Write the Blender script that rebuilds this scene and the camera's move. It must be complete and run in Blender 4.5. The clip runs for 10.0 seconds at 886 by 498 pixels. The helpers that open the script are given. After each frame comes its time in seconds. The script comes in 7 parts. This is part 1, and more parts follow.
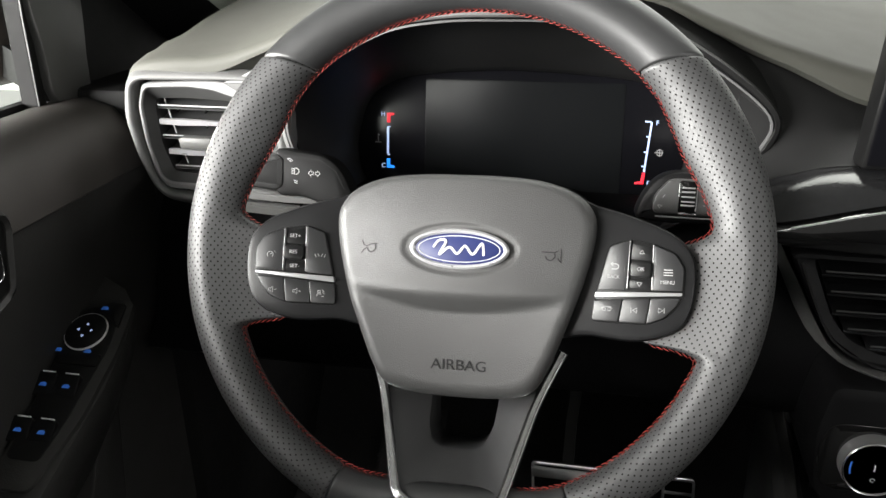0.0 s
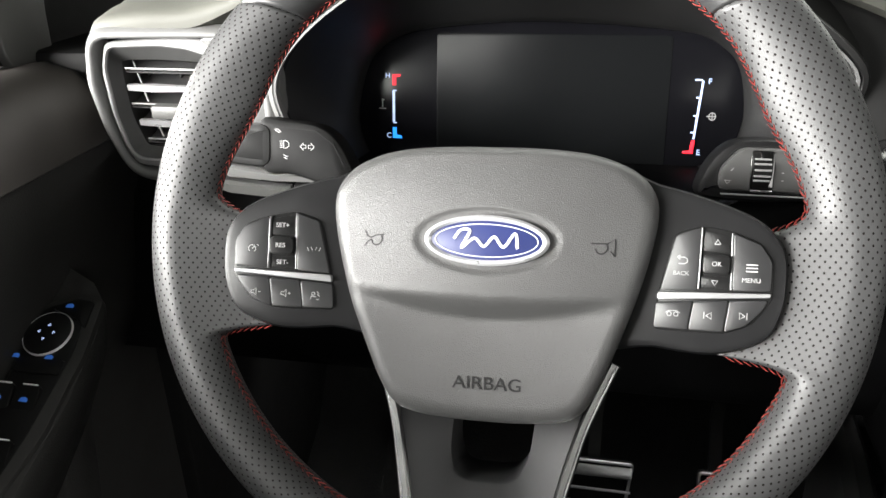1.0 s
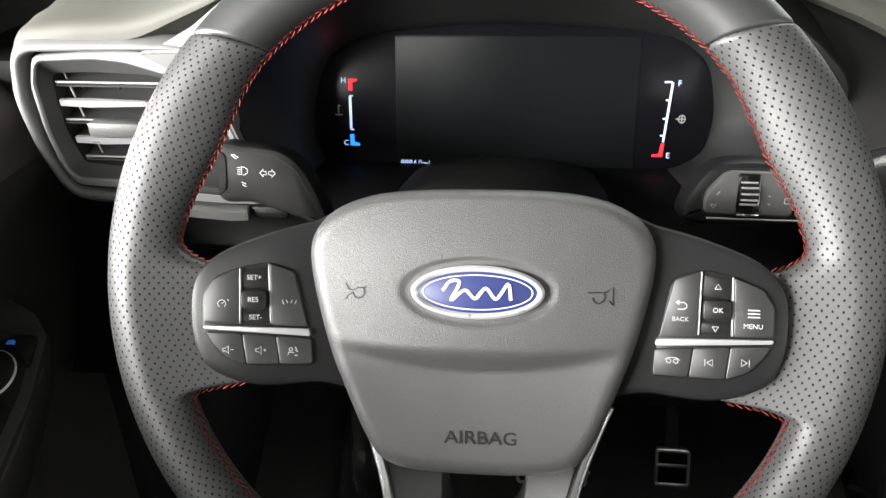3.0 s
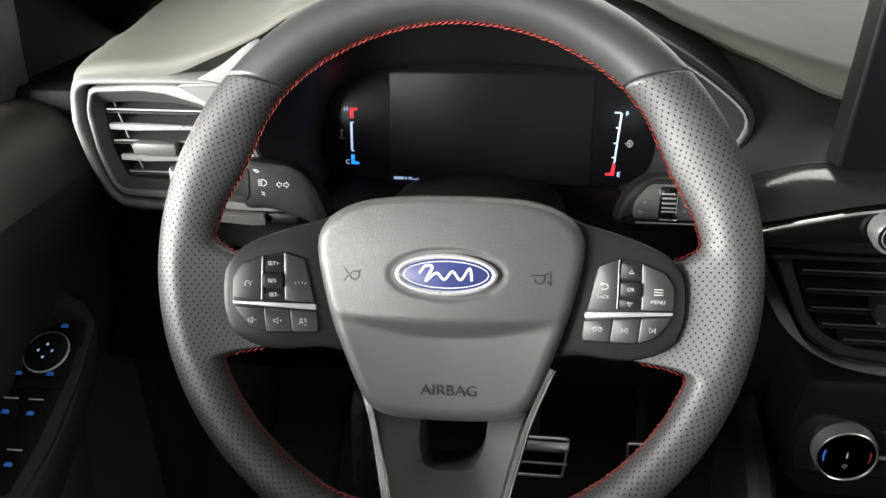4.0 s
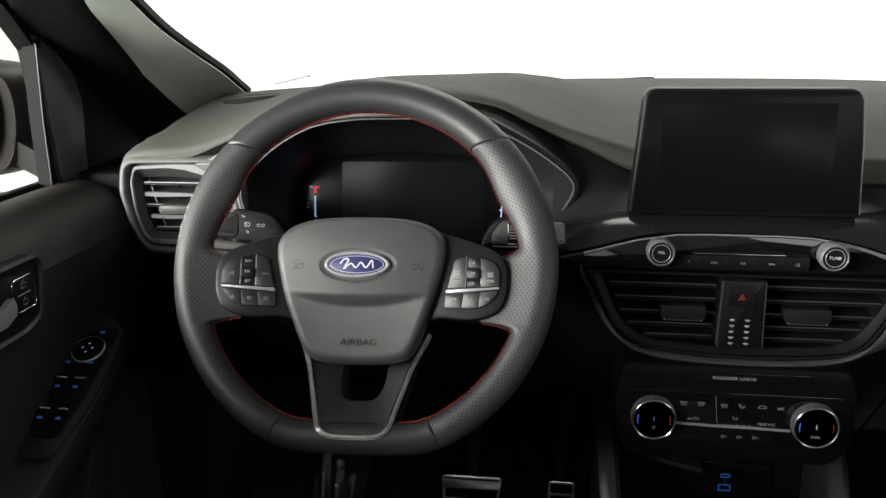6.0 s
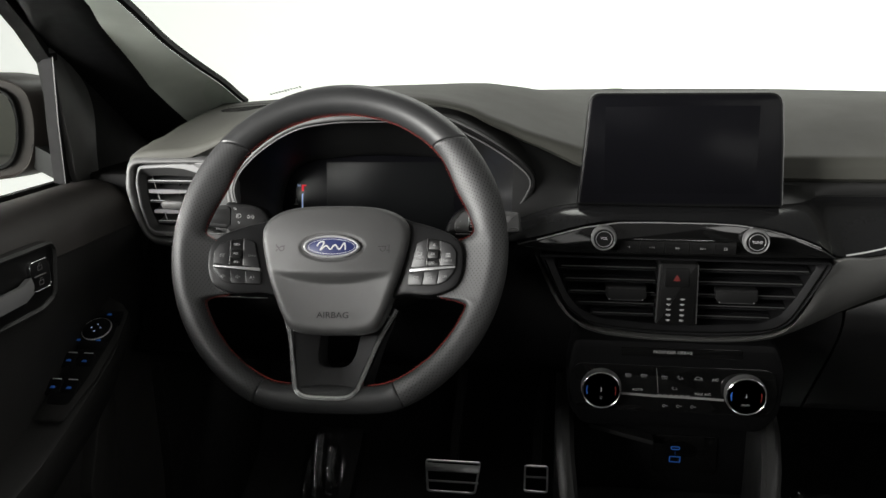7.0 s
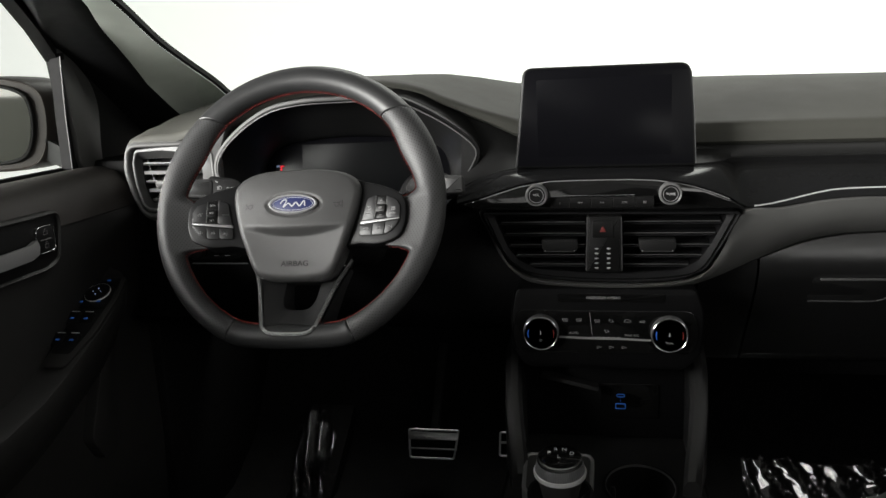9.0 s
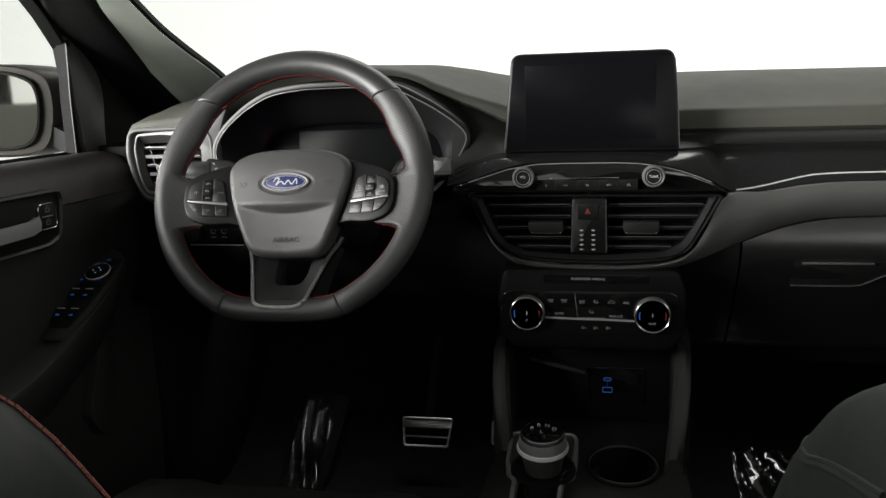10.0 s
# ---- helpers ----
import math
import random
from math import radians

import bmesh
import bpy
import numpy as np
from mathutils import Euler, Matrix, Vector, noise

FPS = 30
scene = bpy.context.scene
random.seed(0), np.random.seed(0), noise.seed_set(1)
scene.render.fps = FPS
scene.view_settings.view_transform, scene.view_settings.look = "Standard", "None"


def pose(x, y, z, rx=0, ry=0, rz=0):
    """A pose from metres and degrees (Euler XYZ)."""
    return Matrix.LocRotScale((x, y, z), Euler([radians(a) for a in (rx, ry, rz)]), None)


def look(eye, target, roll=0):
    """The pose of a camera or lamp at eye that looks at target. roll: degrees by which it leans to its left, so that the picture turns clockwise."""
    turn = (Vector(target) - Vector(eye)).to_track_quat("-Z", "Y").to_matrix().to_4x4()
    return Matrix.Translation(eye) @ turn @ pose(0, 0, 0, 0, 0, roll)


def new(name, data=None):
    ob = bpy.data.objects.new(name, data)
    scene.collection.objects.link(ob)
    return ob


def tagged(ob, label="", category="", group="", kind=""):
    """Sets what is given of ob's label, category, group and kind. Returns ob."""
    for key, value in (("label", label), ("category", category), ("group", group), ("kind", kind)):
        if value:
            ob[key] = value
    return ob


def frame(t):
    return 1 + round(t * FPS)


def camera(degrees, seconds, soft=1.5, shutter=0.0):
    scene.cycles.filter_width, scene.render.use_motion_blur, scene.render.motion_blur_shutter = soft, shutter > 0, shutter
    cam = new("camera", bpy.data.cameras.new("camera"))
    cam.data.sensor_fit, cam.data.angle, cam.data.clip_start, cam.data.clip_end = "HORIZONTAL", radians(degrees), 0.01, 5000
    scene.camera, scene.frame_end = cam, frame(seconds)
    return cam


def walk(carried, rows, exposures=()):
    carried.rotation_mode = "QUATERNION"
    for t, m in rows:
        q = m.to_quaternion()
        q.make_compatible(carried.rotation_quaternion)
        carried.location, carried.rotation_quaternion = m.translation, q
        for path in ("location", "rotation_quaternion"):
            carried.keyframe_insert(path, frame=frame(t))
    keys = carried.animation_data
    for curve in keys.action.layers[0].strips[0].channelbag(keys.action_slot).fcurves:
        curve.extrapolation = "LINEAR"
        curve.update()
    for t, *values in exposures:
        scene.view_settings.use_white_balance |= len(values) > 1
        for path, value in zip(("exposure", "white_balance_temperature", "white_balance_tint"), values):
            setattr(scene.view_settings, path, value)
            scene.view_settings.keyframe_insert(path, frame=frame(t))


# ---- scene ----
cam = camera(55.6, 10.0)
PATH = [
    (0, (0.001, -0.01, 1.2), (-0.381, 1.8, 0.44), -0.5),
    (0.5, (-0.013, 0.039, 1.188), (-0.401, 1.832, 0.392), -1.0),
    (1, (-0.029, 0.089, 1.171), (-0.418, 1.866, 0.341), -1.4),
    (1.5, (-0.041, 0.123, 1.163), (-0.427, 1.881, 0.291), -1.9),
    (2, (-0.049, 0.146, 1.159), (-0.404, 1.891, 0.247), -1.7),
    (2.5, (-0.062, 0.153, 1.17), (-0.304, 1.902, 0.23), -0.6),
    (3, (-0.063, 0.13, 1.205), (-0.285, 1.88, 0.263), -1.2),
    (3.2, (-0.065, 0.114, 1.21), (-0.267, 1.869, 0.274), -0.7),
    (4.3, (-0.016, -0.029, 1.248), (-0.256, 1.767, 0.402), -0.8),
    (4.5, (-0.006, -0.064, 1.247), (-0.242, 1.752, 0.443), -0.7),
    (5, (0.031, -0.141, 1.255), (-0.208, 1.721, 0.566), -0.5),
    (5.5, (0.066, -0.217, 1.243), (-0.186, 1.673, 0.638), -0.5),
    (7, (0.166, -0.396, 1.225), (-0.126, 1.519, 0.726), -0.8),
    (7.5, (0.201, -0.432, 1.211), (-0.114, 1.476, 0.701), -1.1),
    (8, (0.233, -0.462, 1.196), (-0.098, 1.45, 0.71), -1.9),
    (8.5, (0.258, -0.497, 1.179), (-0.082, 1.425, 0.743), -2.4),
    (9, (0.289, -0.526, 1.158), (-0.075, 1.395, 0.738), -2.4),
    (9.5, (0.314, -0.543, 1.141), (-0.068, 1.376, 0.727), -2.3),
    (10, (0.325, -0.557, 1.118), (-0.066, 1.366, 0.731), -1.9),
]
EXPOSURES = [(0, 1.34), (0.4, 1.72), (1.0, 1.74), (2.0, 1.74), (3.2, 1.64), (4.3, 1.26), (5.0, 0.95), (5.7, 0.56), (6.8, 0.20), (8.5, 0.22), (10, 0.27)]
walk(cam, [(t, look(eye, target, roll)) for t, eye, target, roll in PATH], EXPOSURES)

# ---- world and light ----
world = bpy.data.worlds.new("booth_light")
scene.world = world
world.use_nodes = True
world.node_tree.nodes["Background"].inputs[0].default_value = (1.0, 0.985, 0.95, 1)
world.node_tree.nodes["Background"].inputs[1].default_value = 0.13


def panel_light(name, m, sx, sy, power, colour=(1, 0.985, 0.955)):
    la = bpy.data.lights.new(name, "AREA")
    la.shape, la.size, la.size_y, la.energy, la.color = "RECTANGLE", sx, sy, power, colour
    ob = new(name, la)
    ob.matrix_world = m
    return ob


# unseen area lamps added for booth light: beside both windows, and high ahead
panel_light("booth_panel_driver_side", look((-2.2, -0.75, 1.40), (-0.1, 0.45, 0.97)), 2.4, 0.85, 245)
panel_light("booth_panel_passenger_side", look((2.6, -1.5, 1.75), (0.4, 0.1, 0.95)), 4.8, 1.0, 30)
# extra lamp high ahead, added to brighten dash top and console
panel_light("front_fill_lamp", look((0.4, 2.6, 3.8), (0.3, 0.6, 0.9)), 2.6, 1.2, 52)

# ---- materials ----
MATS = {}


def material(name, colour, rough=0.5, metal=0.0, grain=0.0, grain_size=0.001, mottle=0.15, mottle_size=0.05,
             coat=0.0, emit=0.0, spec=0.5, voronoi=False, rough_var=0.08):
    """A surface with grain relief and two scales of tone and gloss variation; sizes in metres."""
    m = bpy.data.materials.new(name)
    m.use_nodes = True
    nt = m.node_tree
    b = nt.nodes["Principled BSDF"]
    L, N = nt.links.new, nt.nodes.new
    b.inputs["Metallic"].default_value = metal
    b.inputs["Coat Weight"].default_value = coat
    b.inputs["Coat Roughness"].default_value = 0.05
    b.inputs["Specular IOR Level"].default_value = spec
    tc = N("ShaderNodeTexCoord")
    n1 = N("ShaderNodeTexNoise")
    n1.inputs["Scale"].default_value = 1 / mottle_size
    n1.inputs["Detail"].default_value = 4
    L(tc.outputs["Object"], n1.inputs["Vector"])
    mx = N("ShaderNodeMix")
    mx.data_type = "RGBA"
    lo = [c * (1 - mottle) for c in colour] + [1]
    hi = [min(1, c * (1 + mottle)) for c in colour] + [1]
    mx.inputs["A"].default_value, mx.inputs["B"].default_value = lo, hi
    L(n1.outputs["Fac"], mx.inputs["Factor"])
    L(mx.outputs["Result"], b.inputs["Base Color"])
    mr = N("ShaderNodeMapRange")
    mr.inputs["To Min"].default_value = max(0.02, rough - rough_var)
    mr.inputs["To Max"].default_value = rough + rough_var
    n2 = N("ShaderNodeTexNoise")
    n2.inputs["Scale"].default_value = 3.3 / mottle_size
    n2.inputs["Detail"].default_value = 6
    L(tc.outputs["Object"], n2.inputs["Vector"])
    L(n2.outputs["Fac"], mr.inputs["Value"])
    L(mr.outputs["Result"], b.inputs["Roughness"])
    if grain:
        if voronoi:
            g = N("ShaderNodeTexVoronoi")
            g.feature = "SMOOTH_F1"
            g.inputs["Scale"].default_value = 1 / grain_size
            wob = N("ShaderNodeTexNoise")
            wob.inputs["Scale"].default_value = 0.5 / grain_size
            add = N("ShaderNodeVectorMath")
            add.operation = "MULTIPLY_ADD"
            add.inputs[1].default_value = (grain_size,) * 3
            L(tc.outputs["Object"], wob.inputs["Vector"])
            L(wob.outputs["Color"], add.inputs[0])
            L(tc.outputs["Object"], add.inputs[2])
            L(add.outputs[0], g.inputs["Vector"])
            out = g.outputs["Distance"]
        else:
            g = N("ShaderNodeTexNoise")
            g.inputs["Scale"].default_value = 1 / grain_size
            g.inputs["Detail"].default_value = 3
            L(tc.outputs["Object"], g.inputs["Vector"])
            out = g.outputs["Fac"]
        bp = N("ShaderNodeBump")
        bp.inputs["Strength"].default_value = grain
        bp.inputs["Distance"].default_value = grain_size * 0.5
        L(out, bp.inputs["Height"])
        L(bp.outputs["Normal"], b.inputs["Normal"])
    if emit:
        b.inputs["Emission Color"].default_value = (*colour, 1)
        b.inputs["Emission Strength"].default_value = emit
    MATS[name] = m
    return m


def perforate(m, pitch=0.0046, hole=0.112):
    """Punches rows of small staggered holes, by the UV map in metres."""
    nt = m.node_tree
    L, N = nt.links.new, nt.nodes.new
    b = nt.nodes["Principled BSDF"]
    uv = N("ShaderNodeUVMap")
    uv.uv_map = "surface"
    dist = []
    for shift in (0.0, 0.5):
        s = N("ShaderNodeVectorMath")
        s.operation = "MULTIPLY_ADD"
        s.inputs[1].default_value = (0.82 / pitch, 1 / pitch, 0)
        s.inputs[2].default_value = (shift, shift, 0)
        L(uv.outputs[0], s.inputs[0])
        f = N("ShaderNodeVectorMath")
        f.operation = "FRACTION"
        L(s.outputs[0], f.inputs[0])
        c = N("ShaderNodeVectorMath")
        c.operation = "SUBTRACT"
        c.inputs[1].default_value = (0.5, 0.5, 0)
        L(f.outputs[0], c.inputs[0])
        z = N("ShaderNodeVectorMath")
        z.operation = "MULTIPLY"
        z.inputs[1].default_value = (1, 1, 0)
        L(c.outputs[0], z.inputs[0])
        d = N("ShaderNodeVectorMath")
        d.operation = "LENGTH"
        L(z.outputs[0], d.inputs[0])
        dist.append(d.outputs["Value"])
    mn = N("ShaderNodeMath")
    mn.operation = "MINIMUM"
    L(dist[0], mn.inputs[0])
    L(dist[1], mn.inputs[1])
    mr = N("ShaderNodeMapRange")
    mr.interpolation_type = "SMOOTHSTEP"
    mr.inputs["From Min"].default_value, mr.inputs["From Max"].default_value = hole - 0.025, hole + 0.025
    L(mn.outputs[0], mr.inputs["Value"])
    mx = N("ShaderNodeMix")
    mx.data_type = "RGBA"
    mx.inputs["A"].default_value = (0.009, 0.007, 0.007, 1)
    L(b.inputs["Base Color"].links[0].from_socket, mx.inputs["B"])
    L(mr.outputs["Result"], mx.inputs["Factor"])
    L(mx.outputs["Result"], b.inputs["Base Color"])
    sp = N("ShaderNodeMath")
    sp.operation = "MULTIPLY"
    sp.inputs[1].default_value = b.inputs["Specular IOR Level"].default_value
    L(mr.outputs["Result"], sp.inputs[0])
    L(sp.outputs[0], b.inputs["Specular IOR Level"])
    bp = N("ShaderNodeBump")
    bp.inputs["Strength"].default_value, bp.inputs["Distance"].default_value = 0.30, 0.0004
    L(mr.outputs["Result"], bp.inputs["Height"])
    if b.inputs["Normal"].links:
        L(b.inputs["Normal"].links[0].from_socket, bp.inputs["Normal"])
    L(bp.outputs["Normal"], b.inputs["Normal"])


LEATHER = material("wheel_leather_smooth", (0.019, 0.0193, 0.0197), 0.43, spec=0.5, grain=0.12, grain_size=0.0008, mottle_size=0.03)
PERF = material("wheel_leather_perforated", (0.027, 0.0273, 0.0276), 0.52, spec=0.45, grain=0.10, grain_size=0.0007, mottle_size=0.03)
perforate(PERF)
HUB = material("airbag_cover_grained_plastic", (0.034, 0.034, 0.0335), 0.44, grain=0.8, grain_size=0.00046, voronoi=True, mottle_size=0.04)
SPOKE = material("lower_spoke_satin_plastic", (0.024, 0.024, 0.0245), 0.42, grain=0.1, grain_size=0.0006)
POD = material("wheel_spoke_plastic", (0.0055, 0.0055, 0.0058), 0.40, spec=0.24, grain=0.1, grain_size=0.0006)
BUTTON = material("switch_black_plastic", (0.0085, 0.0085, 0.009), 0.42, spec=0.5, grain=0.06, grain_size=0.0005)
CHROME = material("satin_chrome", (0.62, 0.62, 0.63), 0.2, metal=1.0, mottle=0.05, rough_var=0.05)
SILVER = material("satin_silver_paint", (0.30, 0.30, 0.30), 0.36, metal=0.35, mottle=0.06)
GREY_PAD = material("grained_grey_soft_plastic", (0.074, 0.074, 0.071), 0.5, grain=0.3, grain_size=0.0011, voronoi=True, mottle_size=0.08)
DASH_SOFT = material("dash_soft_plastic", (0.060, 0.060, 0.051), 0.70, spec=0.35, grain=0.22, grain_size=0.0009, voronoi=True, mottle_size=0.12)
DARK = material("black_plastic", (0.0085, 0.0085, 0.0085), 0.52, grain=0.14, grain_size=0.0008, voronoi=True, mottle_size=0.06, spec=0.20)
STALK = material("stalk_black_plastic", (0.0060, 0.0060, 0.0060), 0.5, grain=0.04, grain_size=0.0005, mottle_size=0.04, spec=0.12)
DOOR = material("door_black_plastic", (0.020, 0.0196, 0.0188), 0.5, spec=0.3, grain=0.3, grain_size=0.0011, voronoi=True, mottle_size=0.1)
PIANO = material("piano_black_lacquer", (0.004, 0.004, 0.004), 0.06, mottle=0.2, coat=0.6, rough_var=0.03)
TRIM = material("dark_woven_look_trim", (0.012, 0.012, 0.0125), 0.14, grain=0.08, grain_size=0.0016, mottle=0.2, mottle_size=0.004, rough_var=0.05, spec=0.32)
GLASSY = material("display_cover_glass", (0.004, 0.004, 0.005), 0.2, mottle=0.1, rough_var=0.04, spec=0.08)
LCD = material("unlit_display", (0.0046, 0.005, 0.0054), 0.34, mottle=0.1, spec=0.055)
DIM_SILVER = material("dark_satin_silver", (0.13, 0.13, 0.13), 0.34, metal=0.4, mottle=0.06)
SLAT = material("grey_slat_plastic", (0.036, 0.036, 0.036), 0.4, mottle=0.05)
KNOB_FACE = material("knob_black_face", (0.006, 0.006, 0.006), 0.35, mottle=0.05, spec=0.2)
RAIL = material("dark_grey_rail_plastic", (0.018, 0.018, 0.018), 0.32, mottle=0.06)
BRIGHT = material("bright_plated_metal", (0.66, 0.66, 0.66), 0.22, metal=1.0, mottle=0.06)
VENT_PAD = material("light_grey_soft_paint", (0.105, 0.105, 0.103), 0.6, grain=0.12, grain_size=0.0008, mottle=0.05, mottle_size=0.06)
RED_THREAD = material("red_thread", (0.25, 0.036, 0.029), 0.55, grain=0.3, grain_size=0.0006, mottle=0.35, mottle_size=0.004)
ENAMEL = material("blue_enamel", (0.009, 0.015, 0.075), 0.4, coat=0.0, mottle=0.1, rough_var=0.04)
PRINT = material("white_print", (0.48, 0.48, 0.48), 0.5, mottle=0.05)
KEY_PRINT = material("pale_grey_print", (0.26, 0.26, 0.26), 0.5, mottle=0.08, mottle_size=0.004)
LINING = material("grey_hood_lining", (0.0095, 0.0095, 0.0095), 0.36, grain=0.10, grain_size=0.0008, voronoi=True, mottle_size=0.06)
DIM_PRINT = material("grey_print", (0.25, 0.25, 0.25), 0.5, mottle=0.05)
DARK_PRINT = material("embossed_dark_mark", (0.007, 0.007, 0.007), 0.6, spec=0.2)
BLUE_LIT = material("blue_backlight", (0.03, 0.12, 0.45), 0.5, emit=0.16, mottle=0.05)
WHITE_LIT = material("white_backlight", (0.36, 0.46, 0.72), 0.5, emit=0.42, mottle=0.05)
RED_LIT = material("red_backlight", (0.70, 0.015, 0.03), 0.5, emit=0.42, mottle=0.05)
BLUE_GAUGE = material("blue_gauge_backlight", (0.02, 0.25, 1.0), 0.5, emit=0.5, mottle=0.05)
SEAT_THREAD = material("dark_red_thread", (0.15, 0.042, 0.030), 0.8, mottle=0.3, mottle_size=0.004)
RED_MARK = material("red_print", (0.11, 0.010, 0.009), 0.5)
LEDGE = material("dash_ledge_soft_plastic", (0.019, 0.019, 0.0185), 0.55, spec=0.35, grain=0.2, grain_size=0.0010, voronoi=True, mottle_size=0.10)
BLACK_SLAT = material("gloss_black_slat", (0.009, 0.009, 0.0095), 0.17, mottle=0.1, rough_var=0.05)
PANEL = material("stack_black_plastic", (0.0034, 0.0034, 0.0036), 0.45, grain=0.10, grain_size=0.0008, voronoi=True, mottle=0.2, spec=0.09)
BEZEL = material("satin_vent_bezel", (0.17, 0.17, 0.17), 0.38, metal=0.3, mottle=0.06)
FLARE = material("grey_satin_panel", (0.078, 0.078, 0.077), 0.5, grain=0.10, grain_size=0.0008, mottle=0.06)
SWITCH = material("grey_switch_plastic", (0.045, 0.045, 0.044), 0.42, grain=0.1, grain_size=0.0006, mottle=0.08)
BEVEL = material("dark_grey_vent_frame", (0.034, 0.034, 0.0335), 0.5, mottle=0.06)
MIRROR_FLOOR = material("mirror_floor_grey", (0.30, 0.31, 0.28), 0.6, mottle_size=0.6)
PILLAR = material("pillar_woven_cloth", (0.37, 0.40, 0.355), 0.8, grain=0.3, grain_size=0.0009, mottle_size=0.05)
RUBBER = material("black_rubber", (0.006, 0.006, 0.006), 0.7, mottle=0.2, spec=0.15)
# black plastic set darker still, standing in for shade on low and recessed parts
SHADE_BLACK = material("shade_black_plastic", (0.0052, 0.0052, 0.0056), 0.6, grain=0.1, grain_size=0.0008, voronoi=True, mottle=0.25, spec=0.12)
DECK = material("console_black_plastic", (0.024, 0.024, 0.024), 0.42, grain=0.12, grain_size=0.0008, voronoi=True, mottle=0.2, spec=0.4)
SMOKED = material("smoked_satin_chrome", (0.56, 0.56, 0.565), 0.20, metal=1.0, mottle=0.06)
# polished metal whose window reflections are put into a pale, mostly non-metal base
RING = material("ring_metal_reflection_pale", (0.80, 0.80, 0.80), 0.3, metal=0.3, mottle=0.04)
DOOR_TOP = material("door_top_lighter_brown", (0.043, 0.0385, 0.0355), 0.6, spec=0.35, grain=0.2, grain_size=0.0010, voronoi=True, mottle_size=0.1)
BADGE = material("bright_badge_metal", (0.41, 0.41, 0.42), 0.30, metal=0.5, mottle=0.04)
ACCENT = material("satin_accent_strip", (0.30, 0.30, 0.305), 0.30, metal=0.5, mottle=0.05)
BLUE_DOOR = material("faint_blue_backlight", (0.03, 0.12, 0.45), 0.5, emit=0.08, mottle=0.05)
CARPET = material("black_carpet", (0.010, 0.010, 0.010), 0.95, grain=0.8, grain_size=0.003, mottle=0.4, mottle_size=0.03, spec=0.1)
STEEL = material("brushed_steel", (0.55, 0.55, 0.56), 0.35, metal=1.0, mottle=0.1)
SEAT = material("grey_green_seat_leather", (0.0060, 0.0080, 0.0066), 0.55, spec=0.16, grain=0.15, grain_size=0.0010, voronoi=True, mottle_size=0.08)
GLOVE = material("glove_box_satin_plastic", (0.0055, 0.0055, 0.0056), 0.32, grain=0.06, grain_size=0.0008, voronoi=True, mottle_size=0.06, spec=1.0)
SEAT_CLOTH = material("black_seat_cloth", (0.014, 0.014, 0.014), 0.9, grain=0.6, grain_size=0.0016, mottle_size=0.05)
BODY_PAINT = material("dark_brown_car_paint", (0.021, 0.0165, 0.0145), 0.42, mottle=0.08, spec=0.35)
HEADLINER = material("light_grey_headliner", (0.50, 0.50, 0.485), 0.9, grain=0.4, grain_size=0.002)
FLOOR = material("booth_floor", (0.42, 0.42, 0.41), 0.5, mottle_size=0.8, grain=0.2, grain_size=0.01)
MIRROR = material("mirror_glass", (0.85, 0.83, 0.81), 0.03, metal=1.0, mottle=0.02, rough_var=0.01)


def film_material():
    m = bpy.data.materials.new("clear_protective_film")
    m.use_nodes = True
    nt = m.node_tree
    L, N = nt.links.new, nt.nodes.new
    nt.nodes.remove(nt.nodes["Principled BSDF"])
    tr, gl, mix = N("ShaderNodeBsdfTransparent"), N("ShaderNodeBsdfGlossy"), N("ShaderNodeMixShader")
    lw, fr = N("ShaderNodeLayerWeight"), N("ShaderNodeMapRange")
    lw.inputs["Blend"].default_value = 0.35
    fr.inputs["To Min"].default_value, fr.inputs["To Max"].default_value = 0.02, 0.22
    gl.inputs["Roughness"].default_value = 0.06
    gl.inputs["Color"].default_value = (0.9, 0.9, 0.9, 1)
    L(lw.outputs["Facing"], fr.inputs["Value"])
    L(fr.outputs["Result"], mix.inputs[0])
    L(tr.outputs[0], mix.inputs[1])
    L(gl.outputs[0], mix.inputs[2])
    L(mix.outputs[0], nt.nodes["Material Output"].inputs["Surface"])
    return m


def pane_material():
    m = bpy.data.materials.new("window_glass")
    m.use_nodes = True
    nt = m.node_tree
    L, N = nt.links.new, nt.nodes.new
    nt.nodes.remove(nt.nodes["Principled BSDF"])
    tr, gl, mix = N("ShaderNodeBsdfTransparent"), N("ShaderNodeBsdfGlossy"), N("ShaderNodeMixShader")
    tr.inputs[0].default_value = (0.95, 0.97, 0.95, 1)
    gl.inputs["Roughness"].default_value = 0.02
    mix.inputs[0].default_value = 0.008
    L(tr.outputs[0], mix.inputs[1])
    L(gl.outputs[0], mix.inputs[2])
    L(mix.outputs[0], nt.nodes["Material Output"].inputs["Surface"])
    return m


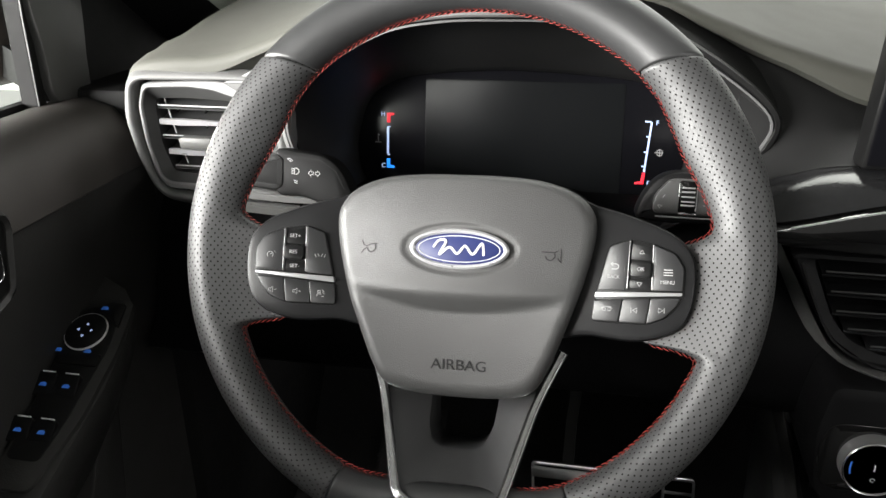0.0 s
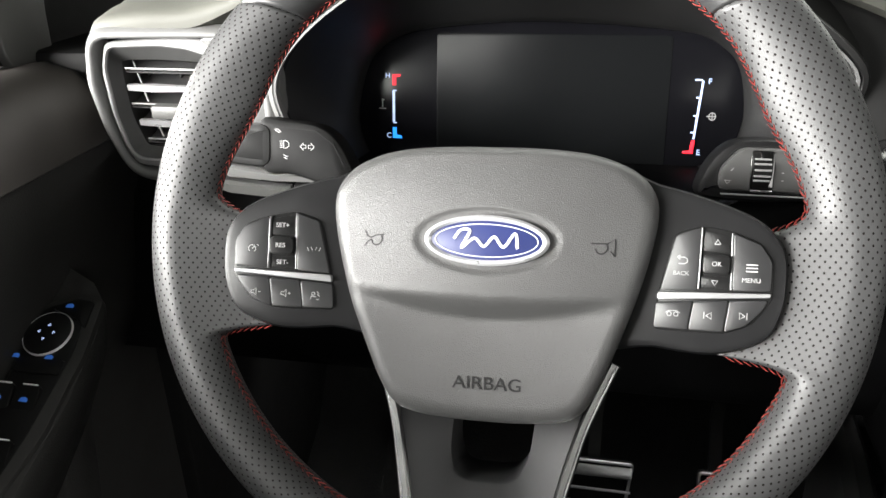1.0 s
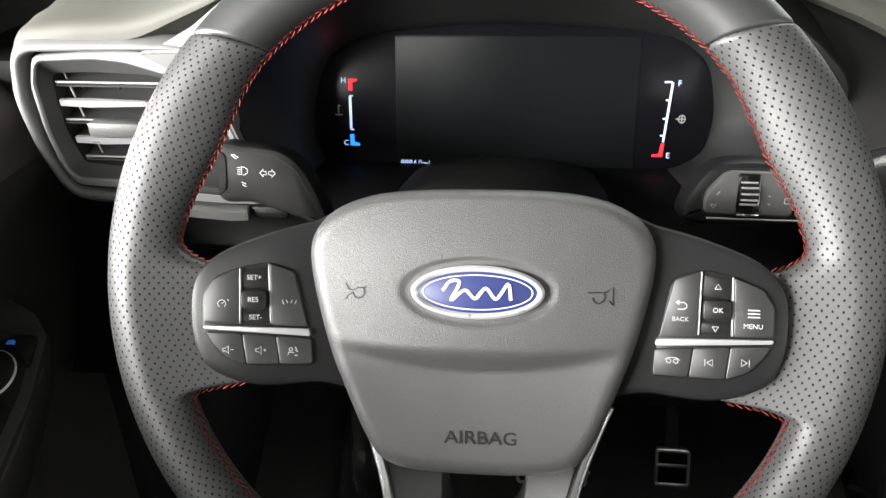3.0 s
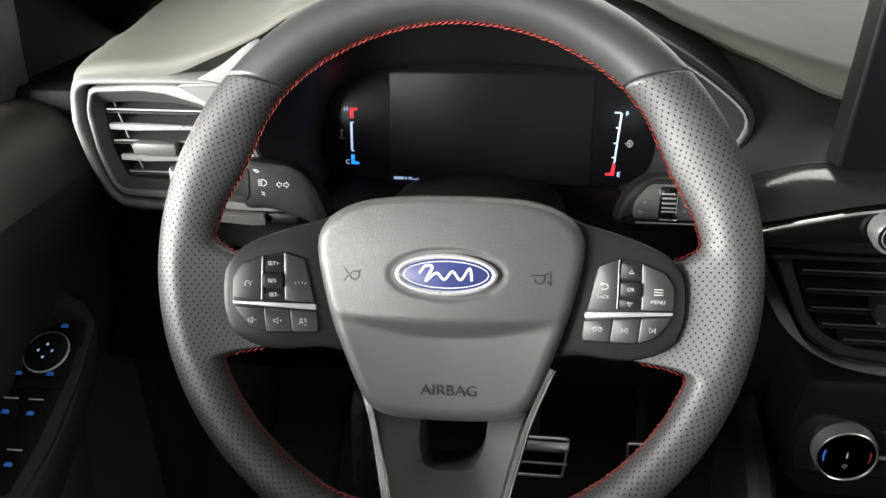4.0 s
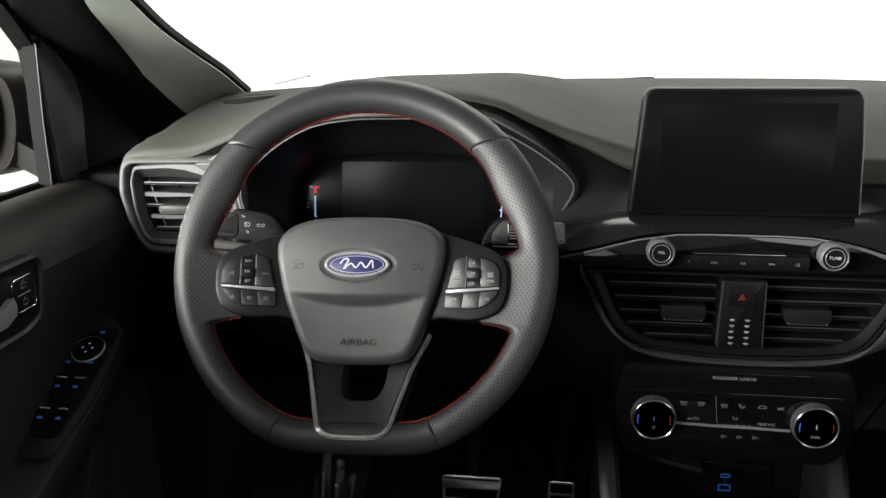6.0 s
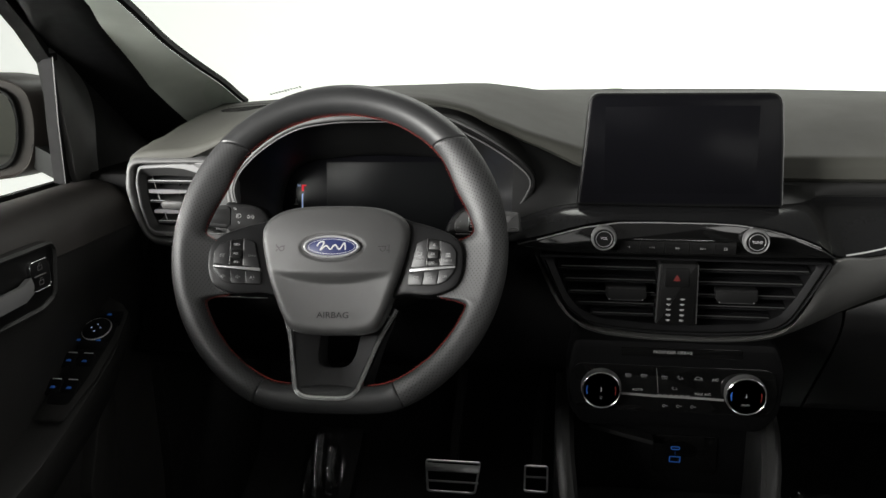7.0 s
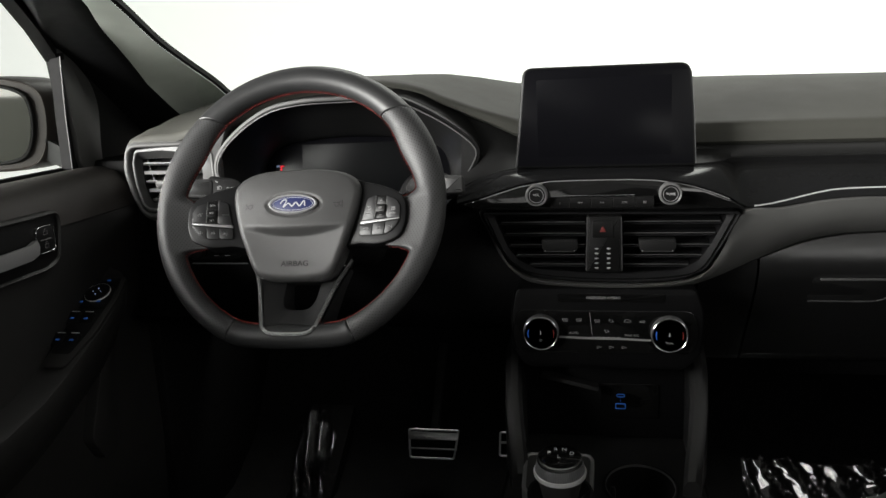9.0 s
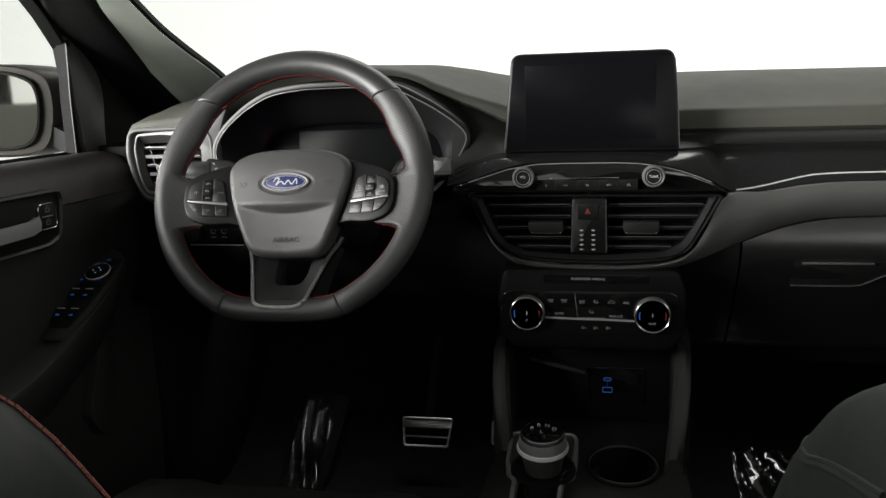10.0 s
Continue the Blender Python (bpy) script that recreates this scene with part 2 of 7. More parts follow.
def backdrop_material():
    """White booth wall glowing in place of lamps, dimmer towards one side."""
    m = bpy.data.materials.new("glowing_booth_wall")
    m.use_nodes = True
    nt = m.node_tree
    L, N = nt.links.new, nt.nodes.new
    b = nt.nodes["Principled BSDF"]
    b.inputs["Base Color"].default_value = (0.8, 0.8, 0.78, 1)
    b.inputs["Roughness"].default_value = 0.7
    tc = N("ShaderNodeTexCoord")
    nz = N("ShaderNodeSeparateXYZ")
    L(tc.outputs["Object"], nz.inputs["Vector"])
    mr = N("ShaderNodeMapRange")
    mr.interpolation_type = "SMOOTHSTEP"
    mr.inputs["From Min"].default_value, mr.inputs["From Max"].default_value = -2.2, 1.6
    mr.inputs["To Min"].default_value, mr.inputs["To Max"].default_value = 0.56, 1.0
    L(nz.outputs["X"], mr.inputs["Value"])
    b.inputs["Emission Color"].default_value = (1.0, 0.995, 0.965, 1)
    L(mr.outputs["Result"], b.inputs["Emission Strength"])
    return m


FILM, PANE, BOOTH = film_material(), pane_material(), backdrop_material()

# ---- building helpers ----
ROOT = {}


def thing(name, m, label, category, group="", kind=""):
    ob = new(name)
    ob.empty_display_size = 0.05
    ob.matrix_world = m
    ROOT[ob.name] = m.copy()
    return tagged(ob, label, category, group, kind)


def part(name, bm, mat, parent=None, label="", world=False, smooth=40):
    """Links a bmesh as one mesh under a thing or a part; world: its points are given in the world."""
    me = bpy.data.meshes.new(name)
    bmesh.ops.remove_doubles(bm, verts=bm.verts, dist=1e-6)
    bmesh.ops.recalc_face_normals(bm, faces=bm.faces)
    bm.to_mesh(me)
    bm.free()
    me.materials.append(mat)
    if smooth:
        for p in me.polygons:
            p.use_smooth = True
        me.set_sharp_from_angle(angle=radians(smooth))
    if parent is not None and world:
        me.transform(ROOT[parent.name].inverted())
    ob = new(name, me)
    if parent is not None:
        ob.parent = parent
        ROOT[ob.name] = ROOT[parent.name]
    else:
        ROOT[ob.name] = Matrix.Identity(4)
    if label:
        ob["label"] = label
    return ob


def area2(pts):
    return sum(p[0] * q[1] - q[0] * p[1] for p, q in zip(pts, pts[1:] + pts[:1])) / 2


def ccw(pts):
    pts = [tuple(p) for p in pts]
    return pts if area2(pts) > 0 else pts[::-1]


def inset(pts, d):
    out, n = [], len(pts)
    for i in range(n):
        a, b, c = (Vector(pts[j % n][:2]) for j in (i - 1, i, i + 1))
        e, f = (b - a), (c - b)
        if e.length < 1e-9 or f.length < 1e-9:
            out.append(tuple(b))
            continue
        e.normalize(), f.normalize()
        m = Vector((-e.y - f.y, e.x + f.x))
        k = max(0.35, 1 + e.dot(f))
        out.append(tuple(b + m * d / k))
    return out


def fillet(pts, r, seg=4):
    """Rounds the corners of a closed outline; r: one radius or one per corner."""
    out, n = [], len(pts)
    for i in range(n):
        a, b, c = (Vector(pts[j % n][:2]) for j in (i - 1, i, i + 1))
        rr = r[i] if isinstance(r, (list, tuple)) else r
        d1, d2 = (a - b), (c - b)
        k = min(rr, d1.length * 0.48, d2.length * 0.48)
        p, q = b + d1.normalized() * k, b + d2.normalized() * k
        for s in range(seg + 1):
            t = s / seg
            out.append(tuple(p * (1 - t) ** 2 + b * 2 * t * (1 - t) + q * t * t))
    return out


def spline(pts, per=8, closed=True):
    pts = [Vector(p) for p in pts]
    n, out = len(pts), []
    for i in range(n if closed else n - 1):
        if closed:
            a, b, c, d = (pts[j % n] for j in (i - 1, i, i + 1, i + 2))
        else:
            b, c = pts[i], pts[i + 1]
            a = pts[i - 1] if i else b * 2 - c
            d = pts[i + 2] if i + 2 < n else c * 2 - b
        for s in range(per):
            t = s / per
            out.append(0.5 * (2 * b + (c - a) * t + (2 * a - 5 * b + 4 * c - d) * t * t + (3 * b - a - 3 * c + d) * t ** 3))
    if not closed:
        out.append(pts[-1])
    return [tuple(p) for p in out]


def resample(pts, n, closed=True):
    pts = [Vector(p) for p in pts]
    loop = pts + [pts[0]] if closed else pts
    acc = [0.0]
    for a, b in zip(loop, loop[1:]):
        acc.append(acc[-1] + (b - a).length)
    out, j = [], 0
    for i in range(n):
        s = acc[-1] * i / (n if closed else n - 1)
        while j < len(acc) - 2 and acc[j + 1] < s:
            j += 1
        k = (s - acc[j]) / max(1e-12, acc[j + 1] - acc[j])
        out.append(tuple(loop[j].lerp(loop[j + 1], k)))
    return out


def skin(bm, rings, closed=True, cap=True):
    """Faces between rings of equal count."""
    vs = [[bm.verts.new(p) for p in ring] for ring in rings]
    n = len(vs[0])
    for a, b in zip(vs, vs[1:]):
        for i in range(n if closed else n - 1):
            j = (i + 1) % n
            bm.faces.new((a[i], a[j], b[j], b[i]))
    if cap and closed:
        bm.faces.new(vs[0][::-1])
        bm.faces.new(vs[-1])
    return vs


def plate(pts, z0, z1, bev=0.001, zf=None, bm=None):
    """A plate of that outline from z0 up to z1, its front edge rounded; zf(x, y) lifts the front."""
    bm = bm or bmesh.new()
    pts = ccw(pts)
    f = zf or (lambda x, y: 0.0)
    rings = [(pts, z0), (pts, z1 - bev), (inset(pts, bev * 0.3), z1 - bev * 0.3), (inset(pts, bev), z1)]
    skin(bm, [[(x, y, z + (f(x, y) if k else 0)) for x, y in ((p[0], p[1]) for p in ring)] for k, (ring, z) in enumerate(rings)])
    return bm


def frame_plate(outer, inner, z0, z1, bev=0.001, n=96, bm=None, sink=0.0):
    """A frame between two outlines; sink: how far its inner edge lies behind its outer one."""
    bm = bm or bmesh.new()
    o, i = resample(ccw(outer), n), resample(ccw(inner), n)
    c = Vector((sum(p[0] for p in i) / n, sum(p[1] for p in i) / n))

    def turn(ring):
        k = min(range(n), key=lambda q: abs(math.atan2(ring[q][1] - c.y, ring[q][0] - c.x) + math.pi / 2))
        return ring[k:] + ring[:k]
    o, i = turn(o), turn(i)
    rings = [(o, z0), (o, z1 - bev), (inset(o, bev), z1), (inset(i, -bev), z1 - sink), (i, z1 - sink - bev), (i, z0)]
    rings.append(rings[0])
    skin(bm, [[(x, y, z) for x, y in ((p[0], p[1]) for p in ring)] for ring, z in rings], cap=False)
    return bm


def rect(x0, y0, x1, y1, r=0.0, seg=3):
    p = [(x0, y0), (x1, y0), (x1, y1), (x0, y1)]
    return fillet(p, r, seg) if r else p


def circle(cx, cy, rx, ry=None, n=32):
    ry = ry or rx
    return [(cx + rx * math.cos(2 * math.pi * i / n), cy + ry * math.sin(2 * math.pi * i / n)) for i in range(n)]


def lathe(profile, n=40, bm=None, m=None):
    """Turns (radius, height) pairs round z."""
    bm = bm or bmesh.new()
    m = m or Matrix.Identity(4)
    rings = [[tuple(m @ Vector((r * math.cos(2 * math.pi * i / n), r * math.sin(2 * math.pi * i / n), z))) for i in range(n)] for r, z in profile]
    skin(bm, rings)
    return bm


def sweep(path, profile, up=(0, 0, 1), closed=False, bm=None, scale=None):
    """A section (side, up) drawn along a path."""
    bm = bm or bmesh.new()
    path = [Vector(p) for p in path]
    n, rings = len(path), []
    for i, p in enumerate(path):
        a = path[(i - 1) % n] if closed or i else p
        b = path[(i + 1) % n] if closed or i < n - 1 else p
        t = (b - a).normalized()
        side = t.cross(Vector(up)).normalized()
        w = side.cross(t)
        k = scale(i / (n - 1)) if scale else 1.0
        rings.append([tuple(p + side * u * k + w * v * k) for u, v in profile])
    if closed:
        rings.append(rings[0])
    skin(bm, rings, cap=not closed)
    return bm


def block(c, s, bev=0.002, bm=None, m=None):
    """A box with rounded edges: centre, size."""
    b2 = bmesh.new()
    bmesh.ops.create_cube(b2, size=1, matrix=Matrix.Translation(c) @ Matrix.Diagonal((*s, 1)))
    bmesh.ops.bevel(b2, geom=b2.edges[:], offset=min(bev, min(s) * 0.45), segments=2, affect="EDGES", profile=0.5)
    if m:
        bmesh.ops.transform(b2, matrix=m, verts=b2.verts)
    if bm is None:
        return b2
    return merge(bm, b2)


def merge(bm, other):
    me = bpy.data.meshes.new("tmp")
    other.to_mesh(me)
    other.free()
    bm.from_mesh(me)
    bpy.data.meshes.remove(me)
    return bm


def text_mesh(string, size, depth=0.0002, width=None):
    """Letters centred on the origin in the xy plane."""
    cu = bpy.data.curves.new("letters", "FONT")
    cu.body, cu.size, cu.align_x, cu.align_y, cu.extrude = string, size, "CENTER", "CENTER", depth
    ob = bpy.data.objects.new("letters", cu)
    scene.collection.objects.link(ob)
    bpy.context.view_layer.update()
    me = bpy.data.meshes.new_from_object(ob)
    bm = bmesh.new()
    bm.from_mesh(me)
    bpy.data.objects.remove(ob)
    bpy.data.curves.remove(cu)
    bpy.data.meshes.remove(me)
    if width:
        xs = [v.co.x for v in bm.verts]
        k = width / (max(xs) - min(xs))
        bmesh.ops.scale(bm, vec=(k, 1, 1), verts=bm.verts)
    return bm


def letters(name, string, size, mat, parent, x, y, z, turn=0.0, width=None, m=None):
    bm = text_mesh(string, size, width=width)
    mm = m if m else pose(x, y, z, 0, 0, turn)
    bmesh.ops.transform(bm, matrix=mm, verts=bm.verts)
    return part(name, bm, mat, parent, smooth=0)


def stroke(lines, w=0.0005, h=0.0003, z=0.0, m=None):
    """Printed lines: flat ribs along open or closed outlines in the xy plane."""
    bm = bmesh.new()
    for line in lines:
        sweep([(p[0], p[1], z) for p in line], [(-w / 2, 0), (w / 2, 0), (w / 2, h), (-w / 2, h)], bm=bm)
    if m:
        bmesh.ops.transform(bm, matrix=m, verts=bm.verts)
    return bm


def face_at(x, y, z, rake=0.0):
    """A frame with x to the right, y up and z towards the driver."""
    return pose(x, y, z, 90 - rake, 0, 0)


def along(keys, x):
    """A smooth value (tuple) from key rows whose first number is x."""
    if x <= keys[0][0]:
        return keys[0][1:]
    for a, b in zip(keys, keys[1:]):
        if x <= b[0]:
            t = (x - a[0]) / (b[0] - a[0])
            t = t * t * (3 - 2 * t) * 0.5 + t * 0.5
            return tuple(p + (q - p) * t for p, q in zip(a[1:], b[1:]))
    return keys[-1][1:]

# ---- steering wheel ----
def steering_wheel():
    m = pose(-0.090, 0.484, 0.980, 90 - 25.2, 0, 0) @ pose(0, 0, 0, 0, 0, 1.3)
    w = thing("steering_wheel", m, "black leather flat-bottomed steering wheel with red stitching", "steering wheel")

    def mid(a):
        """Middle line of the rim at the angle a (degrees): place, outward direction."""
        a = radians(a)
        x, y = 0.1755 * math.cos(a), 0.013 + 0.1755 * math.sin(a)
        k = 0.0036
        floor = -0.1515
        if y < floor + 30 * k:
            y = floor + k * math.log1p(math.exp((y - floor) / k))
        return Vector((x, y, 0)), Vector((math.cos(a), math.sin(a), 0))

    def section(a):
        b = a if a <= 90 else 180 - a
        if b < -180:
            b = -360 - b
        bump = math.exp(-((b - 26) / 13) ** 2) * 0.0075
        thin = 0.0050 / (1 + math.exp((b + 15) / 6))
        return bump, thin

    def web(a):
        """How far the grip flows inwards into the side spoke at the angle a, 0 to 1."""
        b = a if a <= 90 else 180 - a
        ease = lambda k: max(0.0, min(1.0, k)) ** 2.6
        low = 23.8 if a <= 90 else 23.2
        return ease((b + low) / 4.4) * ease((8.5 - b) / 7.0)

    def rim_point(a, phi, grow=0.0):
        c, e = mid(a)
        bump, thin = section(a)
        inner = max(0.0, -math.cos(phi))
        w_in = web(a)
        ra = 0.0178 + bump * inner - thin * inner + grow
        flow = Vector((-0.036 if e.x > 0 else 0.036, 0, 0)) * w_in * inner ** 2
        flat = 1 / (1 + math.exp((c.y + 0.142) / 0.004))
        rb = 0.0165 - 0.0055 * flat + grow
        return c + e * ra * math.cos(phi) + flow + Vector((0, 0, 1)) * rb * math.sin(phi) * (1 - 0.75 * w_in * inner ** 1.5)

    def rim_piece(name, a0, a1, mat, label, slant0=0.0, slant1=0.0):
        bm = bmesh.new()
        uv = bm.loops.layers.uv.new("surface")
        n, k = max(24, int(abs(a1 - a0) * 3)), 40
        grid, s = [], 0.0
        for i in range(n + 1):
            a = a0 + (a1 - a0) * i / n
            d = min(i, n - i)
            grow = -0.0014 if d == 0 else (-0.0004 if d == 1 else 0.0)
            if i:
                s += (mid(a)[0] - mid(a0 + (a1 - a0) * (i - 1) / n)[0]).length
            lean = slant0 * max(0.0, 1 - i / 46) + slant1 * max(0.0, 1 - (n - i) / 46)
            ring = [bm.verts.new(rim_point(a + lean * math.cos(2 * math.pi * j / k), 2 * math.pi * j / k, grow)) for j in range(k)]
            half = [0.0]
            for j in range(k // 2):
                half.append(half[-1] + (ring[j + 1].co - ring[j].co).length)
            grid.append((s, ring, half + [-v for v in half[-2::-1]]))
        for (s0, r0, h0), (s1, r1, h1) in zip(grid, grid[1:]):
            for j in range(k):
                q = (j + 1) % k
                f = bm.faces.new((r0[j], r1[j], r1[q], r0[q]))
                sign = 1 if j < k // 2 else -1
                c0, c1, d0, d1 = (sign * abs(h[i]) for h, i in ((h0, j), (h1, j), (h1, j + 1), (h0, j + 1)))
                for lo, c in zip(f.loops, ((s0, c0), (s1, c1), (s1, d0), (s0, d1))):
                    lo[uv].uv = c
        bm.faces.new(grid[0][1])
        bm.faces.new(grid[-1][1][::-1])
        me_part = part(name, bm, mat, w, label, smooth=50)
        return me_part

    rim_piece("rim_top", 44.1, 136.4, LEATHER, "smooth black leather rim", -3.4, 3.4)
    rim_piece("rim_grip", -64, 44.1, PERF, "perforated black leather grip", 0, -3.4)
    rim_piece("rim_grip", 136.4, 244, PERF, "perforated black leather grip", 3.4, 0)
    rim_piece("rim_bottom", 244, 296, LEATHER, "smooth black leather rim")

    # red stitches along the inner edge
    def stitches(name, curve):
        """Thick crossed thread, laid in slanting stitches on either side of the seam."""
        bm = bmesh.new()
        length = sum((Vector(a) - Vector(b)).length for a, b in zip(curve, curve[1:]))
        pts = [Vector(p) for p in resample(curve, max(3, int(length / 0.0040)), closed=False)]
        rnd = random.Random(5)
        for a, b in zip(pts, pts[1:]):
            t = (b - a).normalized()
            rad = Vector((a.x, a.y - 0.013, 0)).normalized()
            up = (Vector((0, 0, 1)) - rad * 0.7).normalized()
            side = t.cross(up).normalized()
            for sg in (1, -1):
                wob = rnd.uniform(-0.0003, 0.0003)
                p, q = a + side * 0.0001 * sg, a + t * (0.0036 + wob) + side * (0.0017 + wob) * sg
                r = 0.00088
                ring = lambda c, k: [c + t * r * k * math.cos(x) + up * r * k * math.sin(x) for x in (0, 1.05, 2.09, 3.14, 4.19, 5.24)]
                skin(bm, [ring(p - up * 0.0002, 0.7), ring((p + q) / 2 + up * 0.0005, 1.0), ring(q - up * 0.0005, 0.7)])
        part(name, bm, RED_THREAD, w, "zigzag red thread")

    PHI = radians(174)
    curve = lambda a0, a1: [rim_point(a0 + (a1 - a0) * i / 240, PHI, 0.0002) for i in range(241)]
    stitches("stitching", curve(2.2, 177.8))
    stitches("stitching", curve(-19.6, -75))
    stitches("stitching", curve(199.0, 255))

    # spoke pods
    for sx in (1, -1):
        lift = lambda x, y: 0.0015 + 0.009 * (abs(x) - 0.085) / 0.052
        o = [(0.050, 0.052), (0.085, 0.044), (0.109, 0.037), (0.132, 0.027), (0.1435, 0.014), (0.1455, -0.004), (0.143, -0.020),
             (0.135, -0.0325), (0.113, -0.0400), (0.085, -0.0385), (0.050, -0.034)]
        o = spline([(x * sx, y) for x, y in o], 5)
        pod = part("spoke_pod", plate(o, -0.020, 0.0015, 0.004, zf=lift), POD, w, "dark satin plastic spoke")
        bezel = [(0.0835, -0.0285), (0.117, -0.0285), (0.130, -0.023), (0.1385, -0.010), (0.1385, 0.010), (0.133, 0.0195), (0.120, 0.0248), (0.106, 0.0275), (0.0925, 0.023), (0.086, -0.008)]
        down = lambda y: 0.944 * y - 0.0024
        bezel = fillet([(x * sx, down(y)) for x, y in bezel], 0.004, 3)
        part("switch_bezel", plate(bezel, -0.010, 0.0022, 0.0008, zf=lift), KNOB_FACE, pod, "glossy black switch surround")
        top = 0.0036

        def key(name, pts, z=top, mat=BUTTON, label="", r=0.0012):
            pts = inset(ccw(fillet([(x * sx, down(y)) for x, y in pts], r, 2)), -0.00015)
            return part(name, plate(pts, -0.004, z, 0.0004, zf=lift), mat, pod, label)

        outer_key = key("switch_key", [(0.1203, -0.0058), (0.1372, -0.0050), (0.1375, 0.0095), (0.1325, 0.0180), (0.1203, 0.0235)])
        inner_key = key("switch_key", [(0.0868, -0.0070), (0.1040, -0.0062), (0.1052, 0.0262), (0.0935, 0.0220)])
        key("rocker_base", [(0.1047, -0.0060), (0.1197, -0.0057), (0.1197, 0.0238), (0.1057, 0.0264)], top - 0.0022, PIANO)
        up_key = key("rocker_key", [(0.1062, 0.0140), (0.1188, 0.0136), (0.1190, 0.0226), (0.1066, 0.0252)], top - 0.0012, KNOB_FACE)
        low_key = key("rocker_key", [(0.1056, -0.0050), (0.1186, -0.0050), (0.1187, 0.0010), (0.1058, 0.0012)], top - 0.0012, KNOB_FACE)
        mid_key = key("rocker_thumb", [(0.1062, 0.0026), (0.1182, 0.0026), (0.1184, 0.0122), (0.1064, 0.0124)], top + 0.0026, KNOB_FACE, r=0.002)
        for xa, xb, ya in ((0.1046, 0.1056, 0.0262), (0.1196, 0.1196, 0.0237)):
            key("slot_edge", [(xa - 0.0003, -0.0055), (xa + 0.0003, -0.0055), (xb + 0.0003, ya), (xb - 0.0003, ya)], top + 0.0002, DIM_SILVER, "thin bright slot edge", 0.0001)
        key("accent_bar", [(0.0852, -0.0120), (0.1370, -0.0083), (0.1374, -0.0066), (0.0857, -0.0084)], top + 0.0010, ACCENT, "satin chrome strip", 0.0008)
        k1 = key("switch_key", [(0.0842, -0.0270), (0.1000, -0.0272), (0.1020, -0.0125), (0.0850, -0.0138)])
        k2 = key("switch_key", [(0.1008, -0.0272), (0.1165, -0.0272), (0.1185, -0.0113), (0.1028, -0.0124)])
        k3 = key("switch_key", [(0.1173, -0.0272), (0.1265, -0.0235), (0.1335, -0.0155), (0.1362, -0.0100), (0.1193, -0.0112)])

        def mark(lines, x, y, parent, mat=KEY_PRINT, wd=0.00036):
            y = down(y)
            lines = [[(0.9 * a, 0.9 * b) for a, b in line] for line in lines]
            part("symbol", stroke(lines, wd, m=pose(x, y, top + 0.0002 + lift(x, y), 0, -9.8 * sx, 0)), mat, parent)

        def word(s, size, x, y, parent, dz=0.0):
            y = down(y)
            letters("lettering", s, size * 0.93, KEY_PRINT, parent, 0, 0, 0, m=pose(x, y, top + 0.0003 + lift(x, y) + dz, 0, -9.8 * sx, 0))

        arc = lambda r, a0, a1, n=8, cx=0, cy=0: [(cx + r * math.cos(radians(a0 + (a1 - a0) * i / n)), cy + r * math.sin(radians(a0 + (a1 - a0) * i / n))) for i in range(n + 1)]
        if sx < 0:
            word("SET+", 0.0037, -0.1126, 0.0190, up_key)
            word("RES", 0.0037, -0.1123, 0.0075, mid_key, 0.0032)
            word("SET-", 0.0037, -0.1120, -0.0022, low_key)
            mark([arc(0.0022, -50, 230), [(0, 0), (0.0018, 0.0014)], [(0.003, 0.0026), (0.0038, 0.0016)]], -0.1285, 0.005, outer_key)
            mark([[(-0.004, 0.0012), (-0.003, -0.0012)], [(-0.0018, 0.0014), (-0.0008, -0.0006)], [(0.0008, -0.0006), (0.0018, 0.0014)], [(0.003, -0.0012), (0.004, 0.0012)]], -0.0955, 0.006, inner_key)
            spk = [(-0.0028, -0.0008), (-0.0014, -0.0008), (0.0002, -0.0022), (0.0002, 0.0022), (-0.0014, 0.0008), (-0.0028, 0.0008), (-0.0028, -0.0008)]
            mark([spk, [(0.0014, 0), (0.0030, 0)]], -0.1255, -0.0195, k3)
            mark([spk, [(0.0014, 0), (0.0030, 0)], [(0.0022, -0.0008), (0.0022, 0.0008)]], -0.1095, -0.0198, k2)
            mark([arc(0.001, 0, 360, 8, -0.0014, 0.0012), [(-0.003, -0.0022), (-0.0026, -0.0004), (0.0004, -0.0006)], [(0.0008, 0.0026), (0.0022, 0.0012)], [(0.001, 0.0010), (0.0026, -0.0002)], [(0.0006, -0.0022), (0.0024, -0.0022)]], -0.0935, -0.0205, k1)
        else:
            word("BACK", 0.0032, 0.0962, 0.0020, inner_key)
            mark([[(-0.0012, 0.003), (-0.0028, 0.0018), (-0.0012, 0.0006)], [(-0.0028, 0.0018), (0.0012, 0.0018), (0.0026, 0.0008), (0.0026, -0.0008), (0.0012, -0.0018), (-0.002, -0.0018)]], 0.0967, 0.0088, inner_key, wd=0.0005)
            word("OK", 0.0034, 0.1123, 0.0075, mid_key, 0.0032)
            word("MENU", 0.0034, 0.1285, -0.0002, outer_key)
            mark([[(-0.0030, y), (0.0030, y)] for y in (0.0018, 0, -0.0018)], 0.1287, 0.0062, outer_key, wd=0.0006)
            tri = [(-0.0016, -0.0012), (0.0016, -0.0012), (0, 0.0014), (-0.0016, -0.0012)]
            mark([tri], 0.1128, 0.0190, up_key)
            mark([[(x, -y) for x, y in tri]], 0.1120, -0.0022, low_key)
            mark([arc(0.0012, 0, 360, 8, -0.0018, 0), arc(0.0012, 0, 360, 8, 0.0018, 0), [(-0.004, 0.0006), (-0.002, 0.0018), (0.002, 0.0018), (0.004, 0.0006)]], 0.0930, -0.0195, k1)
            skip = [(-0.001, 0), (0.0018, 0.0018), (0.0018, -0.0018), (-0.001, 0)]
